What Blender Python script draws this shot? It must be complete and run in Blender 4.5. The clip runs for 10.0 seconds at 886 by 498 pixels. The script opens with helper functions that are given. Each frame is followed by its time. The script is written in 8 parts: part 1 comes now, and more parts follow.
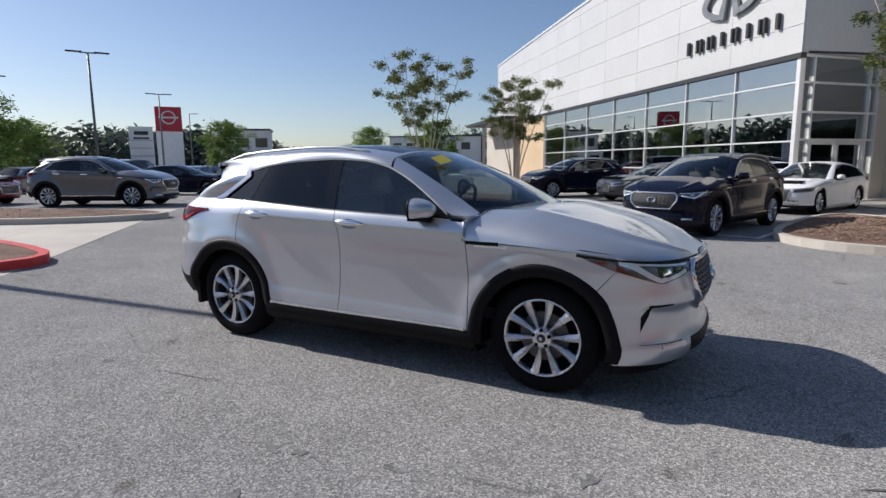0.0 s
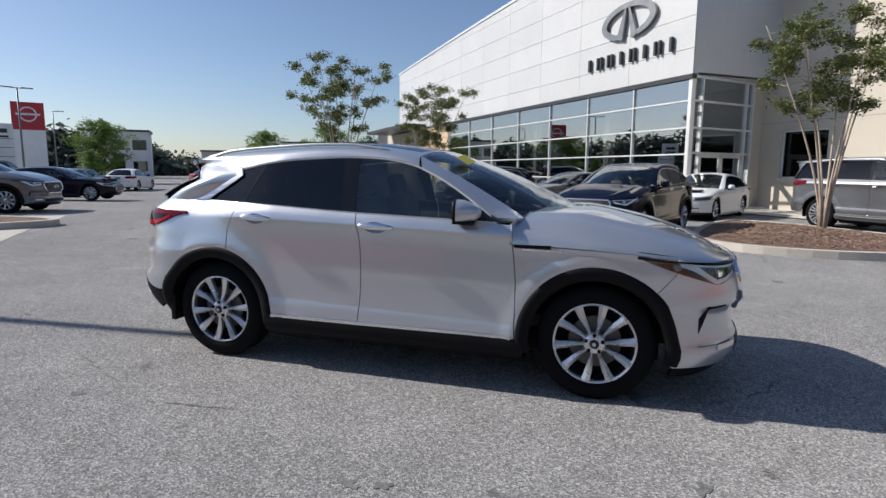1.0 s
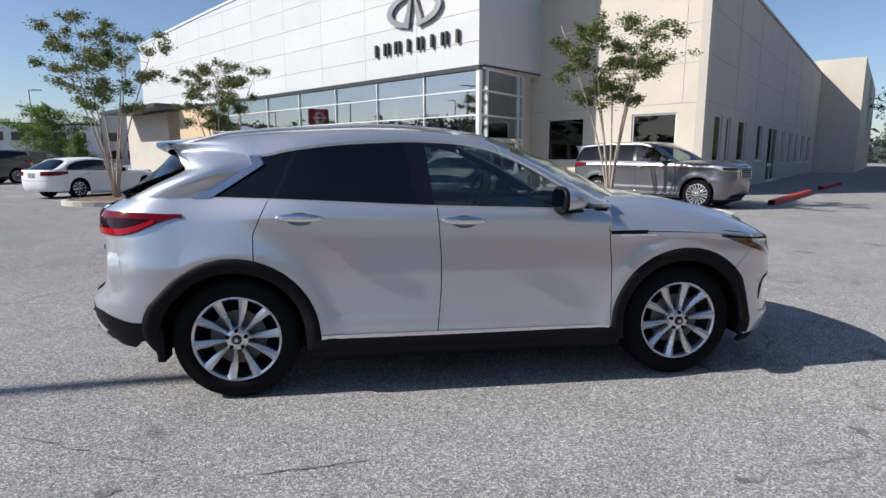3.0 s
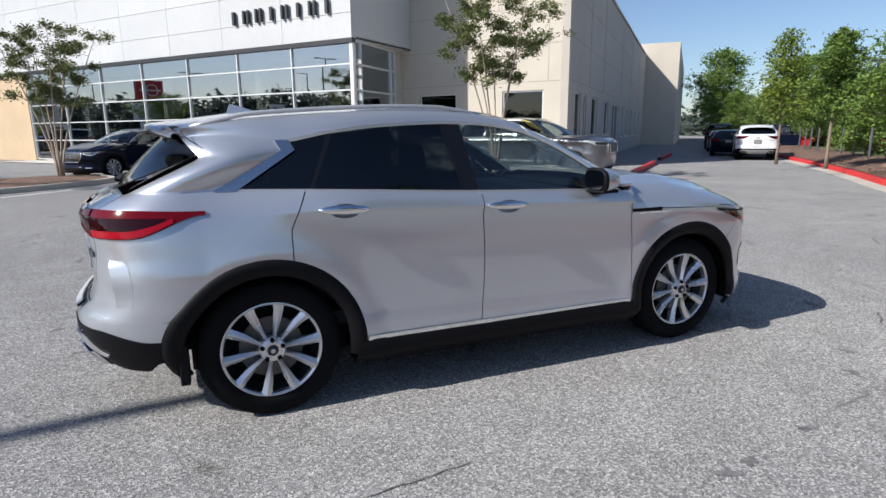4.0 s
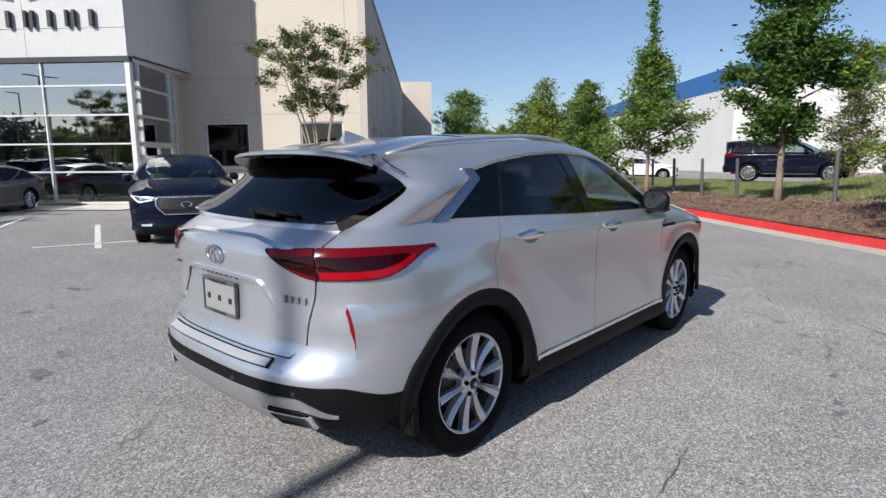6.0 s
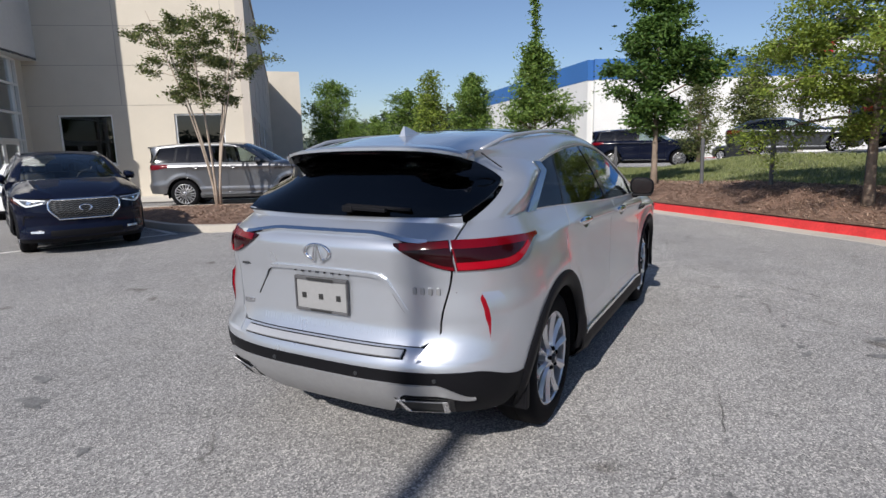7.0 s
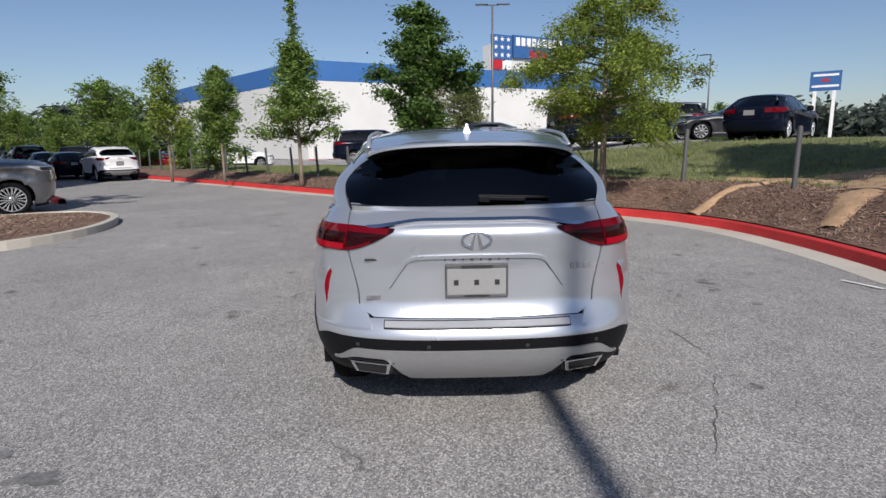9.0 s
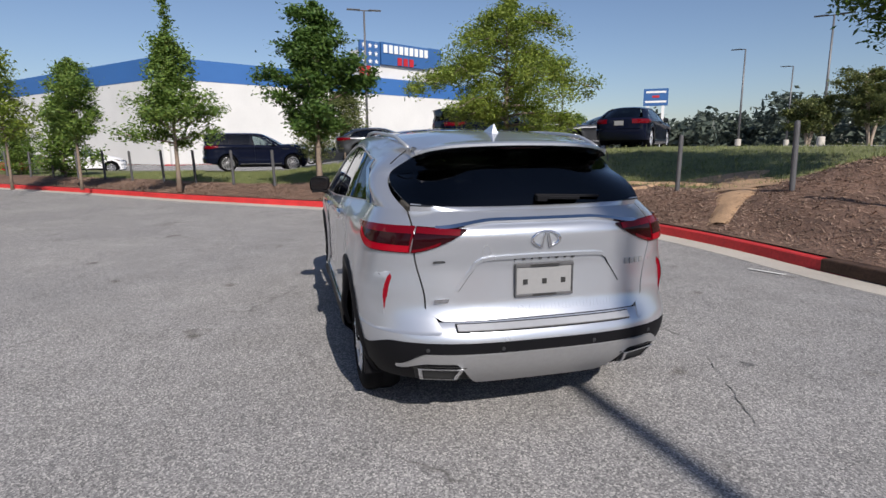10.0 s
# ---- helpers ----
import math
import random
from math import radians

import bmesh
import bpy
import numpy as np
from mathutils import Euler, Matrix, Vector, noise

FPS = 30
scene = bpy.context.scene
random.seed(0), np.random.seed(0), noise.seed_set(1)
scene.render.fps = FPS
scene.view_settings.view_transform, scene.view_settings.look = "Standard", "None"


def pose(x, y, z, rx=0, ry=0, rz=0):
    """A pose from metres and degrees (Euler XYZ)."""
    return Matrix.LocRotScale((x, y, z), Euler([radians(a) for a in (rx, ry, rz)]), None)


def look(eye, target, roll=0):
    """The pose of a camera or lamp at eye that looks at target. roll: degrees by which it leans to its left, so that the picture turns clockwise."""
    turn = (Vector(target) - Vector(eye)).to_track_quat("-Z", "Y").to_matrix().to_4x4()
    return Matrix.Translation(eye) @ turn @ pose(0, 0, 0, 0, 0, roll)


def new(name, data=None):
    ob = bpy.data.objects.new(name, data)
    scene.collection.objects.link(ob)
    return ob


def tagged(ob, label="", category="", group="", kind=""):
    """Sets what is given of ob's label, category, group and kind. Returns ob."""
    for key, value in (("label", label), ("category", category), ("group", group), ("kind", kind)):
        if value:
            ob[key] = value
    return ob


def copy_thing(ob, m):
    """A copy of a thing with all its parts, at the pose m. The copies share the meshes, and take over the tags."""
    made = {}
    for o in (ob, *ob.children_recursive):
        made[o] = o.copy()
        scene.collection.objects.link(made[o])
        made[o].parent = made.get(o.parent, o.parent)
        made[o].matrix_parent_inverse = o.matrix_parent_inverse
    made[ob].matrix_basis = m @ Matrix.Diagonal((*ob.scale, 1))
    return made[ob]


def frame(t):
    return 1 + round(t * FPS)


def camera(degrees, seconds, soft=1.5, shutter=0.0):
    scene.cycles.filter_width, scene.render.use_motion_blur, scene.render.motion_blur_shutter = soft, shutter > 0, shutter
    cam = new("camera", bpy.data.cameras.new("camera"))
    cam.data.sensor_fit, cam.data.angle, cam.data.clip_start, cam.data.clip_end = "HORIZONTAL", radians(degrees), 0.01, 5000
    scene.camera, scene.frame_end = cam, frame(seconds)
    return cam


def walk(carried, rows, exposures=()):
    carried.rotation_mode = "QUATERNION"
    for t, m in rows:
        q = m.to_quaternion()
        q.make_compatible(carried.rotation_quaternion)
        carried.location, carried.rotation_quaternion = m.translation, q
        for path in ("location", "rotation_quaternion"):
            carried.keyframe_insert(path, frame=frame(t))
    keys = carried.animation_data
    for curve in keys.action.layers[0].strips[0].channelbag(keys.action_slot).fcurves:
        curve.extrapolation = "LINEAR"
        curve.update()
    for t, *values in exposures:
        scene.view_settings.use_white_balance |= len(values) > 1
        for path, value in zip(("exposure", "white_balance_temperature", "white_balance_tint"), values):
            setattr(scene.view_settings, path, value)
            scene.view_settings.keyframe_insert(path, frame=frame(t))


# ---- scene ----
cam = camera(76.3, 10.0)
PATH = [
    (0, (3.901, -4.266, 1.498), (2.969, -2.523, 1.195), -0.5),
    (0.5, (3.413, -4.427, 1.49), (2.641, -2.603, 1.215), -0.1),
    (1, (2.899, -4.425, 1.441), (2.315, -2.532, 1.166), 0.4),
    (1.5, (2.416, -4.394, 1.397), (2.037, -2.448, 1.137), 0.9),
    (2, (1.892, -4.28, 1.359), (1.72, -2.306, 1.089), 0.7),
    (2.5, (1.314, -4.263, 1.392), (1.397, -2.288, 1.088), 0.5),
    (2.7, (1.09, -4.267, 1.415), (1.251, -2.298, 1.106), 0.4),
    (3.8, (-0.036, -3.88, 1.478), (0.597, -2.026, 1.077), -0.9),
    (4, (-0.248, -3.789, 1.487), (0.507, -1.983, 1.077), -0.5),
    (4.5, (-0.73, -3.491, 1.498), (0.222, -1.782, 1.079), -0.5),
    (5, (-1.199, -3.195, 1.532), (-0.076, -1.59, 1.129), -0.5),
    (5.2, (-1.372, -3.053, 1.511), (-0.168, -1.506, 1.113), -0.1),
    (6.3, (-2.359, -2.376, 1.491), (-0.82, -1.138, 1.171), -0.9),
    (6.5, (-2.501, -2.198, 1.51), (-0.914, -1.039, 1.142), -0.8),
    (7, (-2.895, -1.785, 1.524), (-1.168, -0.838, 1.175), -1.3),
    (7.5, (-3.24, -1.346, 1.546), (-1.41, -0.624, 1.187), -1.8),
    (8, (-3.489, -0.857, 1.538), (-1.577, -0.384, 1.191), -1.7),
    (8.5, (-3.689, -0.338, 1.548), (-1.731, -0.11, 1.212), -1.5),
    (9, (-3.672, 0.201, 1.542), (-1.706, 0.179, 1.172), -1.0),
    (9.5, (-3.618, 0.715, 1.531), (-1.666, 0.455, 1.184), -0.6),
    (10, (-3.479, 1.21, 1.516), (-1.573, 0.719, 1.162), -0.4),
]
walk(cam, [(t, look(eye, target, roll)) for t, eye, target, roll in PATH], exposures=[(0, 0.07, 6620, 11), (1, 0.12, 6620, 10), (2, 0.20, 6540, 10), (4, 0.29, 6500, 9), (5, 0.25, 6520, 9), (6.5, 0.09, 6600, 10), (8, -0.09, 6620, 11), (9, -0.14, 6660, 11), (10, -0.09, 6740, 12)])

# ---- light ----
SUN_AZ, SUN_EL = radians(4.3), radians(36)
world = bpy.data.worlds.new("sky")
scene.world = world
world.use_nodes = True
wt = world.node_tree
sky = wt.nodes.new("ShaderNodeTexSky")
sky.sky_type, sky.sun_disc = "NISHITA", False
sky.sun_elevation, sky.sun_rotation = SUN_EL, radians(265.7)
sky.altitude, sky.air_density, sky.dust_density, sky.ozone_density = 250, 1.0, 0.7, 3.4
tint = wt.nodes.new("ShaderNodeMix")
tint.data_type, tint.blend_type = "RGBA", "MULTIPLY"
tint.inputs["Factor"].default_value, tint.inputs["B"].default_value = 1.0, (1.0, 0.985, 1.04, 1)
wt.links.new(sky.outputs[0], tint.inputs["A"])
wt.links.new(tint.outputs["Result"], wt.nodes["Background"].inputs[0])
wt.nodes["Background"].inputs[1].default_value = 0.098
sun = new("sun", bpy.data.lights.new("sun", "SUN"))
sun.data.energy, sun.data.angle, sun.data.color = 4.95, radians(0.55), (1.0, 0.965, 0.92)
sun.matrix_world = look((0, 0, 0), (math.cos(SUN_AZ) * math.cos(SUN_EL), math.sin(SUN_AZ) * math.cos(SUN_EL), -math.sin(SUN_EL)))
scene.view_settings.exposure = 0.0


# ---- materials ----
def node_mat(name):
    m = bpy.data.materials.new(name)
    m.use_nodes = True
    t = m.node_tree
    return m, t, t.nodes["Principled BSDF"]


def add_noise(t, scale, detail=4.0, rough=0.6, kind="ShaderNodeTexNoise"):
    n = t.nodes.new(kind)
    n.inputs["Scale"].default_value = scale
    if kind == "ShaderNodeTexNoise":
        n.inputs["Detail"].default_value, n.inputs["Roughness"].default_value = detail, rough
    g = t.nodes.get("where") or t.nodes.new("ShaderNodeNewGeometry")
    g.name = "where"
    t.links.new(g.outputs["Position"], n.inputs["Vector"])
    return n


def ramp(t, src, stops):
    r = t.nodes.new("ShaderNodeValToRGB")
    while len(r.color_ramp.elements) < len(stops):
        r.color_ramp.elements.new(0.5)
    for e, (p, c) in zip(r.color_ramp.elements, stops):
        e.position, e.color = p, (*c, 1) if len(c) == 3 else c
    t.links.new(src, r.inputs[0])
    return r


def mix_col(t, mode, fac, a, b):
    m = t.nodes.new("ShaderNodeMix")
    m.data_type, m.blend_type = "RGBA", mode
    for sock, v in ((m.inputs["Factor"], fac), (m.inputs["A"], a), (m.inputs["B"], b)):
        if hasattr(v, "is_output"):
            t.links.new(v, sock)
        elif isinstance(v, (int, float)):
            sock.default_value = v
        else:
            sock.default_value = (*v, 1)
    return m.outputs["Result"]


def surf(name, base, rough=0.6, metal=0.0, var=0.12, scale=1.5, fine=40.0, bump=0.15, dist=0.004, coat=0.0, spec=0.5, piece=0.0, island=0.0):
    """A surface with large stains, fine grain and relief."""
    m, t, p = node_mat(name)
    big, small = add_noise(t, scale), add_noise(t, fine)
    lo, hi = 1 - var, 1 + var
    r1 = ramp(t, big.outputs["Fac"], [(0.3, (lo, lo, lo)), (0.7, (hi, hi, hi))])
    r2 = ramp(t, small.outputs["Fac"], [(0.3, (lo, lo, lo)), (0.7, (hi, hi, hi))])
    c = mix_col(t, "MULTIPLY", 1.0, base, r1.outputs[0])
    c = mix_col(t, "MULTIPLY", 1.0, c, r2.outputs[0])
    if piece or island:
        k = t.nodes.new("ShaderNodeObjectInfo").outputs["Random"] if piece else t.nodes["where"].outputs["Random Per Island"]
        a = piece or island
        c = mix_col(t, "MULTIPLY", 1.0, c, ramp(t, k, [(0, (1 - a,) * 3), (1, (1 + a,) * 3)]).outputs[0])
    t.links.new(c, p.inputs["Base Color"])
    p.inputs["Metallic"].default_value = metal
    p.inputs["Specular IOR Level"].default_value = spec
    rr = ramp(t, big.outputs["Fac"], [(0.25, (max(rough - 0.06, 0.02),) * 3), (0.75, (min(rough + 0.06, 1),) * 3)])
    t.links.new(rr.outputs[0], p.inputs["Roughness"])
    if coat:
        p.inputs["Coat Weight"].default_value, p.inputs["Coat Roughness"].default_value = coat, 0.03
    if bump:
        b = t.nodes.new("ShaderNodeBump")
        b.inputs["Strength"].default_value, b.inputs["Distance"].default_value = bump, dist
        t.links.new(small.outputs["Fac"], b.inputs["Height"])
        t.links.new(b.outputs[0], p.inputs["Normal"])
    return m


def glass(name, tint, gloss=0.04, rough=0.0):
    """Tinted pane: what comes through, and mirror gloss that grows at grazing angles."""
    m, t, p = node_mat(name)
    t.nodes.remove(p)
    tr, gl, mx = t.nodes.new("ShaderNodeBsdfTransparent"), t.nodes.new("ShaderNodeBsdfGlossy"), t.nodes.new("ShaderNodeMixShader")
    tr.inputs[0].default_value = (*tint, 1)
    gl.inputs["Roughness"].default_value = rough
    gl.inputs["Color"].default_value = (0.95, 0.97, 1.0, 1)
    lw = t.nodes.new("ShaderNodeLayerWeight")
    lw.inputs[0].default_value = 0.5
    pw, mr = t.nodes.new("ShaderNodeMath"), t.nodes.new("ShaderNodeMapRange")
    pw.operation, pw.inputs[1].default_value = "POWER", 5.0
    mr.inputs["To Min"].default_value = gloss
    t.links.new(lw.outputs["Facing"], pw.inputs[0])
    t.links.new(pw.outputs[0], mr.inputs["Value"])
    t.links.new(mr.outputs[0], mx.inputs[0])
    t.links.new(tr.outputs[0], mx.inputs[1])
    t.links.new(gl.outputs[0], mx.inputs[2])
    t.links.new(mx.outputs[0], t.nodes["Material Output"].inputs[0])
    return m


def asphalt(name, base, agg=1.0):
    m, t, p = node_mat(name)
    big, mid = add_noise(t, 0.35, 5), add_noise(t, 2.2, 6)
    grit = add_noise(t, 115.0, kind="ShaderNodeTexVoronoi")
    fine = add_noise(t, 170.0, 3)
    c = mix_col(t, "MULTIPLY", 1.0, base, ramp(t, big.outputs["Fac"], [(0.3, (0.86, 0.86, 0.87)), (0.72, (1.12, 1.11, 1.1))]).outputs[0])
    c = mix_col(t, "MULTIPLY", 1.0, c, ramp(t, mid.outputs["Fac"], [(0.3, (0.9, 0.89, 0.88)), (0.7, (1.08, 1.07, 1.07))]).outputs[0])
    sep = t.nodes.new("ShaderNodeSeparateColor")
    t.links.new(grit.outputs["Color"], sep.inputs[0])
    c = mix_col(t, "MULTIPLY", agg, c, ramp(t, sep.outputs[0], [(0.0, (0.46, 0.46, 0.47)), (0.45, (0.86, 0.86, 0.86)), (0.75, (1.12, 1.12, 1.11)), (0.97, (1.75, 1.71, 1.66))]).outputs[0])
    c = mix_col(t, "MULTIPLY", 1.0, c, ramp(t, fine.outputs["Fac"], [(0.3, (0.75, 0.75, 0.75)), (0.7, (1.25, 1.25, 1.25))]).outputs[0])
    # thin cracks here and there, and dark smudges
    bend = t.nodes.new("ShaderNodeVectorMath")
    bend.operation = "MULTIPLY_ADD"
    warp = add_noise(t, 1.3, 4)
    t.links.new(warp.outputs["Color"], bend.inputs[0])
    bend.inputs[1].default_value = (0.9, 0.9, 0.0)
    t.links.new(t.nodes["where"].outputs["Position"], bend.inputs[2])
    cell = t.nodes.new("ShaderNodeTexVoronoi")
    cell.feature = "DISTANCE_TO_EDGE"
    cell.inputs["Scale"].default_value = 0.42
    t.links.new(bend.outputs[0], cell.inputs["Vector"])
    gate = add_noise(t, 0.9, 3)
    k = t.nodes.new("ShaderNodeMath")
    k.operation = "MULTIPLY"
    t.links.new(ramp(t, cell.outputs["Distance"], [(0.0, (1, 1, 1)), (0.009, (0, 0, 0))]).outputs[0], k.inputs[0])
    t.links.new(ramp(t, gate.outputs["Fac"], [(0.55, (0, 0, 0)), (0.62, (0.7, 0.7, 0.7))]).outputs[0], k.inputs[1])
    c = mix_col(t, "MIX", k.outputs[0], c, (0.09, 0.085, 0.08))
    spot = add_noise(t, 1.7, 2)
    c = mix_col(t, "MULTIPLY", 1.0, c, ramp(t, spot.outputs["Fac"], [(0.27, (0.58, 0.56, 0.54)), (0.335, (1, 1, 1))]).outputs[0])
    t.links.new(c, p.inputs["Base Color"])
    p.inputs["Roughness"].default_value = 0.95
    p.inputs["Diffuse Roughness"].default_value = 0.15
    p.inputs["Specular IOR Level"].default_value = 0.12
    b = t.nodes.new("ShaderNodeBump")
    b.inputs["Strength"].default_value, b.inputs["Distance"].default_value = 0.5, 0.006
    t.links.new(grit.outputs["Distance"], b.inputs["Height"])
    t.links.new(b.outputs[0], p.inputs["Normal"])
    return m


def leafy(name, a, b):
    m, t, p = node_mat(name)
    g = t.nodes.new("ShaderNodeNewGeometry")
    g.name = "where"
    c = ramp(t, g.outputs["Random Per Island"], [(0, a), (0.55, [(x + y) / 2 for x, y in zip(a, b)]), (1, b)])
    t.links.new(c.outputs[0], p.inputs["Base Color"])
    p.inputs["Roughness"].default_value = 0.5
    p.inputs["Specular IOR Level"].default_value = 0.4
    tr = t.nodes.new("ShaderNodeBsdfTranslucent")
    mx = t.nodes.new("ShaderNodeMixShader")
    mx.inputs[0].default_value = 0.3
    t.links.new(c.outputs[0], tr.inputs[0])
    t.links.new(p.outputs[0], mx.inputs[1])
    t.links.new(tr.outputs[0], mx.inputs[2])
    t.links.new(mx.outputs[0], t.nodes["Material Output"].inputs[0])
    return m


def glow(name, col, power):
    m, t, p = node_mat(name)
    p.inputs["Base Color"].default_value = (*col, 1)
    p.inputs["Emission Color"].default_value, p.inputs["Emission Strength"].default_value = (*col, 1), power
    return m


M_ASPHALT = asphalt("asphalt", (0.300, 0.298, 0.294))
M_CONCRETE = surf("concrete", (0.50, 0.46, 0.40), 0.85, var=0.12, scale=0.8, fine=60, bump=0.3)
M_CONCRETE2 = surf("walk_concrete", (0.55, 0.52, 0.47), 0.85, var=0.10, scale=0.6, fine=50, bump=0.25)
M_RED = surf("red_kerb_paint", (0.56, 0.035, 0.035), 0.6, var=0.16, scale=2.5, fine=30, bump=0.3)
M_MULCH = surf("mulch", (0.185, 0.112, 0.08), 0.95, var=0.35, scale=2.0, fine=30, bump=1.0, dist=0.03)
M_CHIP = surf("mulch_chip", (0.30, 0.205, 0.15), 0.9, var=0.2, scale=3, fine=60, bump=0.2, island=0.5)
M_CLAY = surf("bare_clay", (0.46, 0.295, 0.175), 0.95, var=0.2, scale=3, fine=40, bump=0.6, dist=0.02)
M_GRASSBED = surf("grass_bed", (0.150, 0.165, 0.062), 0.95, var=0.35, scale=1.2, fine=25, bump=1.0, dist=0.03)
M_GRASS = leafy("grass_blades", (0.115, 0.155, 0.045), (0.36, 0.375, 0.16))
M_JOINT = surf("wall_joint", (0.34, 0.31, 0.27), 0.9, var=0.1, bump=0.0)
M_PANEL = surf("white_panel", (0.57, 0.57, 0.565), 0.35, var=0.03, scale=0.5, fine=8, bump=0.02, piece=0.025)
M_STUCCO = surf("cream_wall", (0.55, 0.50, 0.42), 0.9, var=0.05, scale=0.7, fine=90, bump=0.25, dist=0.003)
M_PIER = surf("tan_stone", (0.56, 0.42, 0.27), 0.85, var=0.08, scale=0.8, fine=60, bump=0.2)
M_SIDEWALL = surf("grey_wall", (0.52, 0.47, 0.41), 0.9, var=0.05, scale=0.7, fine=90, bump=0.25)
M_ALU = surf("mullion_aluminium", (0.78, 0.78, 0.77), 0.35, 0.4, var=0.05, bump=0.0)
M_DARKMETAL = surf("dark_metal", (0.05, 0.052, 0.055), 0.45, 0.5, var=0.1, bump=0.05)
M_RUST = surf("rusty_iron", (0.075, 0.042, 0.028), 0.8, 0.2, var=0.3, scale=4, fine=40, bump=0.4)
M_POST = surf("post_grey", (0.10, 0.10, 0.105), 0.6, 0.2, var=0.15, scale=3, bump=0.05)
M_GALV = surf("galvanised_pole", (0.17, 0.17, 0.175), 0.5, 0.5, var=0.12, scale=3, bump=0.05)
# near-black, so the gloom of the rooms is in the colour
M_DIMROOM = surf("showroom_inside", (0.06, 0.06, 0.06), 0.9, var=0.2, bump=0.0)
M_SHOPGLASS = glass("showroom_glass", (0.42, 0.46, 0.45), 0.36)
M_DARKGLASS = glass("window_glass", (0.10, 0.11, 0.11), 0.06)
M_WHITEPAINT = surf("white_line_paint", (0.72, 0.71, 0.68), 0.8, var=0.2, scale=8, fine=60, bump=0.2)
M_WHITEWALL = surf("store_white_wall", (0.66, 0.655, 0.635), 0.85, var=0.05, scale=0.3, fine=20, bump=0.1)
M_BLUEWALL = surf("store_blue_band", (0.035, 0.135, 0.37), 0.6, var=0.06, scale=0.3, fine=20, bump=0.05)
M_BARK = surf("bark", (0.22, 0.17, 0.13), 0.9, var=0.25, scale=6, fine=50, bump=0.8, dist=0.01)
M_PALEBARK = surf("pale_bark", (0.42, 0.34, 0.27), 0.8, var=0.18, scale=7, fine=40, bump=0.4, dist=0.006)
M_LEAF_DARK = leafy("leaf_dark", (0.036, 0.088, 0.018), (0.125, 0.210, 0.042))
M_LEAF_MID = leafy("leaf_mid", (0.070, 0.140, 0.028), (0.238, 0.336, 0.070))
M_LEAF_LIME = leafy("leaf_lime", (0.085, 0.140, 0.018), (0.300, 0.370, 0.062))
M_LEAF_MYRTLE = leafy("leaf_myrtle", (0.060, 0.092, 0.028), (0.225, 0.240, 0.080))
# pale blue-grey green: the haze of distance is mixed into this leaf colour
M_LEAF_HAZED = leafy("leaf_far", (0.062, 0.085, 0.072), (0.125, 0.155, 0.120))
M_BLACKPLASTIC = surf("black_plastic", (0.008, 0.008, 0.0095), 0.5, var=0.1, fine=200, bump=0.1, dist=0.001, spec=0.10)
M_GLOSSBLACK = surf("gloss_black_trim", (0.006, 0.006, 0.007), 0.08, var=0.05, bump=0.0)
M_TYRE = surf("tyre_rubber", (0.008, 0.008, 0.009), 0.8, var=0.15, fine=90, bump=0.1, dist=0.001, spec=0.08)
M_RIM = surf("alloy_rim", (0.74, 0.74, 0.755), 0.27, 0.7, var=0.03, bump=0.0)
M_CHROME = surf("chrome", (0.82, 0.83, 0.85), 0.08, 1.0, var=0.02, bump=0.0)
# mirror metal darkened to imitate the dark car side it would reflect
M_DARKMIRROR = surf("tinted_mirror", (0.09, 0.095, 0.105), 0.06, 1.0, var=0.02, bump=0.0)
M_BARREL = surf("rim_barrel", (0.03, 0.03, 0.032), 0.5, 0.4, var=0.1, bump=0.0)
M_BRAKE = surf("brake_disc_steel", (0.10, 0.10, 0.10), 0.45, 0.8, var=0.1, bump=0.0)
M_DISC = surf("brake_steel", (0.25, 0.25, 0.25), 0.4, 0.9, var=0.1, bump=0.0)
M_SILVERTRIM = surf("silver_trim", (0.62, 0.62, 0.62), 0.38, 0.6, var=0.03, bump=0.0)
M_TRIM = surf("window_trim_metal", (0.50, 0.52, 0.55), 0.16, 1.0, var=0.03, bump=0.0)
M_SKID = surf("skid_silver", (0.36, 0.36, 0.365), 0.45, 0.5, var=0.04, bump=0.0)
M_PRIVACY = glass("privacy_glass", (0.11, 0.118, 0.125), 0.045, 0.03)
M_SIDEPRIVACY = glass("side_privacy_glass", (0.21, 0.22, 0.225), 0.05, 0.02)
M_CARGLASS = glass("car_glass", (0.72, 0.77, 0.76), 0.06)
M_SCREEN = glass("windscreen_glass", (0.80, 0.84, 0.83), 0.035)
M_TAILRED = surf("red_lens", (0.125, 0.0015, 0.006), 0.10, var=0.03, bump=0.0, spec=0.28)
M_TAILBRIGHT = surf("bright_red_lens", (0.34, 0.003, 0.013), 0.10, var=0.03, bump=0.0, spec=0.28)
M_REFLECTOR = surf("reflector_red", (0.19, 0.002, 0.009), 0.16, var=0.03, bump=0.0, spec=0.25)
M_TAILDARK = surf("smoked_lens", (0.020, 0.0015, 0.003), 0.10, var=0.03, bump=0.0, spec=0.28)
M_LAMPGLASS = surf("headlamp_lens", (0.62, 0.64, 0.66), 0.12, 0.5, var=0.05, bump=0.0, coat=1.0)
M_LAMPSHELL = surf("lamp_reflector", (0.14, 0.145, 0.155), 0.25, 0.7, var=0.05, bump=0.0)
M_LAMPCOVER = glass("lamp_cover", (0.93, 0.95, 0.96), 0.05)
M_LIGHTBAR = surf("lamp_light_bar", (0.92, 0.93, 0.95), 0.25, 0.2, var=0.02, bump=0.0)
M_AMBER = surf("amber_lens", (0.16, 0.022, 0.006), 0.2, var=0.03, bump=0.0, coat=1.0)
M_SEAT = surf("seat_leather", (0.035, 0.033, 0.032), 0.55, var=0.15, bump=0.1)
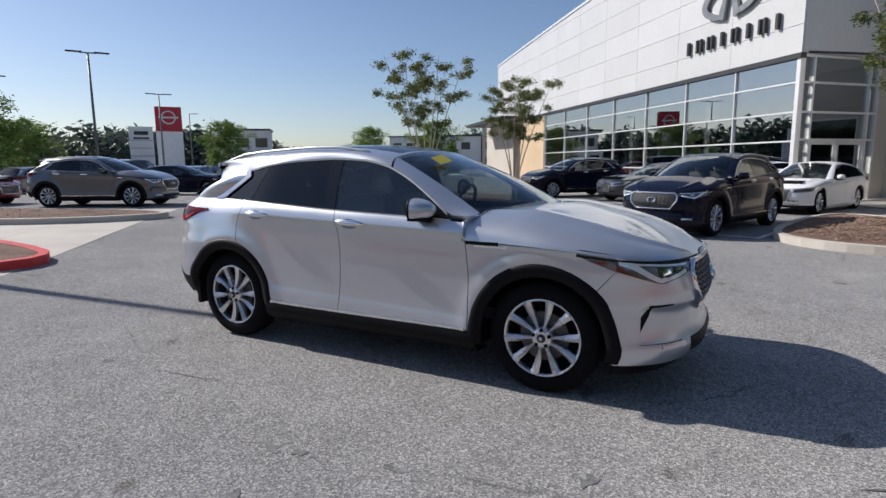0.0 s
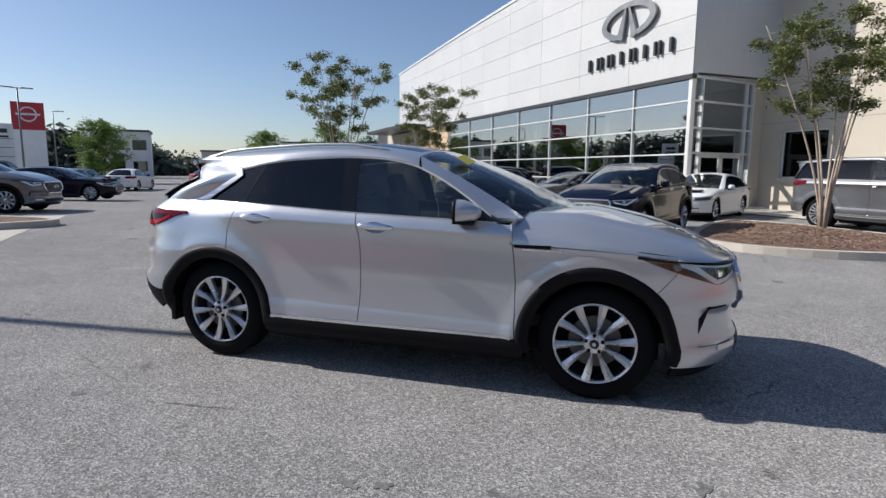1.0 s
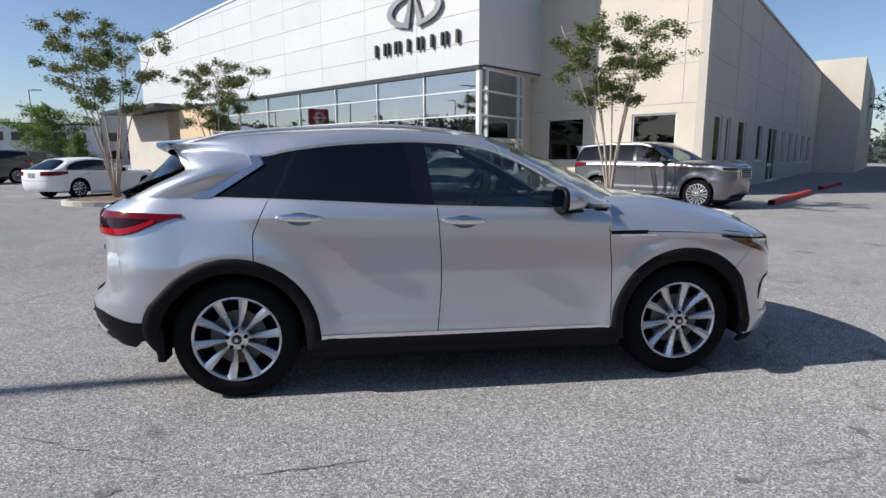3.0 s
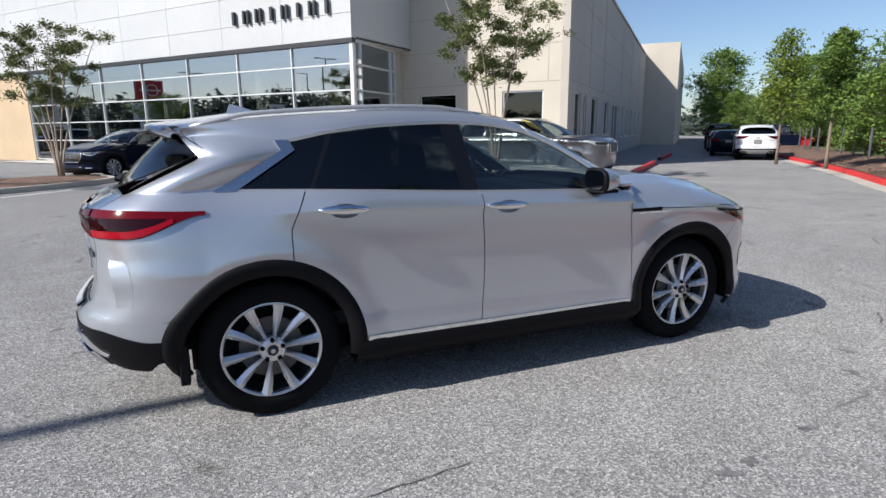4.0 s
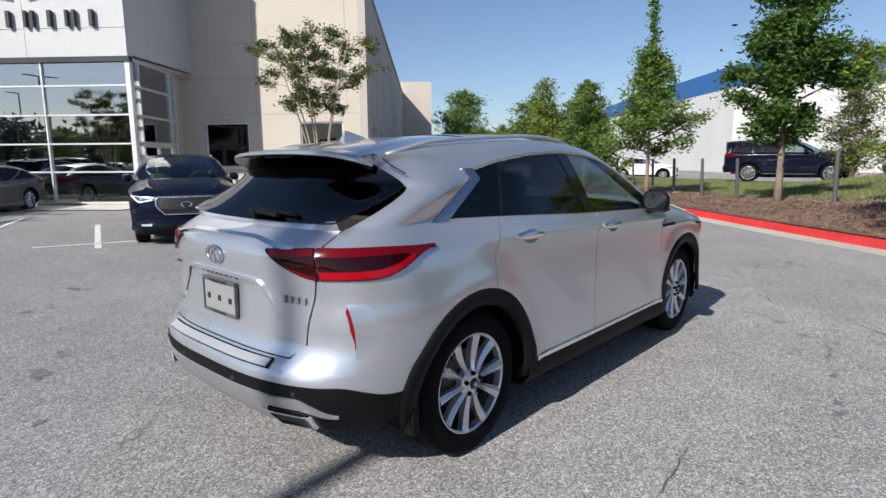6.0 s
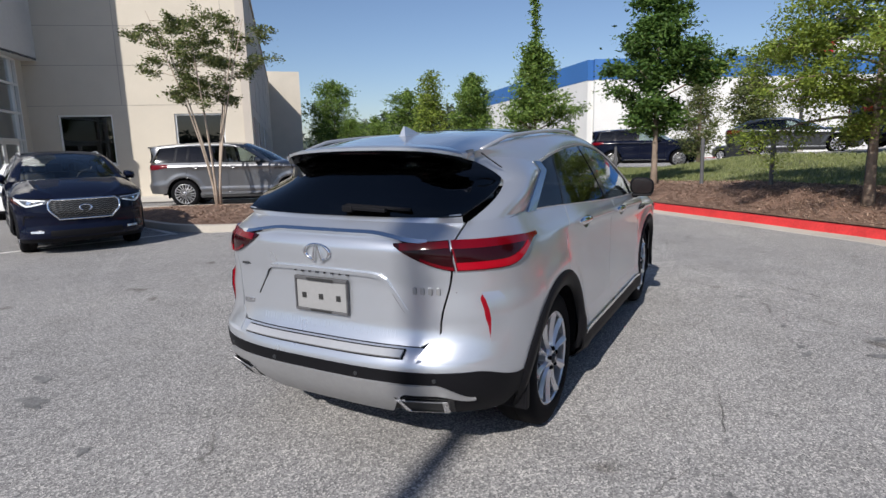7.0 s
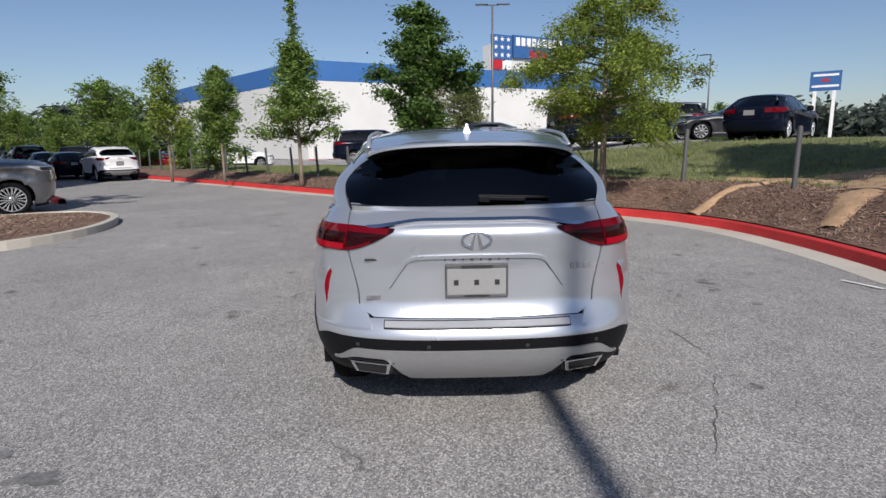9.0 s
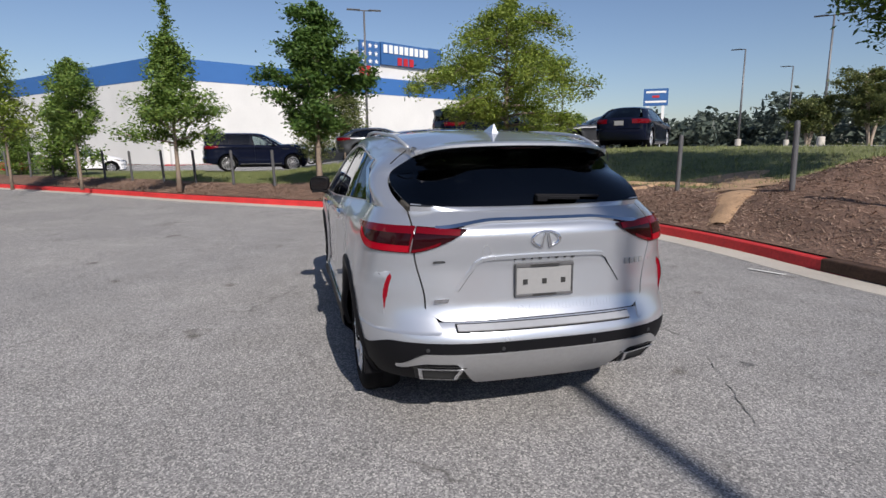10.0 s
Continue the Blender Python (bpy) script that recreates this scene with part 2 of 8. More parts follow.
M_CABIN = surf("cabin_trim", (0.03, 0.03, 0.032), 0.7, var=0.15, bump=0.1)
M_YELLOW = surf("yellow_sticker", (0.75, 0.62, 0.08), 0.6, var=0.05, bump=0.0)
M_INK = surf("black_ink", (0.02, 0.02, 0.02), 0.6, var=0.05, bump=0.0)
M_PLATE = surf("paper_plate", (0.27, 0.27, 0.27), 0.5, var=0.04, bump=0.0)


def paint(name, col, metal=0.75, rough=0.33):
    return surf(name, col, rough, metal, var=0.02, scale=0.7, fine=900, bump=0.0, coat=1.0 if metal else 0.25, spec=0.5 if metal else 0.1)


M_SILVER = paint("silver_paint", (0.555, 0.58, 0.622), 0.68, 0.31)
M_BLACKPAINT = paint("black_paint", (0.005, 0.007, 0.018), 0.0, 0.12)
M_GREYPAINT = paint("grey_paint", (0.10, 0.103, 0.112))
M_DARKGREY = paint("dark_grey_paint", (0.075, 0.078, 0.085))
M_WHITEPAINTCAR = paint("white_car_paint", (0.78, 0.78, 0.78), 0.0, 0.3)
M_REDPAINT = paint("red_paint", (0.42, 0.015, 0.02), 0.2, 0.3)
M_GUNMETAL = paint("gunmetal_paint", (0.21, 0.214, 0.225))


# ---- mesh helpers ----
def mesh_ob(name, verts, faces, material, parent=None, label="", smooth=False, mats=None, face_mats=None):
    me = bpy.data.meshes.new(name)
    me.from_pydata([tuple(v) for v in verts], [], [tuple(f) for f in faces])
    for m in (mats or [material]):
        me.materials.append(m)
    if face_mats is not None:
        me.polygons.foreach_set("material_index", list(face_mats))
    if smooth:
        me.polygons.foreach_set("use_smooth", [True] * len(me.polygons))
    me.update()
    ob = new(name, me)
    if parent:
        ob.parent = parent
    return tagged(ob, label)


def part(name, bm, material, parent, label="", smooth=False):
    bmesh.ops.recalc_face_normals(bm, faces=bm.faces)
    me = bpy.data.meshes.new(name)
    bm.to_mesh(me)
    bm.free()
    me.materials.append(material)
    if smooth:
        me.polygons.foreach_set("use_smooth", [True] * len(me.polygons))
    ob = new(name, me)
    if parent:
        ob.parent = parent
    return tagged(ob, label)


def thing(name, label, category, group="", kind="", at=None):
    e = new(name)
    e.empty_display_size = 0.2
    if at is not None:
        e.matrix_basis = at
    return tagged(e, label, category, group, kind)


def box_bm(bm, c, size, m=None, bevel=0.0):
    """Adds a box of that centre and size, turned by m, with bevelled edges."""
    b2 = bmesh.new()
    bmesh.ops.create_cube(b2, size=1.0)
    bmesh.ops.scale(b2, vec=size, verts=b2.verts)
    if bevel:
        bmesh.ops.bevel(b2, geom=list(b2.edges), offset=bevel, segments=2, affect="EDGES", profile=0.5)
    bmesh.ops.translate(b2, vec=c, verts=b2.verts)
    if m is not None:
        bmesh.ops.transform(b2, matrix=m, verts=b2.verts)
    tmp = bpy.data.meshes.new("tmp")
    b2.to_mesh(tmp)
    b2.free()
    bm.from_mesh(tmp)
    bpy.data.meshes.remove(tmp)
    return bm


def boxes(name, items, material, parent=None, label="", bevel=0.0, m=None):
    bm = bmesh.new()
    for c, size in items:
        box_bm(bm, c, size, m, bevel)
    return part(name, bm, material, parent, label)


def lathe(profile, n=24, axis="z", c=(0, 0, 0)):
    """Verts and faces of a turned profile of (radius, height)."""
    vs, fs = [], []
    for r, h in profile:
        for k in range(n):
            a = 2 * math.pi * k / n
            p = (r * math.cos(a), r * math.sin(a), h)
            if axis == "y":
                p = (p[0], p[2], p[1])
            elif axis == "x":
                p = (p[2], p[0], p[1])
            vs.append((p[0] + c[0], p[1] + c[1], p[2] + c[2]))
    for j in range(len(profile) - 1):
        for k in range(n):
            k2 = (k + 1) % n
            fs.append((j * n + k, j * n + k2, (j + 1) * n + k2, (j + 1) * n + k))
    return vs, fs


def tube(points, radii, n=7):
    """Verts and faces of a tapered tube along points."""
    vs, fs = [], []
    pts = [Vector(p) for p in points]
    for i, p in enumerate(pts):
        d = (pts[min(i + 1, len(pts) - 1)] - pts[max(i - 1, 0)]).normalized()
        a = d.orthogonal().normalized()
        if i and abs(d.dot(ref)) < 0.99:
            a = (ref - d * ref.dot(d)).normalized()
        ref = a
        b = d.cross(a)
        for k in range(n):
            w = 2 * math.pi * k / n
            vs.append(p + (a * math.cos(w) + b * math.sin(w)) * radii[i])
    for i in range(len(pts) - 1):
        for k in range(n):
            k2 = (k + 1) % n
            fs.append((i * n + k, i * n + k2, (i + 1) * n + k2, (i + 1) * n + k))
    fs.append(tuple(range(n))[::-1])
    fs.append(tuple((len(pts) - 1) * n + k for k in range(n)))
    return vs, fs


def merge(lists):
    vs, fs = [], []
    for v, f in lists:
        o = len(vs)
        vs += v
        fs += [tuple(i + o for i in q) for q in f]
    return vs, fs


def curve(table):
    """A smooth function through (x, value) pairs."""
    xs, ys = [p[0] for p in table], [p[1] for p in table]
    n = len(xs)
    d = [(ys[i + 1] - ys[i]) / (xs[i + 1] - xs[i]) for i in range(n - 1)]
    g = [d[0]] + [0 if d[i - 1] * d[i] <= 0 else 2 * d[i - 1] * d[i] / (d[i - 1] + d[i]) for i in range(1, n - 1)] + [d[-1]]

    def f(x):
        if x <= xs[0]:
            return ys[0]
        if x >= xs[-1]:
            return ys[-1]
        i = max(k for k in range(n - 1) if xs[k] <= x)
        h = xs[i + 1] - xs[i]
        t = (x - xs[i]) / h
        return (ys[i] * (1 + 2 * t) * (1 - t) ** 2 + g[i] * h * t * (1 - t) ** 2 + ys[i + 1] * t * t * (3 - 2 * t) + g[i + 1] * h * t * t * (t - 1))
    return f


def smooth_path(pts, step=0.3, closed=False):
    """Points at even steps along a smooth line through pts."""
    p = [Vector((*q, 0)[:3]) for q in pts]
    n = len(p)
    out = []
    for i in range(n if closed else n - 1):
        a, b = p[i], p[(i + 1) % n]
        z = p[(i - 1) % n] if closed or i else a * 2 - b
        c = p[(i + 2) % n] if closed or i < n - 2 else b * 2 - a
        k = max(2, int((b - a).length / step))
        for j in range(k):
            t = j / k
            out.append(0.5 * ((2 * a) + (b - z) * t + (2 * z - 5 * a + 4 * b - c) * t * t + (3 * a - z - 3 * b + c) * t ** 3))
    if not closed:
        out.append(p[-1])
    return out


def path_normals(pts, closed=False):
    n = len(pts)
    res = []
    for i in range(n):
        a = pts[(i - 1) % n] if closed or i else pts[i]
        b = pts[(i + 1) % n] if closed or i < n - 1 else pts[i]
        d = (b - a).normalized()
        res.append(Vector((d.y, -d.x, 0)))
    return res


def sweep(name, pts, section, material, closed=False, height=None, parent=None, smooth=False):
    """A section of (right offset, height) drawn along pts."""
    ns, m, k = path_normals(pts, closed), len(section), len(pts)
    vs = [(p.x + w.x * o, p.y + w.y * o, z + (height(p.x, p.y) if height else 0)) for p, w in zip(pts, ns) for o, z in section]
    fs = []
    for i in range(k if closed else k - 1):
        i2 = (i + 1) % k
        for j in range(m - 1):
            fs.append((i * m + j, i * m + j + 1, i2 * m + j + 1, i2 * m + j))
    return mesh_ob(name, vs, fs, material, parent, smooth=smooth)


def sstep(a, b, x):
    t = min(max((x - a) / (b - a), 0), 1)
    return t * t * (3 - 2 * t)


# ---- ground ----
def ground_z(x, y):
    """The lot rises a little towards its entrance."""
    return 0.16 * sstep(-3.5, -10.5, x) * (1 - sstep(9, 17, y)) * sstep(-14, -4, y)


def make_ground():
    def axis(lo, hi, fine):
        far = [-2500, -1200, -600, -300, -150, -90, -60]
        mid = list(np.arange(lo, hi + 0.01, fine))
        return far + mid + [-v for v in reversed(far)]
    xs, ys = axis(-40, 40, 0.8), axis(-40, 40, 0.8)
    vs = [(x, y, ground_z(x, y)) for y in ys for x in xs]
    n = len(xs)
    fs = [(j * n + i, j * n + i + 1, (j + 1) * n + i + 1, (j + 1) * n + i) for j in range(len(ys) - 1) for i in range(n - 1)]
    return tagged(mesh_ob("ground", vs, fs, M_ASPHALT, smooth=True), "weathered light grey asphalt of the car lot", "ground", kind="structure")


make_ground()

KERB = smooth_path([(48, 36), (36, 25), (28, 17.6), (23.6, 12.9), (19.0, 8.2), (15.2, 4.6), (12.7, 1.95), (10.7, -0.25), (9.4, -1.75), (8.5, -2.75), (7.75, -3.6), (6.8, -4.3),
                    (5.6, -4.78), (4.3, -4.95), (3.0, -4.97), (1.9, -4.9), (0.6, -4.95), (-2.0, -5.3), (-6, -6.6), (-12, -9.5), (-24, -16)], 0.3)
KN = [-w for w in path_normals(KERB)]


def bank_z(x, y, d):
    """Height of the planted bank at d metres behind the kerb."""
    right = sstep(3.2, -3.0, y)
    h = 0.15 + (0.20 + 0.25 * right) * sstep(0.0, 1.5, d) + (0.05 + 0.45 * right + 0.40 * sstep(-4.0, -10.0, y)) * sstep(1.5, 9.0, d)
    h += 0.62 * math.exp(-((x - 3.7) / 1.5) ** 2 - ((y + 8.4) / 1.9) ** 2) * sstep(0, 2.5, d)
    if x > 22:
        h -= 0.9 * sstep(22, 50, x) * sstep(3, 20, d)
    return h + (0.03 * noise.noise((x * 0.9, y * 0.9, 0)) + 0.015 * noise.noise((x * 3, y * 3, 2))) * sstep(0, 0.6, d)


def mulch_edge(p):
    """How much further the mulch reaches over the mound."""
    return 4.0 * math.exp(-((p.x - 1.9) / 1.5) ** 2) if p.y < -3 else 0.0


def strip(name, d0, d1, steps, material, wob=0.0, lift=0.0, far=0.0, near=0.0):
    vs, fs, m = [], [], steps + 1
    for p, w in zip(KERB, KN):
        k = wob * noise.noise((p.x * 0.5, p.y * 0.5, 5))
        for j in range(m):
            e0, e1 = d0 + near * mulch_edge(p), d1 + k + far * mulch_edge(p)
            d = e0 + (e1 - e0) * j / steps
            x, y = p.x + w.x * d, p.y + w.y * d
            vs.append((x, y, bank_z(x, y, d) + lift))
    for i in range(len(KERB) - 1):
        for j in range(steps):
            fs.append((i * m + j, i * m + j + 1, (i + 1) * m + j + 1, (i + 1) * m + j))
    return mesh_ob(name, vs, fs, material, smooth=True)


# right of the direction of travel is the road side, left is the bank
tagged(sweep("kerb", KERB, [(-0.16, -0.02), (-0.16, 0.15), (-0.02, 0.155), (0.0, 0.14), (0.03, -0.02)], M_RED), "red painted concrete kerb with scuffs", "kerb", kind="structure")
tagged(sweep("gutter", KERB, [(0.0, 0.014), (0.42, 0.006), (0.43, -0.02)], M_CONCRETE), "pale concrete gutter strip along the red kerb", "gutter", kind="structure")
tagged(strip("mulch_bed", 0.145, 2.4, 20, M_MULCH, lift=0.01, far=1.0), "brown wood-chip mulch on the planted bank", "mulch bed", kind="structure")
tagged(strip("grass_bank", 2.2, 8.5, 16, M_GRASSBED, 0.8, 0.0, near=0.95), "short sunlit grass on the bank behind the mulch", "grass", kind="structure")
tagged(strip("upper_lot", 8.0, 75, 24, M_ASPHALT, 0, -0.02), "grey asphalt of the neighbouring parking area", "road", kind="structure")


def island(name, pts, label, material=M_CONCRETE, base=0.0, gut=0.38, mound=0.12):
    loop = smooth_path(pts, 0.3, True)
    tagged(sweep(name + "_kerb", loop, [(-0.14, -0.05), (-0.14, 0.14), (-0.01, 0.145), (0.0, 0.13), (0.02, 0.012), (gut, 0.006), (gut + 0.01, -0.03)], material, True, ground_z), label, "kerb", kind="structure")
    ns = path_normals(loop, True)
    c = sum(loop, Vector()) / len(loop)
    n, rings = len(loop), 7
    vs, fs = [], []
    for p, w in zip(loop, ns):
        for j in range(rings):
            f = 0.96 * j / (rings - 1)
            q = (p - w * 0.13) * (1 - f) + c * f
            vs.append((q.x, q.y, ground_z(q.x, q.y) + 0.11 + mound * math.sin(f * math.pi / 2) + 0.02 * noise.noise((q.x * 2, q.y * 2, 0))))
    for i in range(n):
        i2 = (i + 1) % n
        for j in range(rings - 1):
            fs.append((i * rings + j, i * rings + j + 1, i2 * rings + j + 1, i2 * rings + j))
    fs.append(tuple(i * rings + rings - 1 for i in range(n)))
    tagged(mesh_ob(name + "_mulch", vs, fs, M_MULCH, smooth=True), "brown mulch filling the kerbed island", "mulch bed", kind="structure")
    return loop


# loops run so that their right-hand side is outside
ISLE_TREE = [(9.3, 8.9), (9.0, 7.7), (8.0, 6.95), (6.5, 6.65), (5.2, 7.05), (4.6, 8.0), (4.75, 9.6), (5.4, 11.8), (6.2, 13.0), (7.2, 12.2), (8.2, 10.8)]
ISLE_LEFT = [(-9.4, 5.2), (-9.9, 3.6), (-11.3, 2.4), (-14, 1.4), (-17, 0.4), (-18, 1.6), (-14.5, 3.9), (-11.5, 5.2)]
ISLE_RED = [(-5.4, 0.05), (-6.0, -0.9), (-8.5, -2.1), (-13, -3.2), (-14.5, -1.2), (-10, 0.3), (-6.4, 0.55)]
ISLE_BACK = [(-3.2, 16.2), (-5.5, 13.6), (-7.4, 13.2), (-8.2, 14.8), (-7.0, 17.0), (-4.6, 18.9), (-3.4, 18.0)]
island("tree_island", ISLE_TREE, "pale concrete kerb round the crape myrtle island")
island("entrance_island", ISLE_LEFT, "pale concrete kerb round a low planted island")
island("red_island", ISLE_RED, "red painted kerb round a small mulch island", M_RED, gut=0.12)
island("far_island", ISLE_BACK, "pale concrete kerb round a tree island")


def flat_poly(name, pts, z, material, label, category):
    vs = [(x, y, z + ground_z(x, y)) for x, y in pts]
    return tagged(mesh_ob(name, vs, [tuple(range(len(vs)))], material), label, category, kind="structure")


def lane(name, a, b, w, z, material, label, category):
    a, b = Vector((*a, 0)), Vector((*b, 0))
    d = (b - a).normalized()
    s = Vector((-d.y, d.x, 0)) * w / 2
    n = max(1, int((b - a).length / 0.7))
    vs, fs = [], []
    for i in range(n + 1):
        p = a + (b - a) * i / n
        for q in (p - s, p + s):
            vs.append((q.x, q.y, z + ground_z(q.x, q.y)))
    for i in range(n):
        fs.append((2 * i, 2 * i + 2, 2 * i + 3, 2 * i + 1))
    return tagged(mesh_ob(name, vs, fs, material), label, category, kind="structure")


for k in range(9):
    n = 0.87 + 1.75 * k
    lane("entrance_pavement", (-4.94 - 0.764 * n, -0.44 - 0.645 * n), (-11.4 - 0.764 * n, 7.2 - 0.645 * n), 1.74, 0.006, M_CONCRETE, "worn pale concrete of the entrance drive", "pavement")
for a, b in (((1.05, 8.4), (2.3, 12.6)), ((-1.9, 10.3), (-0.2, 14.9)), ((4.15, 8.0), (5.2, 11.6)), ((0.1, 12.6), (1.6, 16.2)), ((-5.5, 11.8), (-3.6, 14.2))):
    lane("parking_line", a, b, 0.11, 0.006, M_WHITEPAINT, "worn white parking bay line", "marking")
lane("parking_line", (0.3, 9.4), (4.2, 8.1), 0.1, 0.006, M_WHITEPAINT, "worn white parking bay line", "marking")

# ---- dealership ----
CX, CY, BA = 5.24, 18.0, radians(129)
UX, UY = math.cos(BA), math.sin(BA)
VX, VY = UY, -UX
J, K = Vector((8.2, 21.1, 0)), Vector((12.8, 14.9, 0))
SA = radians(44)


# facade: local x runs from the corner to the far end, outside is local +y here, so inside is -y
FACADE = Matrix(((UX, -VX, 0, CX), (UY, -VY, 0, CY), (0, 0, 1, 0), (0, 0, 0, 1)))
dealer = thing("dealership_building", "large white-panelled car dealership with a glazed showroom", "building")


def wall_m(p, q):
    d = (q - p).normalized()
    return Matrix(((d.x, -d.y, 0, p.x), (d.y, d.x, 0, p.y), (0, 0, 1, 0), (0, 0, 0, 1)))


MULL = [0.06, 2.98, 6.03, 9.2, 12.45, 15.75, 19.1, 22.6]
TRANS = [0.12, 1.16, 2.1, 3.05, 4.0, 4.86]
TOP = curve([(0, 11.1), (12, 10.85), (22, 10.55), (35, 10.0)])


def facade():
    bm = bmesh.new()
    # backing wall of the fascia, its top following the roof slope
    n = 18
    for a in range(n):
        x0, x1 = 34.7 * a / n, 34.7 * (a + 1) / n
        vs = [bm.verts.new(FACADE @ Vector(v)) for v in ((x0, -0.06, 4.9), (x1, -0.06, 4.9), (x1, -0.06, TOP(x1)), (x0, -0.06, TOP(x0)), (x0, -4.3, 4.9), (x1, -4.3, 4.9), (x1, -4.3, TOP(x1)), (x0, -4.3, TOP(x0)))]
        for f in ((0, 1, 2, 3), (5, 4, 7, 6), (3, 2, 6, 7), (1, 0, 4, 5)):
            bm.faces.new([vs[i] for i in f])
        if a == 0:
            bm.faces.new([vs[i] for i in (0, 3, 7, 4)])
        if a == n - 1:
            bm.faces.new([vs[i] for i in (1, 2, 6, 5)])
    bmesh.ops.remove_doubles(bm, verts=bm.verts, dist=0.001)
    part("wall", bm, M_PANEL, dealer, "white fascia wall above the showroom glass")
    # cladding panels with open joints
    rows = [4.93, 5.83, 6.95, 8.05, 9.15, 10.25, 11.4]
    x = 0.0
    col = 0
    while x < 34.5:
        w = 3.43
        for r in range(len(rows) - 1):
            z0, z1 = rows[r], rows[r + 1]
            x1 = min(x + w, 34.68)
            ta, tb = TOP(x) - 0.01, TOP(x1) - 0.01
            if z0 > min(ta, tb) - 0.05:
                continue
            g = 0.008
            vs = []
            for y in (-0.055, 0.0):
                vs += [(x + g, y, z0 + g), (x1 - g, y, z0 + g), (x1 - g, y, min(z1 - g, tb)), (x + g, y, min(z1 - g, ta))]
            fs = [(4, 5, 6, 7), (0, 4, 7, 3), (1, 2, 6, 5), (3, 7, 6, 2), (0, 1, 5, 4)]
            mesh_ob("panel", [FACADE @ Vector(v) for v in vs], fs, M_PANEL, dealer)
        x += w
    # dark soffit trim, parapet cap
    boxes("soffit_trim", [((17.3, 0.01, 4.83), (34.8, 0.22, 0.17))], M_DARKMETAL, dealer, "dark metal trim under the white fascia", m=FACADE)
    for a in range(12):
        x0, x1 = 34.7 * a / 12, 34.7 * (a + 1) / 12
        vs = [FACADE @ Vector((x, y, TOP(x) + z)) for x in (x0, x1) for y, z in ((0.05, -0.02), (0.05, 0.12), (-0.3, 0.12))]
        mesh_ob("parapet_cap", vs, [(0, 3, 4, 1), (1, 4, 5, 2)], M_ALU, dealer)


facade()
RET = wall_m(Vector((CX, CY, 0)), J)


def glazing():
    def bars(name, m, xs, zs, x0, x1, w=0.05, depth=0.14, off=0.0):
        for x in xs:
            boxes(name, [((x, off, (zs[0] + zs[-1]) / 2), (w, depth, zs[-1] - zs[0]))], M_ALU, dealer, m=m)
        for z in zs:
            boxes("transom", [((x0 + x1) / 2 * 1.0 and ((x0 + x1) / 2, off, z), (x1 - x0, depth * 0.8, 0.05))], M_ALU, dealer, m=m)
    bars("mullion", FACADE, MULL, TRANS, 0.0, 22.6)
    for i in range(len(MULL) - 1):
        for j in range(len(TRANS) - 1):
            x0, x1, z0, z1 = MULL[i] + 0.035, MULL[i + 1] - 0.035, TRANS[j] + 0.03, TRANS[j + 1] - 0.03
            t = radians(0.12) * (((i * 7 + j * 3) % 5) - 2)
            dz = (x1 - x0) * math.tan(t) / 2
            vs = [FACADE @ Vector(v) for v in ((x0, -dz, z0), (x1, dz, z0), (x1, dz, z1), (x0, -dz, z1), (x0, -dz - 0.02, z0), (x1, dz - 0.02, z0), (x1, dz - 0.02, z1), (x0, -dz - 0.02, z1))]
            ob = mesh_ob("pane", vs, [(0, 1, 2, 3), (7, 6, 5, 4)], M_SHOPGLASS, dealer)
            ob.visible_shadow = False
    # return wall with the entrance doors: local y is the inside
    rx = [0.08, 0.55, 3.15, 3.55]
    for x in rx:
        boxes("mullion", [((x, 0.0, 2.45), (0.08, 0.16, 4.8))], M_ALU, dealer, m=RET)
    for z in (2.15, 3.05, 4.0, 4.84):
        boxes("transom", [((1.83, 0.0, z), (3.5, 0.13, 0.07))], M_ALU, dealer, m=RET)
    for x0, x1 in ((0.12, 0.51), (0.59, 3.11), (3.19, 3.51)):
        zs = [0.1, 2.15, 3.05, 4.0, 4.84]
        for j in range(4):
            if j == 0 and x0 == 0.59:
                continue
            vs = [RET @ Vector(v) for v in ((x0, 0, zs[j] + 0.03), (x1, 0, zs[j] + 0.03), (x1, 0, zs[j + 1] - 0.03), (x0, 0, zs[j + 1] - 0.03))]
            ob = mesh_ob("pane", vs + [v + RET.to_3x3() @ Vector((0, 0.02, 0)) for v in vs], [(0, 1, 2, 3), (7, 6, 5, 4)], M_SHOPGLASS, dealer)
            ob.visible_shadow = False
    for x0, x1 in ((0.62, 1.83), (1.87, 3.08)):
        d = boxes("door", [((x0 + 0.05, 0, 1.1), (0.1, 0.06, 2.0)), ((x1 - 0.05, 0, 1.1), (0.1, 0.06, 2.0)), (((x0 + x1) / 2, 0, 2.05), (x1 - x0, 0.06, 0.12)), (((x0 + x1) / 2, 0, 0.22), (x1 - x0, 0.06, 0.22))], M_ALU, dealer, "aluminium framed glass entrance door", m=RET)
        ob = boxes("pane", [(((x0 + x1) / 2, 0, 1.16), (x1 - x0 - 0.2, 0.02, 1.66))], M_SHOPGLASS, d, m=RET)
        ob.visible_shadow = False
        boxes("door_handle", [((x1 - 0.16 if x0 < 1 else x0 + 0.16, -0.06, 1.1), (0.03, 0.03, 0.5))], M_CHROME, d, "long steel pull handle", m=RET)
    # corner post, pier behind the return
    boxes("corner_post", [((0.0, 0.0, 2.45), (0.14, 0.14, 4.86))], M_ALU, dealer, m=pose(CX, CY, 0, 0, 0, 40))
    boxes("pier", [((4.0, 0.12, 2.45), (0.86, 0.3, 4.9))], M_STUCCO, dealer, "plain rendered pier beside the entrance", m=RET)
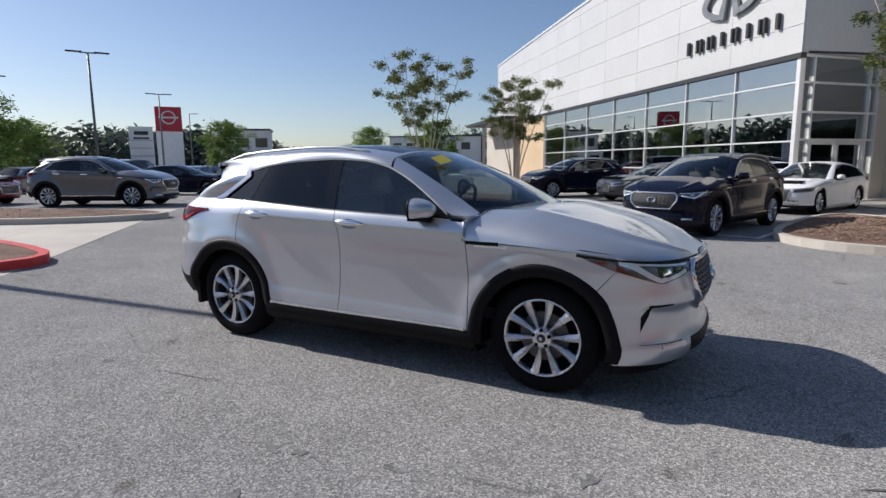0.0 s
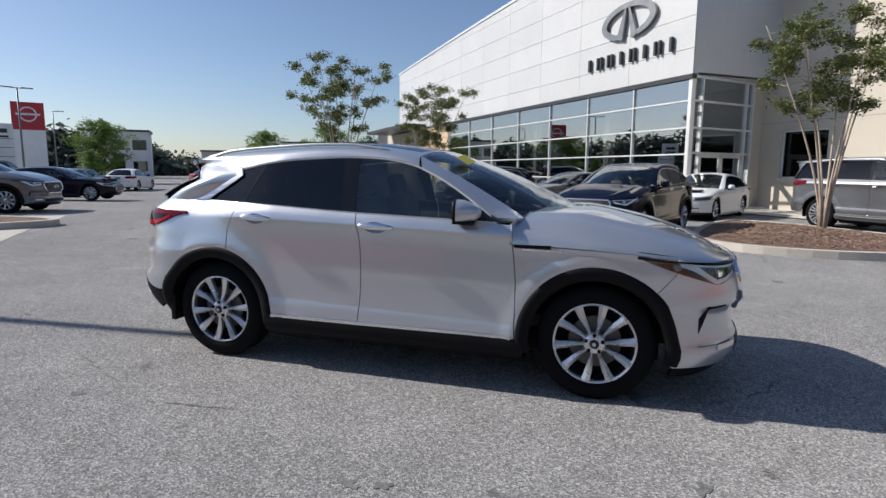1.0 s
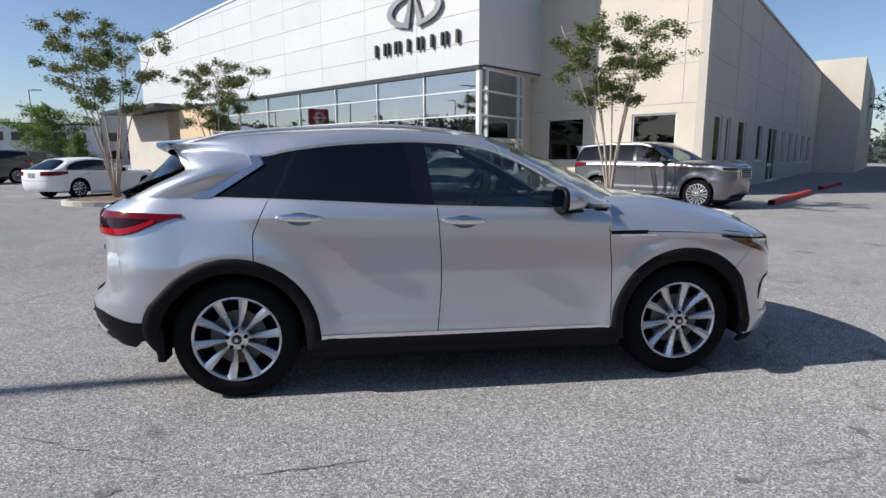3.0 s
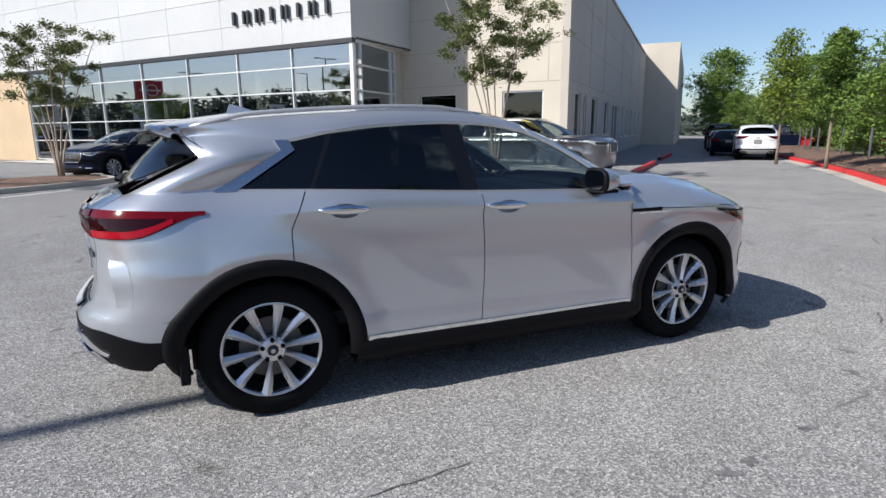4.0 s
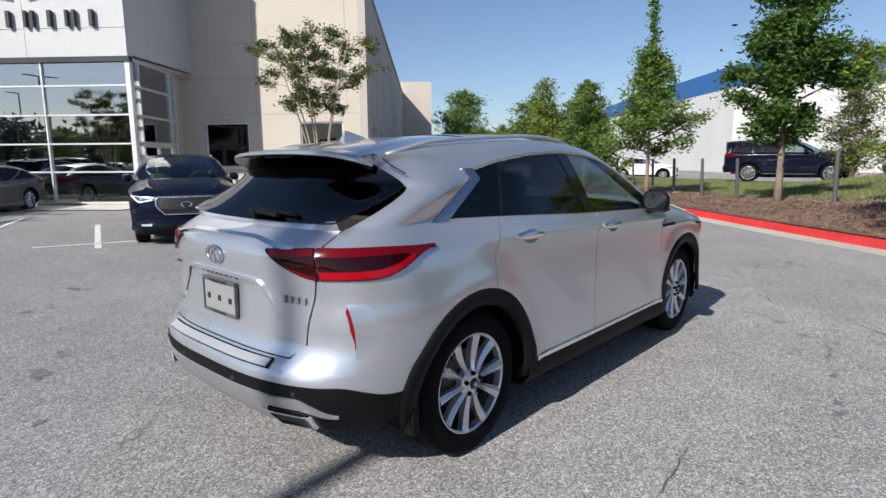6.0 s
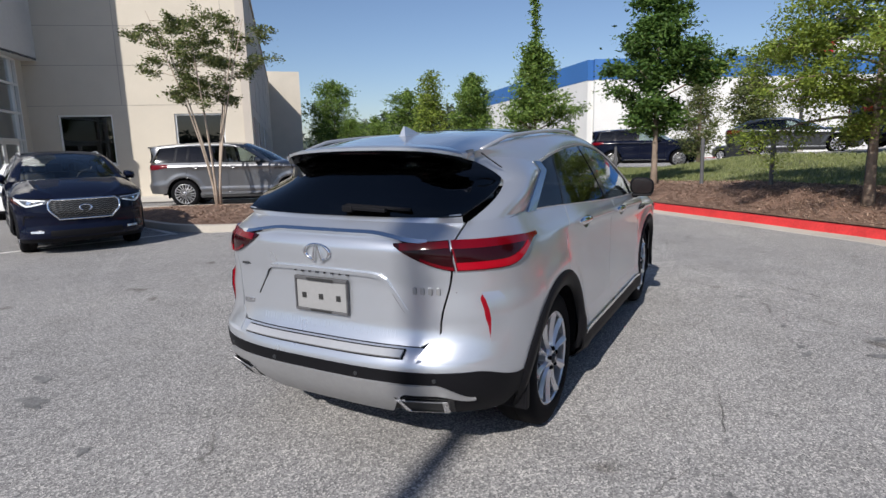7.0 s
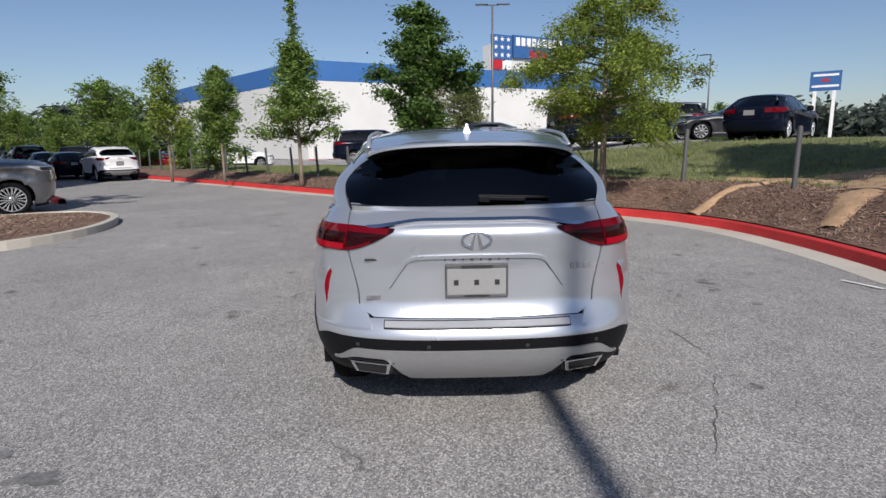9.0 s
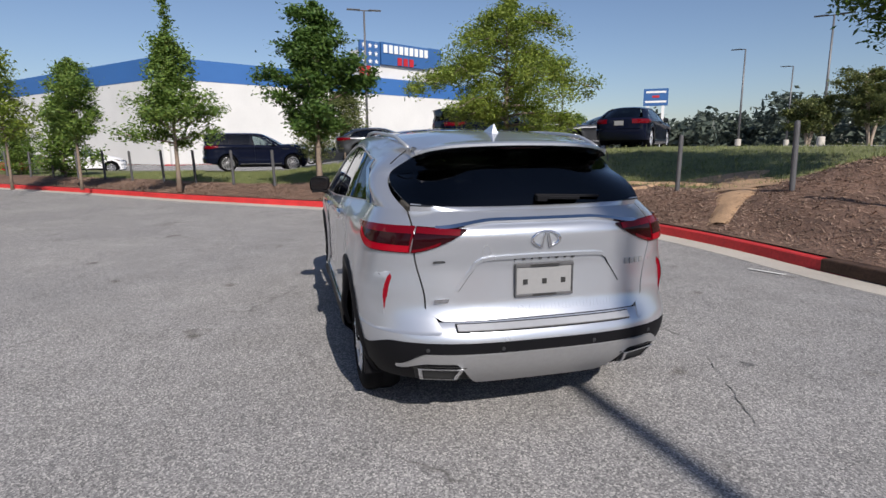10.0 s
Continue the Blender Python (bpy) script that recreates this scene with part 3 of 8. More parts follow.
    # showroom floor, back wall, ceiling, columns
    boxes("showroom_floor", [((11.5, -7, 0.05), (23, 13.5, 0.1))], M_CONCRETE2, dealer, m=FACADE)
    boxes("showroom_back_wall", [((11.5, -13.8, 2.5), (24, 0.2, 5)), ((22.9, -7, 2.5), (0.2, 13.5, 5))], M_DIMROOM, dealer, m=FACADE)
    boxes("showroom_ceiling", [((11.5, -7, 4.95), (23, 13.5, 0.08))], M_DIMROOM, dealer, m=FACADE)
    for x in (6.0, 12.4, 19.1):
        boxes("showroom_column", [((x, -1.2, 2.5), (0.35, 0.35, 4.8))], M_PANEL, dealer, m=FACADE)
    # tan piers and grey wall past the glass
    boxes("tan_pier", [((25.3, -0.9, 2.45), (5.2, 2.0, 4.88))], M_PIER, dealer, "tan stone-clad pier beside the showroom glass", m=FACADE)
    boxes("service_wall", [((36.5, -2.2, 2.6), (9.0, 3.0, 5.2)), ((31.3, -3.6, 2.45), (7, 0.4, 4.9))], M_SIDEWALL, dealer, "grey service entrance wall", m=FACADE)
    boxes("service_canopy", [((33.7, 0.3, 5.02), (12.0, 3.0, 0.25))], M_DARKMETAL, dealer, "dark flat canopy over the service entrance", m=FACADE)


glazing()


def wall_with_holes(name, m, x1, ztop, holes, material, label, thick=0.3):
    """A wall from x = 0 to x1 with rectangular openings right through; local +y is the inside."""
    xs = sorted({0.0, x1, *[h[0] for h in holes], *[h[1] for h in holes]})
    zs = sorted({0.0, ztop, *[h[2] for h in holes], *[h[3] for h in holes]})
    nx, nz = len(xs) - 1, len(zs) - 1
    solid = {(i, j) for i in range(nx) for j in range(nz) if not any(h[0] <= xs[i] < h[1] and h[2] <= zs[j] < h[3] for h in holes)}
    bm = bmesh.new()
    vs = {}

    def vert(i, j, k):
        if (i, j, k) not in vs:
            vs[i, j, k] = bm.verts.new(m @ Vector((xs[i], k * thick, zs[j])))
        return vs[i, j, k]
    for i, j in solid:
        for k in (0, 1):
            bm.faces.new([vert(i, j, k), vert(i + 1, j, k), vert(i + 1, j + 1, k), vert(i, j + 1, k)])
        for (di, dj), (p, q) in (((-1, 0), ((i, j), (i, j + 1))), ((1, 0), ((i + 1, j), (i + 1, j + 1))), ((0, -1), ((i, j), (i + 1, j))), ((0, 1), ((i, j + 1), (i + 1, j + 1)))):
            if (i + di, j + dj) not in solid:
                bm.faces.new([vert(*p, 0), vert(*q, 0), vert(*q, 1), vert(*p, 1)])
    return part(name, bm, material, dealer, label)


def window(m, x0, x1, z0, z1, deep=0.1, mull=()):
    w = boxes("window", [((x0 + 0.03, deep, (z0 + z1) / 2), (0.06, 0.08, z1 - z0)), ((x1 - 0.03, deep, (z0 + z1) / 2), (0.06, 0.08, z1 - z0)), (((x0 + x1) / 2, deep, z0 + 0.03), (x1 - x0, 0.08, 0.06)), (((x0 + x1) / 2, deep, z1 - 0.03), (x1 - x0, 0.08, 0.06))] + [((q, deep, (z0 + z1) / 2), (0.05, 0.07, z1 - z0)) for q in mull], M_ALU, dealer, "aluminium framed dark window", m=m)
    boxes("pane", [(((x0 + x1) / 2, deep, (z0 + z1) / 2), (x1 - x0 - 0.1, 0.02, z1 - z0 - 0.1))], M_DARKGLASS, w, m=m)
    boxes("window_sill", [(((x0 + x1) / 2, -0.02, z0 - 0.03), (x1 - x0 + 0.08, 0.1, 0.05))], M_ALU, w, m=m)
    # added dark sheet behind the pane, standing in for the unlit room
    boxes("blind", [(((x0 + x1) / 2, 0.6, (z0 + z1) / 2), (x1 - x0 + 0.6, 0.04, z1 - z0 + 0.6))], M_DIMROOM, w, m=m)


FRONT = wall_m(J, K)
LF = (K - J).length
fh = [(0.98, 2.82, 1.24, 3.03), (4.96, 6.72, 1.24, 3.03)]
wall_with_holes("front_wall", FRONT, LF, 8.0, fh, M_STUCCO, "cream rendered wall with two dark windows")
for h in fh:
    window(FRONT, *h)
SIDE = wall_m(K, K + Vector((math.cos(SA), math.sin(SA), 0)))
sh = [(1.5, 2.8, 1.2, 3.0), (3.5, 4.3, 1.2, 3.0), (5.8, 7.5, 1.2, 3.0), (10.3, 11.8, 1.2, 3.0), (13.6, 17.0, 0.05, 3.0), (18.4, 19.6, 1.0, 3.0), (21.5, 23.0, 1.0, 3.0), (24.6, 26.2, 1.0, 3.0), (28.0, 29.6, 1.0, 3.0), (31.6, 33.4, 1.0, 3.0)]
wall_with_holes("side_wall", SIDE, 37.0, 8.3, sh, M_SIDEWALL, "shaded side wall with a row of tall windows")
for h in sh:
    window(SIDE, *h, mull=((h[0] + h[1]) / 2,) if h[1] - h[0] > 3 else ())
# thin reveal joints in the render
for m, ln, tops in ((FRONT, LF, (3.35, 4.75, 6.1)), (SIDE, 37.0, (3.4, 5.0, 6.6))):
    for z in tops:
        boxes("reveal_joint", [((ln / 2, -0.002, z), (ln, 0.010, 0.018))], M_JOINT, dealer, m=m)
    for k, x in enumerate((3.2, 6.9) if ln < 10 else (4.9, 9.4, 17.7, 24.0, 30.6)):
        for z0, z1 in ((tops[0], tops[1]), (tops[1], tops[2]), (tops[2], 7.95)):
            boxes("reveal_joint", [((x, -0.003, (z0 + z1) / 2), (0.016, 0.010, z1 - z0 - 0.03))], M_JOINT, dealer, m=m)
boxes("front_parapet", [((LF / 2, 0.12, 8.06), (LF + 0.1, 0.4, 0.12))], M_STUCCO, dealer, m=FRONT)
boxes("side_parapet", [((18.5, 0.12, 8.36), (37, 0.4, 0.12))], M_SIDEWALL, dealer, m=SIDE)
boxes("rear_block", [((52, 3.5, 4.7), (30, 13, 9.4))], M_STUCCO, dealer, "tall cream block at the rear of the building", m=SIDE)
boxes("roof", [((20, 6, 7.6), (33, 11, 0.3))], M_SIDEWALL, dealer, "flat roof", m=SIDE)
boxes("inner_wall", [((20.5, 4.2, 3.6), (32, 0.2, 7.0))], M_DIMROOM, dealer, m=SIDE)
boxes("inner_wall", [((LF / 2 - 0.8, 3.0, 3.6), (LF - 2, 0.2, 7.0))], M_DIMROOM, dealer, m=FRONT)
lane("walk", (CX - 0.9 * VX + 23 * UX, CY - 0.9 * VY + 23 * UY), (CX - 0.9 * VX - 0.5 * UX, CY - 0.9 * VY - 0.5 * UY), 1.8, 0.03, M_CONCRETE2, "pale concrete walk along the showroom", "pavement")
lane("walk", tuple(J - Vector((1.0, 0.75, 0)))[:2], tuple(K + Vector((-0.2, -1.9, 0)))[:2], 3.4, 0.034, M_CONCRETE2, "pale concrete walk below the windows", "pavement")


def fascia_sign():
    """Raised metal emblem and a row of plain metal bars below it."""
    sg = thing("fascia_sign", "polished metal oval emblem over a row of metal bars", "sign")
    n = 40
    vs, fs = [], []
    cx, cz, a, b = 3.5, 7.52, 1.62, 0.72
    for k in range(n + 1):
        w = radians(-66 + 312 * k / n)
        wd = 0.19 + 0.1 * abs(math.sin(w))
        for r, y in ((1.0, 0.02), (1.0, 0.16), (1 - wd, 0.16), (1 - wd, 0.02)):
            vs.append(FACADE @ Vector((cx + a * r * math.cos(w), y, cz + b * r * math.sin(w))))
    for k in range(n):
        for j in range(4):
            fs.append((4 * k + j, 4 * k + (j + 1) % 4, 4 * k + 4 + (j + 1) % 4, 4 * k + 4 + j))
    mesh_ob("emblem_ring", vs, fs, M_DISC, sg)
    for s in (-1, 1):
        v2 = [(cx + s * 0.05, 8.02), (cx + s * 0.17, 8.0), (cx + s * 0.62, 6.88), (cx + s * 0.28, 6.8)]
        vv = [FACADE @ Vector((x, y, z)) for y in (0.02, 0.17) for x, z in v2]
        mesh_ob("emblem_stroke", vv, [(4, 5, 6, 7), (0, 1, 5, 4), (1, 2, 6, 5), (2, 3, 7, 6), (3, 0, 4, 7)], M_DISC, sg)
    for k in range(8):
        x = 5.96 - 4.92 * k / 7
        w = 0.13 if k in (0, 3, 5, 7) else 0.34
        if w < 0.2:
            boxes("bar", [((x, 0.09, 6.12), (w, 0.12, 0.52))], M_DARKMETAL, sg, m=FACADE, bevel=0.01)
        else:
            boxes("bar", [((x - 0.12, 0.09, 6.12), (0.1, 0.12, 0.52)), ((x + 0.12, 0.09, 6.12), (0.1, 0.12, 0.52))], M_DARKMETAL, sg, m=FACADE, bevel=0.01)


fascia_sign()


# ---- cars: panels are patches of one body surface; s runs along the side and round the corners ----
REAR_SECTION = curve([(0.2, -0.13), (0.36, -0.050), (0.46, -0.020), (0.56, -0.004), (0.68, 0.0), (0.80, -0.004), (0.92, -0.015), (1.00, -0.028), (1.07, -0.046), (1.13, -0.075), (1.19, -0.115), (1.28, -0.17)])


class Shape:
    """The body surface of a car. x forward from the rear axle, half width in y, z up."""

    def __init__(self, **k):
        d = dict(
            wb=2.80, R=0.3705, rim=0.256, tw=0.235, arch=0.462, clad=0.497, sill=0.36, track=0.88,
            plan=[(-0.9, 0.90), (-0.35, 0.920), (0.0, 0.934), (0.6, 0.944), (1.4, 0.949), (2.2, 0.952), (2.8, 0.954), (3.2, 0.927), (3.7, 0.88)],
            crease=[(-0.6, 1.06), (0.3, 1.095), (0.6, 1.085), (2.2, 1.035), (2.8, 0.99), (3.4, 0.93)],
            sec=[(-0.90, -0.09), (-0.80, -0.055), (-0.73, -0.027), (-0.67, -0.020), (-0.63, -0.021), (-0.60, -0.025), (-0.565, -0.031), (-0.48, -0.034), (-0.35, -0.036), (-0.22, -0.037), (-0.12, -0.036), (-0.065, -0.031), (-0.030, -0.020), (-0.012, -0.009), (0.0, -0.001), (0.02, -0.005), (0.05, -0.016), (0.1, -0.046), (0.2, -0.11)],
            belt=[(-0.9, 1.19), (-0.3, 1.205), (0.22, 1.194), (1.13, 1.150), (2.17, 1.112), (2.3, 1.103)],
            xr=[(0.26, -0.74), (0.34, -0.85), (0.42, -0.92), (0.52, -0.955), (0.58, -0.955), (0.625, -0.935), (0.66, -0.885), (0.75, -0.855), (0.9, -0.85), (1.0, -0.865), (1.08, -0.875), (1.12, -0.86), (1.16, -0.80), (1.21, -0.70)],
            xf=[(0.2, 3.62), (0.28, 3.70), (0.34, 3.728), (0.385, 3.725), (0.42, 3.702), (0.48, 3.684), (0.56, 3.682), (0.61, 3.692), (0.635, 3.718), (0.68, 3.722), (0.75, 3.708), (0.82, 3.686), (0.88, 3.66), (0.93, 3.61)],
            x0=-0.28, x1=3.02, nr=3.0, nf=2.5,
            top=[(2.3, 0.985), (2.7, 0.975), (3.02, 0.955), (3.3, 0.93), (3.7, 0.90), (4.4, 0.885)],
            hood=[(2.3, 1.165), (2.5, 1.185), (2.7, 1.185), (3.0, 1.13), (3.25, 1.06), (3.45, 0.985), (3.58, 0.92), (3.66, 0.885)], hoodx=(2.42, 3.64),
            roofz=[(-0.6, 1.50), (-0.45, 1.545), (-0.27, 1.575), (0.0, 1.612), (0.44, 1.642), (0.8, 1.655), (1.16, 1.648), (1.4, 1.62), (1.6, 1.585)],
            roofy=[(-0.55, 0.57), (0.0, 0.62), (0.8, 0.645), (1.4, 0.62), (1.62, 0.58)],
            wtop=[(-0.4, 1.43), (0.14, 1.445), (0.37, 1.487), (0.7, 1.522), (1.05, 1.535), (1.3, 1.525), (1.52, 1.488), (1.72, 1.41), (1.875, 1.325), (2.03, 1.225), (2.155, 1.14)],
            tumble=0.50, roof=(-0.43, 1.55), ws=((2.34, 0.74, 1.13), (2.66, 1.155)),
            quarter=(-0.12, 0.15, 0.245, 0.372), rear=(0.255, 0.385, 1.085, 1.015), front=(1.175, 1.135, 2.16),
            back=((-0.41, 1.512, 0.555), (-0.695, 1.209, 0.655)), doors=(0.13, 1.19, 2.26), bow=0.105, wrap=0.225, wrap0=0.03, tuck=0.0, spokes=10)
        d.update(k)
        self.d = d
        for n in ("plan", "crease", "sec", "belt", "xr", "xf", "top", "hood", "roofz", "roofy", "wtop"):
            d[n] = curve(d[n])
        self.arc = {}
        for key, n in (("r", d["nr"]), ("f", d["nf"])):
            ts = [0.5 * math.pi * i / 400 for i in range(401)]
            ab = [(math.sin(t) ** (2 / n), math.cos(t) ** (2 / n)) for t in ts]
            L = [0.0]
            ax = (d["x0"] - d["xr"](0.8)) if key == "r" else (d["xf"](0.6) - d["x1"])
            for p, q in zip(ab, ab[1:]):
                L.append(L[-1] + math.hypot((q[0] - p[0]) * ax, (q[1] - p[1]) * 0.92))
            self.arc[key] = (np.array(L), np.array([p[0] for p in ab]), np.array([p[1] for p in ab]))
        self.lr, self.lf = self.arc["r"][0][-1], self.arc["f"][0][-1]
        self.smin, self.smax = d["x0"] - self.lr, d["x1"] + self.lf

    def width(self, x, z):
        d = self.d
        q = z - d["crease"](x)
        fade = 0.35 + 0.65 * sstep(-0.3, 0.5, x) * (1 - 0.5 * sstep(2.2, 3.2, x))
        w = d["plan"](x) + d["sec"](q) * (1 if q > 0 else fade + (1 - fade) * sstep(-0.52, -0.66, q))
        if d["tuck"]:
            m = sstep(0.55, -0.22, x)
            w += m * (d["plan"](x) + REAR_SECTION(z) - w)
        for wx in (0.0, d["wb"]):
            r = math.hypot(x - wx, (z - d["R"]) * 1.0)
            w += 0.012 * math.exp(-((r - d["clad"] - 0.02) / 0.06) ** 2)
        return w

    def at(self, s, z, off=0.0):
        """Point of the right side of the body; off: metres proud of it."""
        d = self.d
        if d["x0"] <= s <= d["x1"]:
            p = (s, -self.width(s, z), z)
        else:
            key = "r" if s < d["x0"] else "f"
            L, A, B = self.arc[key]
            q = (d["x0"] - s) if key == "r" else (s - d["x1"])
            a, b = float(np.interp(q, L, A)), float(np.interp(q, L, B))
            e = d["x0"] if key == "r" else d["x1"]
            end = d["xr"](z) if key == "r" else d["xf"](z)
            p = (e + (end - e) * a, -self.width(e, z) * b, z)
        if off:
            n = self.normal(s, z)
            p = (p[0] + n.x * off, p[1] + n.y * off, p[2] + n.z * off)
        return p

    def normal(self, s, z):
        e = 0.004
        a, b = Vector(self.at(s - e, z)), Vector(self.at(s + e, z))
        c, f = Vector(self.at(s, z - e)), Vector(self.at(s, z + e))
        return (b - a).cross(f - c).normalized()

    def s_of_y(self, y, z, front=False):
        L, A, B = self.arc["f" if front else "r"]
        w = self.width(self.d["x1"] if front else self.d["x0"], z)
        q = float(np.interp(-abs(y) / w, -B, L))
        return self.d["x1"] + q if front else self.d["x0"] - q

    def glass_y(self, x, z):
        d = self.d
        zb = d["belt"](x)
        u = z - zb
        return self.width(x, zb) - 0.008 - d["tumble"] * u * (0.8 + 0.55 * u) - 0.10 * sstep(1.5, 2.4, x) * u

    def low(self, x):
        d = self.d
        z = d["sill"]
        for wx in (0.0, d["wb"]):
            if abs(x - wx) < d["arch"]:
                z = max(z, d["R"] + math.sqrt(d["arch"] ** 2 - (x - wx) ** 2))
        return z


def shell(name, grid, material, parent, mirror=False, thick=0.02, label="", smooth=True, flip=False, normals=None):
    """A mesh from a grid of points, with an inner skin and rims; normals: those of the true surface."""
    g = [[Vector((p[0], -p[1], p[2])) if mirror else Vector(p) for p in row] for row in grid]
    r, c = len(g), len(g[0])
    vs = [p for row in g for p in row]
    fs = [(j * c + i, j * c + i + 1, (j + 1) * c + i + 1, (j + 1) * c + i) for j in range(r - 1) for i in range(c - 1)]
    if mirror != flip:
        fs = [f[::-1] for f in fs]
    if thick:
        nv = [Vector() for _ in vs]
        for f in fs:
            n = (vs[f[2]] - vs[f[0]]).cross(vs[f[3]] - vs[f[1]])
            for i in f:
                nv[i] += n
        o = len(vs)
        inner = [v - n.normalized() * thick if n.length > 1e-12 else v.copy() for v, n in zip(vs, nv)]
        vs = vs + inner
        front = list(fs)
        fs += [tuple(i + o for i in f[::-1]) for f in front]
        edge = [i for i in range(c)] + [j * c + c - 1 for j in range(1, r)] + [(r - 1) * c + i for i in range(c - 2, -1, -1)] + [j * c for j in range(r - 2, 0, -1)]
        q, m = len(vs), len(edge)
        vs = vs + [vs[i] for i in edge] + [vs[i + o] for i in edge]
        for a in range(m):
            b = (a + 1) % m
            fs.append((q + a, q + a + m, q + b + m, q + b) if mirror == flip else (q + a, q + b, q + b + m, q + a + m))
    me = bpy.data.meshes.new(name)
    me.from_pydata([tuple(v) for v in vs], [], fs)
    me.materials.append(material)
    if thick and material not in (M_PRIVACY, M_SIDEPRIVACY, M_CARGLASS, M_SCREEN, M_LAMPCOVER):
        me.materials.append(M_CABIN)
        me.polygons.foreach_set("material_index", [1 if len(front) <= i < 2 * len(front) else 0 for i in range(len(fs))])
    if smooth:
        k = len(front) if thick else len(fs)
        me.polygons.foreach_set("use_smooth", [i < k for i in range(len(fs))])
    me.update()
    if normals:
        nn = [(q[0], -q[1] if mirror else q[1], q[2]) for row in normals for q in row]
        me.normals_split_custom_set_from_vertices(nn + [(0, 0, 0)] * (len(vs) - len(nn)))
    ob = new(name, me)
    ob.parent = parent
    return tagged(ob, label)


def grid_normals(rows):
    """Outward normals of a grid of points on the right side of a car."""
    g = [[Vector(p) for p in r] for r in rows]
    out = []
    for k in range(len(g)):
        line = []
        for j in range(len(g[0])):
            u = g[min(k + 1, len(g) - 1)][j] - g[max(k - 1, 0)][j]
            v = g[k][min(j + 1, len(g[0]) - 1)] - g[k][max(j - 1, 0)]
            n = u.cross(v)
            n = n.normalized() if n.length > 1e-9 else Vector((0, -1, 0))
            line.append(n if n.dot(Vector((-0.1, -1, 0.6))) > 0 else -n)
        out.append(line)
    return out


# heights of the panel rows below and above the shoulder crease
LEVELS = [-1.2, -0.76, -0.70, -0.67, -0.645, -0.62, -0.60, -0.58, -0.56, -0.53, -0.49, -0.44, -0.39, -0.34, -0.29, -0.24, -0.19, -0.15, -0.115, -0.085, -0.06, -0.042, -0.028, -0.017, -0.008, 0.0, 0.008, 0.018, 0.03, 0.045, 0.062, 0.08, 0.1, 0.12, 0.15, 0.4]


def build_car(sh, pm, name, label, fine=1.0, group="", details=True, pm2=None):
    d = sh.d
    car = thing(name, label, "car", group)
    NS = lambda ln: max(4, int(ln / 0.045 * fine))
    pairs = (("", False), ("", True))

    def panel(nm, sl, sr, zlo, zhi, material=pm, rows=(12, 6), off=0.0, thick=0.02, both=True, text="", crease=True, cols=None, parent=None):
        """A patch between the end curves sl(z), sr(z) and the heights zlo(s), zhi(s)."""
        n = cols or NS(abs(sr(0.8) - sl(0.8)))
        grid, norm = [], []
        nr = rows[0] + rows[1]
        for j in range(len(LEVELS) if crease else nr + 1):
            row, nrow = [], []
            for i in range(n + 1):
                f = i / n
                s = sl(0.8) + (sr(0.8) - sl(0.8)) * f
                a, b = zlo(s), zhi(s)
                z = min(max(d["crease"](min(max(s, -0.6), 3.4)) + LEVELS[j], a), b) if crease else a + (b - a) * j / nr
                s = sl(z) + (sr(z) - sl(z)) * f
                row.append(sh.at(s, z, off))
                nrow.append(sh.normal(s, z))
            grid.append(row)
            norm.append(nrow)
        obs = []
        for _, mir in pairs if both else pairs[:1]:
            obs.append(shell(nm, grid, material, parent or car, mir, thick, text, normals=norm))
        return obs

    g = 0.003
    d0, d1, d2 = d["doors"]
    bulge = lambda x: (lambda z: x + 0.03 * math.sin(math.pi * min(max((z - 0.36) / 0.8, 0), 1)))
    c_r, c_m, c_f = (lambda z: d0 + (0.0 if z < 1.0 else (z - 1.0) * 0.45)), bulge(d1), (lambda z: d2 + (0.04 - 0.1 * max(z - 0.75, 0)) * 1.0)
    belt = lambda s: d["belt"](s)
    zbum = 0.60
    tail_y = 0.665
    gate = (lambda z: tail_y - 0.05 * sstep(1.02, 0.74, z) - 0.075 * max(0.0, min(1.0, (0.72 - z) / 0.06)) ** 2) if details else (lambda z: tail_y)
    tg = lambda z: sh.s_of_y(gate(z), z)
    q_top = lambda s: 1.19 if s < d["x0"] else d["belt"](s)
    # side panels
    panel("rear_quarter_panel", lambda z: tg(max(z, zbum)) + g, lambda z: c_r(z) - g, lambda s: max(sh.low(s), zbum if s < -d["arch"] * 0.93 else 0), lambda s: belt(max(s, -0.6)), rows=(24, 8))
    panel("rear_door", lambda z: c_r(z) + g, lambda z: c_m(z) - g, sh.low, belt, rows=(16, 6))
    panel("front_door", lambda z: c_m(z) + g, lambda z: c_f(z) - g, sh.low, belt, rows=(16, 6))
    arx = lambda z: d["wb"] + math.sqrt(max(d["arch"] ** 2 - (z - d["R"]) ** 2, 0.0))
    zs = d["R"] + 0.33
    seam = lambda z: arx(z) if z < zs else arx(zs) + (z - zs) * 0.95
    panel("front_fender", lambda z: c_f(z) + g, lambda z: seam(z) - g, lambda s: min(max(sh.low(s), zs if s > d["wb"] + 0.2 else 0), d["top"](s) - 0.1), lambda s: d["top"](s) - 0.009, crease=False)
    # bumpers go round the whole end, so each is one grid from side to side
    def around(nm, s_a, s_end, zlo, zhi, material, rows=8, off=0.0, thick=0.025, text="", n=None, parent=None):
        n = n or NS(abs(s_end - s_a))
        ss = [s_a + (s_end - s_a) * i / n for i in range(n + 1)]
        grid = []
        for j in range(rows + 1):
            row = [sh.at(s, zlo(s) + (zhi(s) - zlo(s)) * j / rows, off) for s in ss]
            back = [(p[0], -p[1], p[2]) for p in row[-2::-1]]
            grid.append(row + back)
        return shell(nm, grid, material, parent or car, False, thick, text, flip=s_end < s_a)
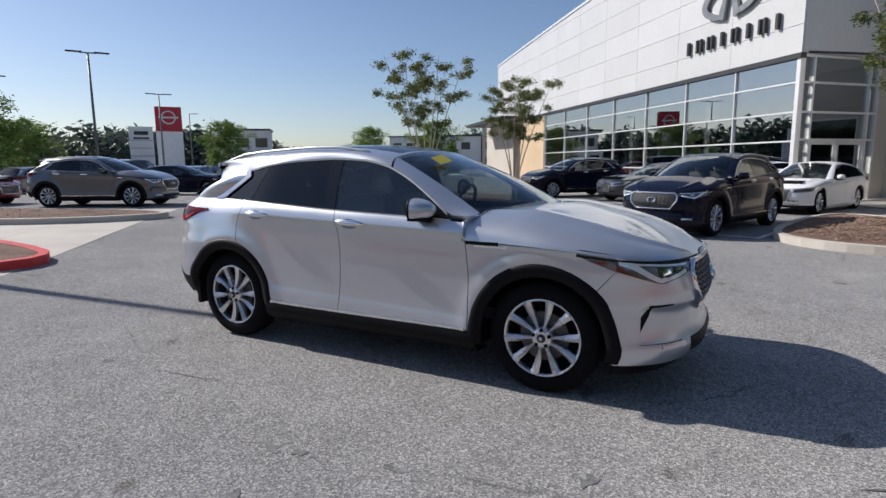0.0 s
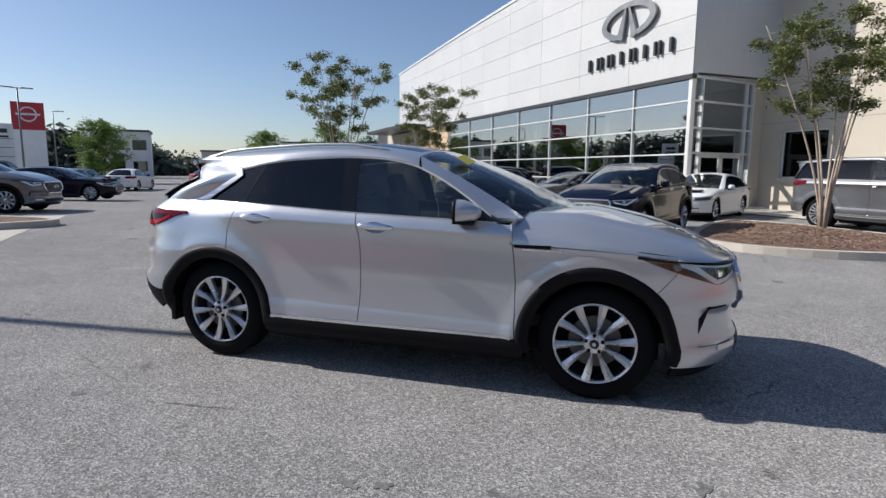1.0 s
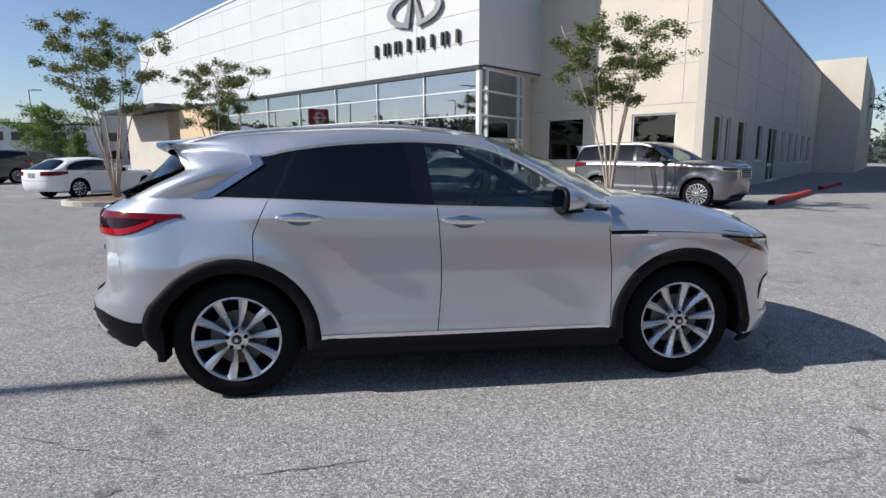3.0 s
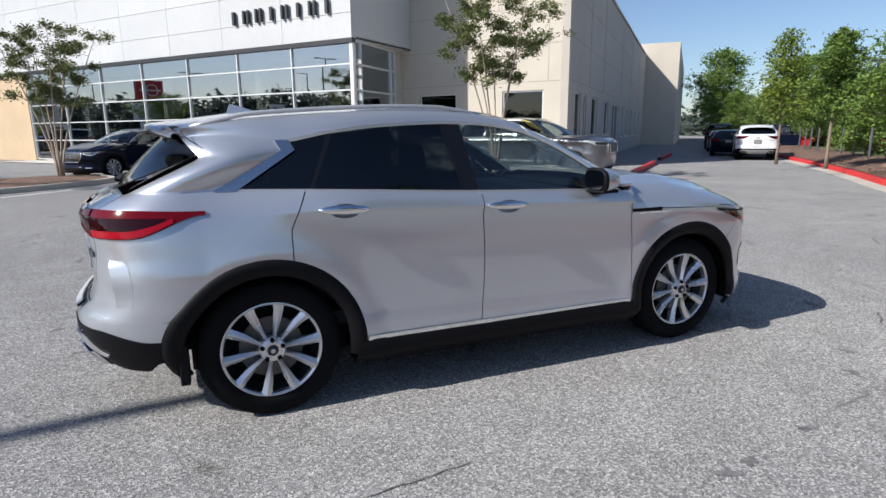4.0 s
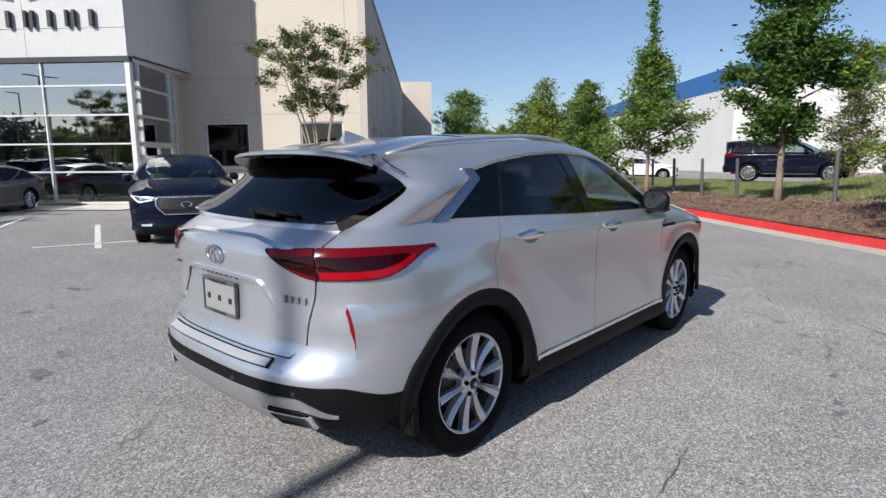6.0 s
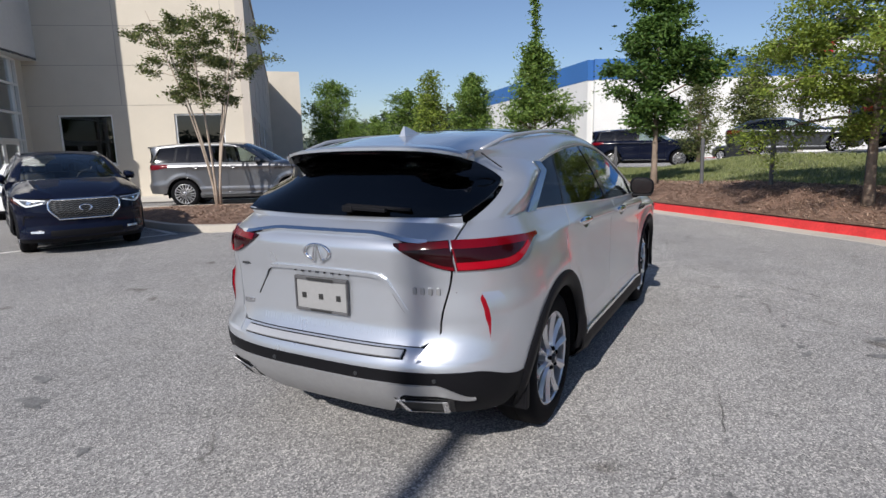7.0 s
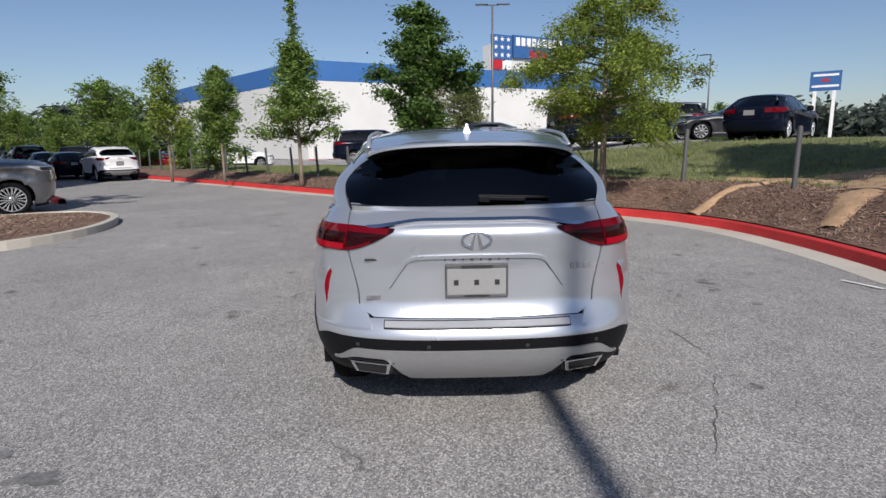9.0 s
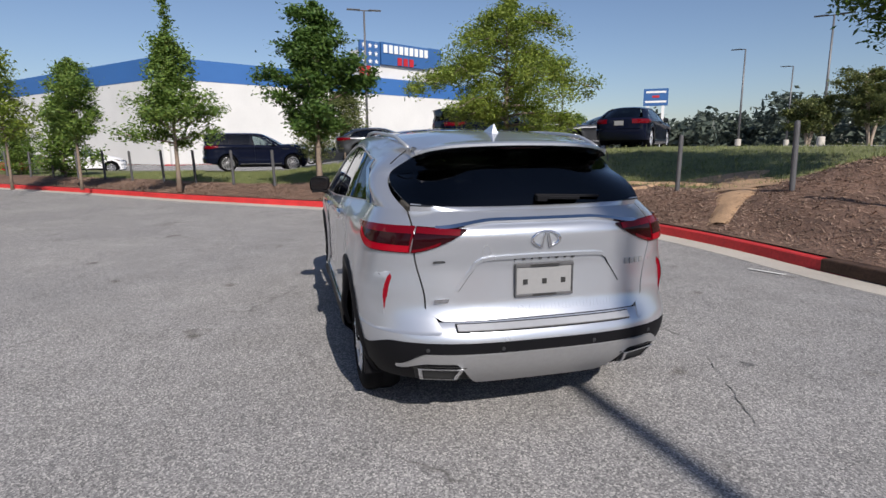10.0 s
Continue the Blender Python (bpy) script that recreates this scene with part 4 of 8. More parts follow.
    rb = lambda s: zbum + (0.057 if details else 0.03) * sstep(d["x0"] - 0.1, sh.smin + 0.5, s) - g
    if details:
        around("rear_bumper", -d["arch"] * 0.92, sh.smin, lambda s: max(sh.low(s), 0.50), rb, pm, rows=3)
        around("bumper_cladding", -d["clad"] + 0.02, sh.smin, lambda s: 0.335 + 0.05 * sstep(-0.60, -0.50, s), lambda s: 0.50 + 0.06 * sstep(-0.5, -0.75, s), M_BLACKPLASTIC, n=90, rows=6, off=0.004, text="matt black lower bumper")
        around("skid_trim", -0.74, sh.smin, lambda s: 0.42 + 0.035 * sstep(-0.76, -0.92, s) - 0.145 * sstep(-1.05, -1.18, s), lambda s: 0.43 + 0.072 * sstep(-0.74, -0.92, s), M_SKID, n=90, rows=4, off=0.014, text="satin silver skid trim")
    else:
        around("rear_bumper", -d["arch"] * 0.92, sh.smin, lambda s: max(sh.low(s), 0.27), rb, pm, rows=6)
    # tailgate
    def tgrid(y0, y1, z0, z1, rows, off=0.0, cols=24, fit=None):
        grid = []
        for j in range(rows + 1):
            z = z0 + (z1 - z0) * j / rows
            row = []
            for i in range(cols + 1):
                y = (y0 + (y1 - y0) * i / cols) * (fit(z) if fit else 1)
                p = sh.at(sh.s_of_y(abs(y), z), z, off)
                row.append((p[0], y, p[2]))
            grid.append(row)
        return grid
    dk = d["back"]
    shell("tailgate", tgrid(-tail_y + 0.006, tail_y - 0.006, 0.658 if details else zbum + 0.04, d["belt"](-0.9) + 0.005, 48, cols=34, fit=lambda z: gate(z) / tail_y), pm, car, True, flip=True)
    # front bumper
    n = NS(sh.smax - seam(0.6))
    grid, norm = [], []
    for j in range(21):
        row, nrow = [], []
        for i in range(n + 1):
            s = seam(0.8) + (sh.smax - seam(0.8)) * i / n
            z = 0.27 + (d["top"](s) - 0.279) * j / 20
            s = seam(z) + g + (sh.smax - seam(z) - g) * i / n
            row.append(sh.at(s, z))
            nrow.append(sh.normal(min(s, sh.smax - 0.01), z))
        grid.append(row + [(p[0], -p[1], p[2]) for p in row[-2::-1]])
        norm.append(nrow + [(p[0], -p[1], p[2]) for p in nrow[-2::-1]])
    shell("front_bumper", grid, pm, car, False, 0.025, normals=norm)
    around("front_valance", seam(0.27) + 0.02, sh.smax, lambda s: 0.2, lambda s: 0.285, M_BLACKPLASTIC, rows=3, off=-0.01)
    panel("bonnet_seal", lambda z: d2 + 0.02, lambda z: sh.s_of_y(0.3, 0.9, True), lambda s: d["top"](s) - 0.03, lambda s: d["top"](s) + 0.012, M_BLACKPLASTIC, rows=(1, 1), off=-0.014, thick=0.004, crease=False)

    # bonnet, one grid across both sides
    def hood_z(edge_z, mid_z, w, f):
        g = f ** 0.4
        up = 0.75 * (1 - w ** (14 - 10.5 * g)) ** (1 / (2.0 - 0.8 * g)) + 0.25 * (1 - w * w)
        ridge = 0.020 * math.exp(-((w - 0.66) / 0.055) ** 2) * math.sin(math.pi * min(f + 0.12, 1)) ** 0.7
        return edge_z + (mid_z - edge_z) * up + ridge
    n, m = NS(1.6), 26
    hx0, hx1 = d["hoodx"]
    grid = []
    for k in range(n + 1):
        f = k / n
        s = (d2 + 0.012) + (sh.smax - 0.16 - d2 - 0.012) * f
        e = sh.at(s, d["top"](s), 0.001)
        mx = hx0 + (hx1 - hx0) * (1 - (1 - f) ** 1.6)
        mz = d["hood"](mx)
        row = []
        for i in range(m + 1):
            w = 1 - (i / m) ** 1.7
            y = e[1] * w
            x = mx + (e[0] - mx) * w ** (1.3 + 1.5 * f)
            z = hood_z(e[2], mz, w, f)
            row.append((x, y, z))
        grid.append(row + [(p[0], -p[1], p[2]) for p in row[-2::-1]])
    shell("bonnet", [list(r) for r in zip(*grid)], pm, car, thick=0.02)

    # greenhouse
    def side_patch(nm, corners, top, bot, material, off=0.0, nx=10, nz=6, thick=0.004, text="", parent=None):
        """Window-side patch: corners (x bottom left, x top left, x bottom right, x top right)."""
        a, b, c2, e = corners
        grid = []
        for j in range(nz + 1):
            t = j / nz
            row = []
            for i in range(nx + 1):
                f = i / nx
                x = (a + (c2 - a) * f) * (1 - t) + (b + (e - b) * f) * t
                z = bot(a + (c2 - a) * f) * (1 - t) + top(b + (e - b) * f) * t
                row.append((x, -sh.glass_y(x, z) - off, z))
            grid.append(row)
        return [shell(nm, grid, material, parent or car, mir, thick, text) for _, mir in pairs]

    wt_, bl = d["wtop"], lambda x: d["belt"](x) + 0.004
    qa, ra, fa = d["quarter"], d["rear"], d["front"]
    KINK = [0.0, 0.2, 0.4, 0.6, 0.74, 0.79, 0.84, 0.92, 1.0]

    def outer_kink(f):
        """Rear edge of the window trim, f of its height up: it runs forward, then turns back."""
        return qa[0] - 0.10 + 0.335 * f / 0.79 if f < 0.79 else qa[0] + 0.235 - 0.025 * (f - 0.79) / 0.21
    for ob in side_patch("quarter_window", (qa[0] + 0.02, qa[1], qa[2] - 0.006, qa[3] - 0.006), lambda x: wt_(x) - 0.012, bl, M_SIDEPRIVACY, -0.006, 6, 5):
        ob.visible_shadow = False
    for ob in side_patch("rear_door_window", (ra[0], ra[1], ra[2], ra[3]), lambda x: wt_(x) - 0.012, bl, M_SIDEPRIVACY, -0.006, 12, 6):
        ob.visible_shadow = False
    for ob in side_patch("front_door_window", (fa[0], fa[1], fa[2], 2.10 * fa[2] / 2.16), lambda x: wt_(x) - 0.012, bl, M_CARGLASS, -0.006, 18, 6):
        ob.visible_shadow = False
    side_patch("b_pillar", (ra[2] - 0.004, ra[3] - 0.004, fa[0] + 0.004, fa[1] + 0.004), lambda x: wt_(x) - 0.008, bl, M_GLOSSBLACK, -0.001, 4, 6)
    side_patch("c_pillar", (qa[2] - 0.008, qa[3] - 0.008, ra[0] + 0.006, ra[1] + 0.006), lambda x: wt_(x) - 0.008, bl, M_GLOSSBLACK, -0.003, 3, 5)
    if details:
        side_patch("sail_panel", (fa[2] - 0.20, fa[2] - 0.19, fa[2] - 0.005, fa[2] - 0.06), lambda x: wt_(x) - 0.010, bl, M_GLOSSBLACK, 0.003, 6, 5)
    # chrome surround: upper and lower lines
    def ribbon(nm, xs, zf, w, material, off=0.004, lower=False):
        grid = [[], []]
        for x in xs:
            z = zf(x)
            grid[0].append((x, -sh.glass_y(x, z) - off, z - w / 2))
            grid[1].append((x, -sh.glass_y(x, z) - off, z + w / 2))
        for _, mir in pairs:
            shell(nm, grid, material, car, mir, 0.006)
    xs = [qa[1] - 0.06 + (fa[2] - 0.03 - qa[1] + 0.06) * i / 40 for i in range(41)]
    ribbon("upper_window_trim", xs, lambda x: wt_(x) - 0.002, 0.014, M_SILVERTRIM if details else M_GLOSSBLACK)
    xs = [qa[0] + (fa[2] + 0.01 - qa[0]) * i / 30 for i in range(31)]
    ribbon("lower_window_trim", xs, lambda x: d["belt"](x) + 0.001, 0.014, M_SILVERTRIM if details else M_GLOSSBLACK, 0.006)
    if details:
        grid = []
        for f in KINK:
            xo, xi = outer_kink(f), outer_kink(f) + 0.112 - 0.036 * min(f / 0.79, 1)
            z = (d["belt"](xo) - 0.002) * (1 - f) + (wt_(0.13) + 0.004) * f
            grid.append([(x, -sh.glass_y(x, z) - 0.006 - 0.006 * (0 < k < 3), z) for k, x in enumerate((xo, xo + 0.006, xi - 0.006, xi))])
        for _, mir in pairs:
            shell("quarter_trim", grid, M_TRIM, car, mir, 0.01, "bright kinked metal trim", smooth=False)
    # roof
    x_a, x_b = d["roof"]
    n, m = NS(x_b - x_a), 8
    grid = []
    for i in range(n + 1):
        x = x_a + (x_b - x_a) * i / n
        yr, zc = d["roofy"](x), d["roofz"](x)
        row = []
        for j in range(-m, m + 1):
            v = j / m
            row.append((x + 0.05 * (1 - v * v) * sstep(1.2, 1.6, x) - 0.035 * (1 - v * v) * sstep(0, -0.5, x), v * yr, zc - 0.05 * abs(v) ** 2.6))
        grid.append(row)
    shell("roof", [list(r) for r in zip(*grid)], pm2 or pm, car, thick=0.025)
    edge = [(r[0][0], r[0][1], r[0][2]) for r in grid]
    # back glass, with the body sides of it
    (bx0, bz0, by0), (bx1, bz1, by1) = dk
    grid = []
    ear = lambda t: 1.0 - math.sqrt(((t - 0.60) / (0.60 if t < 0.60 else 0.40)) ** 2 + 0.004) if details else math.sin(math.pi * min(t * 1.15, 1))
    NG = 20 if details else 8
    for j in range(NG + 1):
        t = j / NG
        row = []
        for i in range(-12, 13):
            v = i / 12
            y = v * (by1 + (by0 - by1) * t + d["bow"] * math.sin(math.pi * t) * abs(v) ** 2)
            x = bx1 + (bx0 - bx1) * t + (d["wrap0"] + 0.02 * t + d["wrap"] * max(ear(t), 0)) * abs(v) ** 4 - 0.02 * math.sin(math.pi * t)
            z = bz1 + (bz0 - bz1) * t - 0.035 * abs(v) ** 3 * t + 0.02 * abs(v) ** 3 * (1 - t)
            row.append((x, y, z))
        grid.append(row)
    ob = shell("rear_window", [r[::-1] for r in grid], M_PRIVACY, car, thick=0.006)
    ob.visible_shadow = False
    ge = [r[0] for r in grid]
    glass_low = grid[0]
    def left(f):
        xw = outer_kink(f) + 0.025 if details else (qa[0] - 0.07) * (1 - f) + (qa[1] - 0.045) * f
        z0 = (d["belt"](xw) - 0.002) * (1 - f) + (wt_(qa[1]) + 0.008) * f
        return Vector((xw, -sh.glass_y(xw, z0) - 0.002, z0))
    e8, l1 = Vector(ge[-1]), left(1)

    def pillar_top(t):
        return l1.lerp(e8, t) + Vector((0, -0.016, 0.016)) * math.sin(math.pi * t)
    # roof rail strip between the windows and the roof skin
    rows = []
    for k in range(5):
        t = k / 4
        row = []
        for i, e in enumerate(edge):
            x = e[0]
            xw = x + 0.04 * sstep(1.0, 1.6, x) + (0.0 if x > 0 else 0.02 * x)
            z0 = wt_(xw) + 0.006
            p0 = (xw, -sh.glass_y(xw, z0), z0)
            if x < l1.x:
                p0 = pillar_top(min(1, (l1.x - x) / (l1.x - e8.x)))
            b = math.sin(math.pi * t) * 0.012
            row.append((p0[0] + (e[0] - p0[0]) * t, p0[1] + (e[1] - p0[1]) * t - b, p0[2] + (e[2] - p0[2]) * t + b - 0.001 * t))
        rows.append(row)
    roof_rows = rows
    # windscreen and pillars
    (wx, wy, wz), (cx, cz) = d["ws"]
    te = edge[-1]
    tz = d["roofz"](x_b)
    grid = []
    nn, mm = 12, 10
    for j in range(nn + 1):
        t = j / nn
        row = []
        for i in range(mm + 1):
            v = i / mm
            vv = 1 - v * v
            bot = Vector((wx + (cx - wx) * vv, -wy * v, wz + (cz - wz) * vv))
            topp = Vector((te[0] + 0.045 * vv, te[1] * v, te[2] + (tz - te[2]) * (1 - v ** 2.6)))
            p = bot.lerp(topp, t)
            p += Vector((0.35, 0, 0.94)) * 0.035 * math.sin(math.pi * t) * (0.4 + 0.6 * vv)
            row.append(tuple(p))
        grid.append([(p[0], p[1], p[2]) for p in row[::-1]] + [(p[0], -p[1], p[2]) for p in row[1:]])
    ob = shell("windscreen", grid, M_SCREEN, car, thick=0.006)
    ob.visible_shadow = False
    we = [r[0] for r in grid]
    rows = []
    for k in range(4):
        t = k / 3
        row = []
        for j, e in enumerate(we):
            f = j / nn
            xw = (fa[2] + 0.13) * (1 - f) + (x_b + 0.06) * f
            z0 = max(wt_(xw), d["belt"](xw) - 0.03) + 0.006
            p0 = Vector((xw, -sh.glass_y(xw, z0), z0))
            p = p0.lerp(Vector(e), t)
            b = math.sin(math.pi * t) * 0.015
            row.append((p.x + b * 0.3, p.y - b, p.z + b * 0.5))
        rows.append(row)
    for _, mir in pairs:
        shell("a_pillar", rows, pm, car, mir, 0.02, flip=True)
    # filler between door, bonnet and pillar; cowl
    hs = d2 + 0.012
    he = sh.at(hs, d["top"](hs), 0.001)
    hm = d["hood"](hx0)
    grid = []
    zd0, zd1 = d["top"](d2), d["belt"](d2)
    for i in range(13):
        w = 1 - 0.27 * (i / 12) ** 1.6
        H = Vector((hx0 + (he[0] - hx0) * w ** 1.3, he[1] * w, hood_z(he[2], hm, w, 0) - 0.002))
        if i <= 6:
            z = zd0 + (zd1 - zd0) * i / 6
            Bp = Vector((c_f(z) + 0.004, -sh.width(c_f(z), z), z))
        else:
            Bp = Vector((c_f(zd1) + 0.004, -sh.width(c_f(zd1), zd1), zd1)).lerp(Vector((wx - 0.01, -wy - 0.01, wz + 0.006)), (i - 6) / 6)
        grid.append([tuple(Bp.lerp(H, j / 4)) for j in range(5)])
    for _, mir in pairs:
        shell("cowl_corner", [list(r) for r in zip(*grid)], pm, car, mir, 0.015, flip=True)
    boxes("cowl", [(((wx + cx) / 2 - 0.1, 0, wz - 0.05), (0.5, 1.4, 0.03))], M_BLACKPLASTIC, car)
    # rear pillar: a patch between the quarter window trim, the back glass, the quarter panel and the roof
    s_b0, s_b1 = left(0).x, tg(1.19) + 0.004

    def low_edge(t):
        s = s_b0 + (s_b1 - s_b0) * t
        return Vector(sh.at(s, d["belt"](max(s, -0.6)) - 0.004, -0.004))
    rows = []
    e0, l0 = Vector(ge[0]), left(0)
    c0, c1 = low_edge(0), low_edge(1)
    for k in range(9):
        t = k / 8
        row = []
        for j in range(NG + 1):
            f = j / NG
            L, Rr = left(f), Vector(ge[j]) + (c1 - e0) * (1 - f)
            Bt = low_edge(t) + (l0 - c0) * (1 - t)
            T = pillar_top(t)
            p = L * (1 - t) + Rr * t + Bt * (1 - f) + T * f - (l0 * (1 - t) * (1 - f) + c1 * t * (1 - f) + l1 * (1 - t) * f + e8 * t * f)
            p += Vector((-0.25, -1, 0.15)) * (0.020 if details else 0.010) * math.sin(math.pi * t) * math.sin(math.pi * f)
            row.append(tuple(p))
        rows.append(row)
    # one shading across the joints: pillar to quarter panel below, pillar to roof side above
    np_, nr_ = grid_normals(rows), grid_normals(roof_rows)
    for k in range(9):
        s = s_b0 + (s_b1 - s_b0) * k / 8
        np_[k][0] = sh.normal(s, d["belt"](max(s, -0.6)) - 0.01)
        x = l1.x + (e8.x - l1.x) * k / 8
        i = min(range(len(edge)), key=lambda q: abs(edge[q][0] - x))
        np_[k][NG] = (np_[k][NG] + nr_[0][i]).normalized()
    for i, e in enumerate(edge):
        if e[0] < l1.x:
            k = round(8 * min(1, (l1.x - e[0]) / (l1.x - e8.x)))
            nr_[0][i] = np_[k][NG].copy()
    for _, mir in pairs:
        shell("roof_side", roof_rows, pm, car, mir, 0.02, normals=nr_)
        shell("rear_pillar", rows, pm, car, mir, 0.02, normals=np_)
    if details:
        # painted ledge between the tailgate and the back glass
        lip = []
        for p in glass_low:
            z = d["belt"](-0.9) + 0.003
            y = max(-0.652, min(0.652, p[1]))
            q = sh.at(sh.s_of_y(abs(y), z), z, -0.003)
            a, b = Vector((q[0], y, q[2])), Vector((p[0] + 0.004, p[1], p[2] + 0.002))
            lip.append([tuple(a.lerp(b, i / 4) + Vector((0, 0, 0.006 * math.sin(math.pi * i / 4)))) for i in range(5)])
        shell("glass_ledge", [list(r) for r in zip(*lip)], pm, car, True, 0.008, flip=True)
    return car, dict(edge=edge, grid=grid, panel=panel, around=around, tgrid=tgrid, pairs=pairs)


def wheel_set(car, sh, spokes=10, twist=0.025, rim_mat=M_RIM):
    """Four wheels: hub, tyre, rim with spokes, brake disc, nuts blackened as shaded lug holes."""
    d = sh.d
    R, r0, w = d["R"], d["rim"], d["tw"]
    first = None
    for wx in (0.0, d["wb"]):
        for side in (-1, 1):
            m = pose(wx, side * d["track"], R) if side < 0 else pose(wx, side * d["track"], R, 0, 0, 180)
            if first:
                ob = copy_thing(first, m)
                ob.parent = car
                continue
            v, f = lathe([(0.0, -0.012), (0.024, -0.012), (0.027, -0.004), (0.027, 0.05)], 20, "y")
            hub = mesh_ob("wheel", v, f, M_DARKMETAL, car, smooth=True)
            hub.matrix_basis = m
            prof = [(r0 - 0.004, 0.02), (r0 + 0.004, 0.004), (r0 + 0.03, -0.004), (R - 0.05, -0.002), (R - 0.018, 0.01), (R - 0.004, 0.03), (R, 0.06), (R, 0.10), (R - 0.006, 0.104), (R - 0.006, 0.112), (R, 0.116), (R, w - 0.05), (R - 0.018, w - 0.01), (R - 0.06, w), (r0, w - 0.01), (r0 - 0.02, 0.12)]
            v, f = lathe(prof, 64, "y")
            mesh_ob("tyre", v, f, M_TYRE, hub, "black rubber tyre", smooth=True)
            prof = [(r0 - 0.006, 0.06), (r0 - 0.012, 0.014), (r0 - 0.004, 0.006), (r0 + 0.004, 0.008), (r0 + 0.005, 0.02)]
            items = [lathe(prof, 72, "y")]
            for k in range(spokes):
                a = 2 * math.pi * (k + 0.2) / spokes
                lean = twist * (1 if k % 2 else -1)
                vs, fs = [], []
                nr = 9
                for i in range(nr):
                    t = i / (nr - 1)
                    rr = 0.036 + (r0 - 0.043) * t
                    ww = (0.0095 + 0.0150 * sstep(0.1, 0.85, t) + 0.006 * sstep(0.86, 1, t)) * (10 / spokes) ** 0.8
                    y = 0.004 + 0.010 * math.sin(math.pi * t) - 0.004 * t
                    tw = lean * math.sin(math.pi * t)
                    for o, yy in ((-1, y + 0.016), (-0.35, y + 0.004), (-0.1, y), (0.1, y), (0.35, y + 0.005), (1, y + 0.018), (0.75, y + 0.055), (-0.75, y + 0.055)):
                        ang = a + tw + o * ww / rr
                        vs.append((rr * math.cos(ang), yy, rr * math.sin(ang)))
                for i in range(nr - 1):
                    for j in range(8):
                        fs.append((i * 8 + j, i * 8 + (j + 1) % 8, (i + 1) * 8 + (j + 1) % 8, (i + 1) * 8 + j))
                items.append((vs, fs))
            items.append(lathe([(0.030, 0.0), (0.046, 0.002), (0.062, 0.010), (0.070, 0.022), (0.070, 0.06)], 36, "y"))
            v, f = merge(items)
            mesh_ob("rim", v, f, rim_mat, hub, "silver alloy rim with slim spokes", smooth=False)
            v, f = lathe([(r0 - 0.006, 0.058), (r0 - 0.012, 0.075), (r0 - 0.03, 0.10), (r0 - 0.035, 0.2)], 48, "y")
            mesh_ob("rim_barrel", v, f, M_BARREL, hub, "dark inner barrel of the rim", smooth=True)
            v, f = lathe([(0.0, -0.014), (0.010, -0.014), (0.012, -0.012)], 14, "y")
            mesh_ob("cap_emblem", v, f, M_SILVERTRIM, hub)
            v, f = lathe([(0.06, 0.07), (0.165, 0.07), (0.165, 0.085), (0.06, 0.085)], 32, "y")
            mesh_ob("brake_disc", v, f, M_BRAKE, hub)
            v, f = lathe([(0.0, 0.105), (r0 + 0.01, 0.105)], 32, "y")
            mesh_ob("backing_plate", v, f, M_TYRE, hub)
            # nuts in tyre black, which paints in the dark of the lug holes
            for k in range(5):
                a = 2 * math.pi * (k + 0.25) / 5
                v, f = lathe([(0.0, -0.011), (0.009, -0.011), (0.0115, -0.007), (0.0115, 0.02)], 10, "y", (0.054 * math.cos(a), 0.004, 0.054 * math.sin(a)))
                mesh_ob("wheel_nut", v, f, M_TYRE, hub)
            first = hub


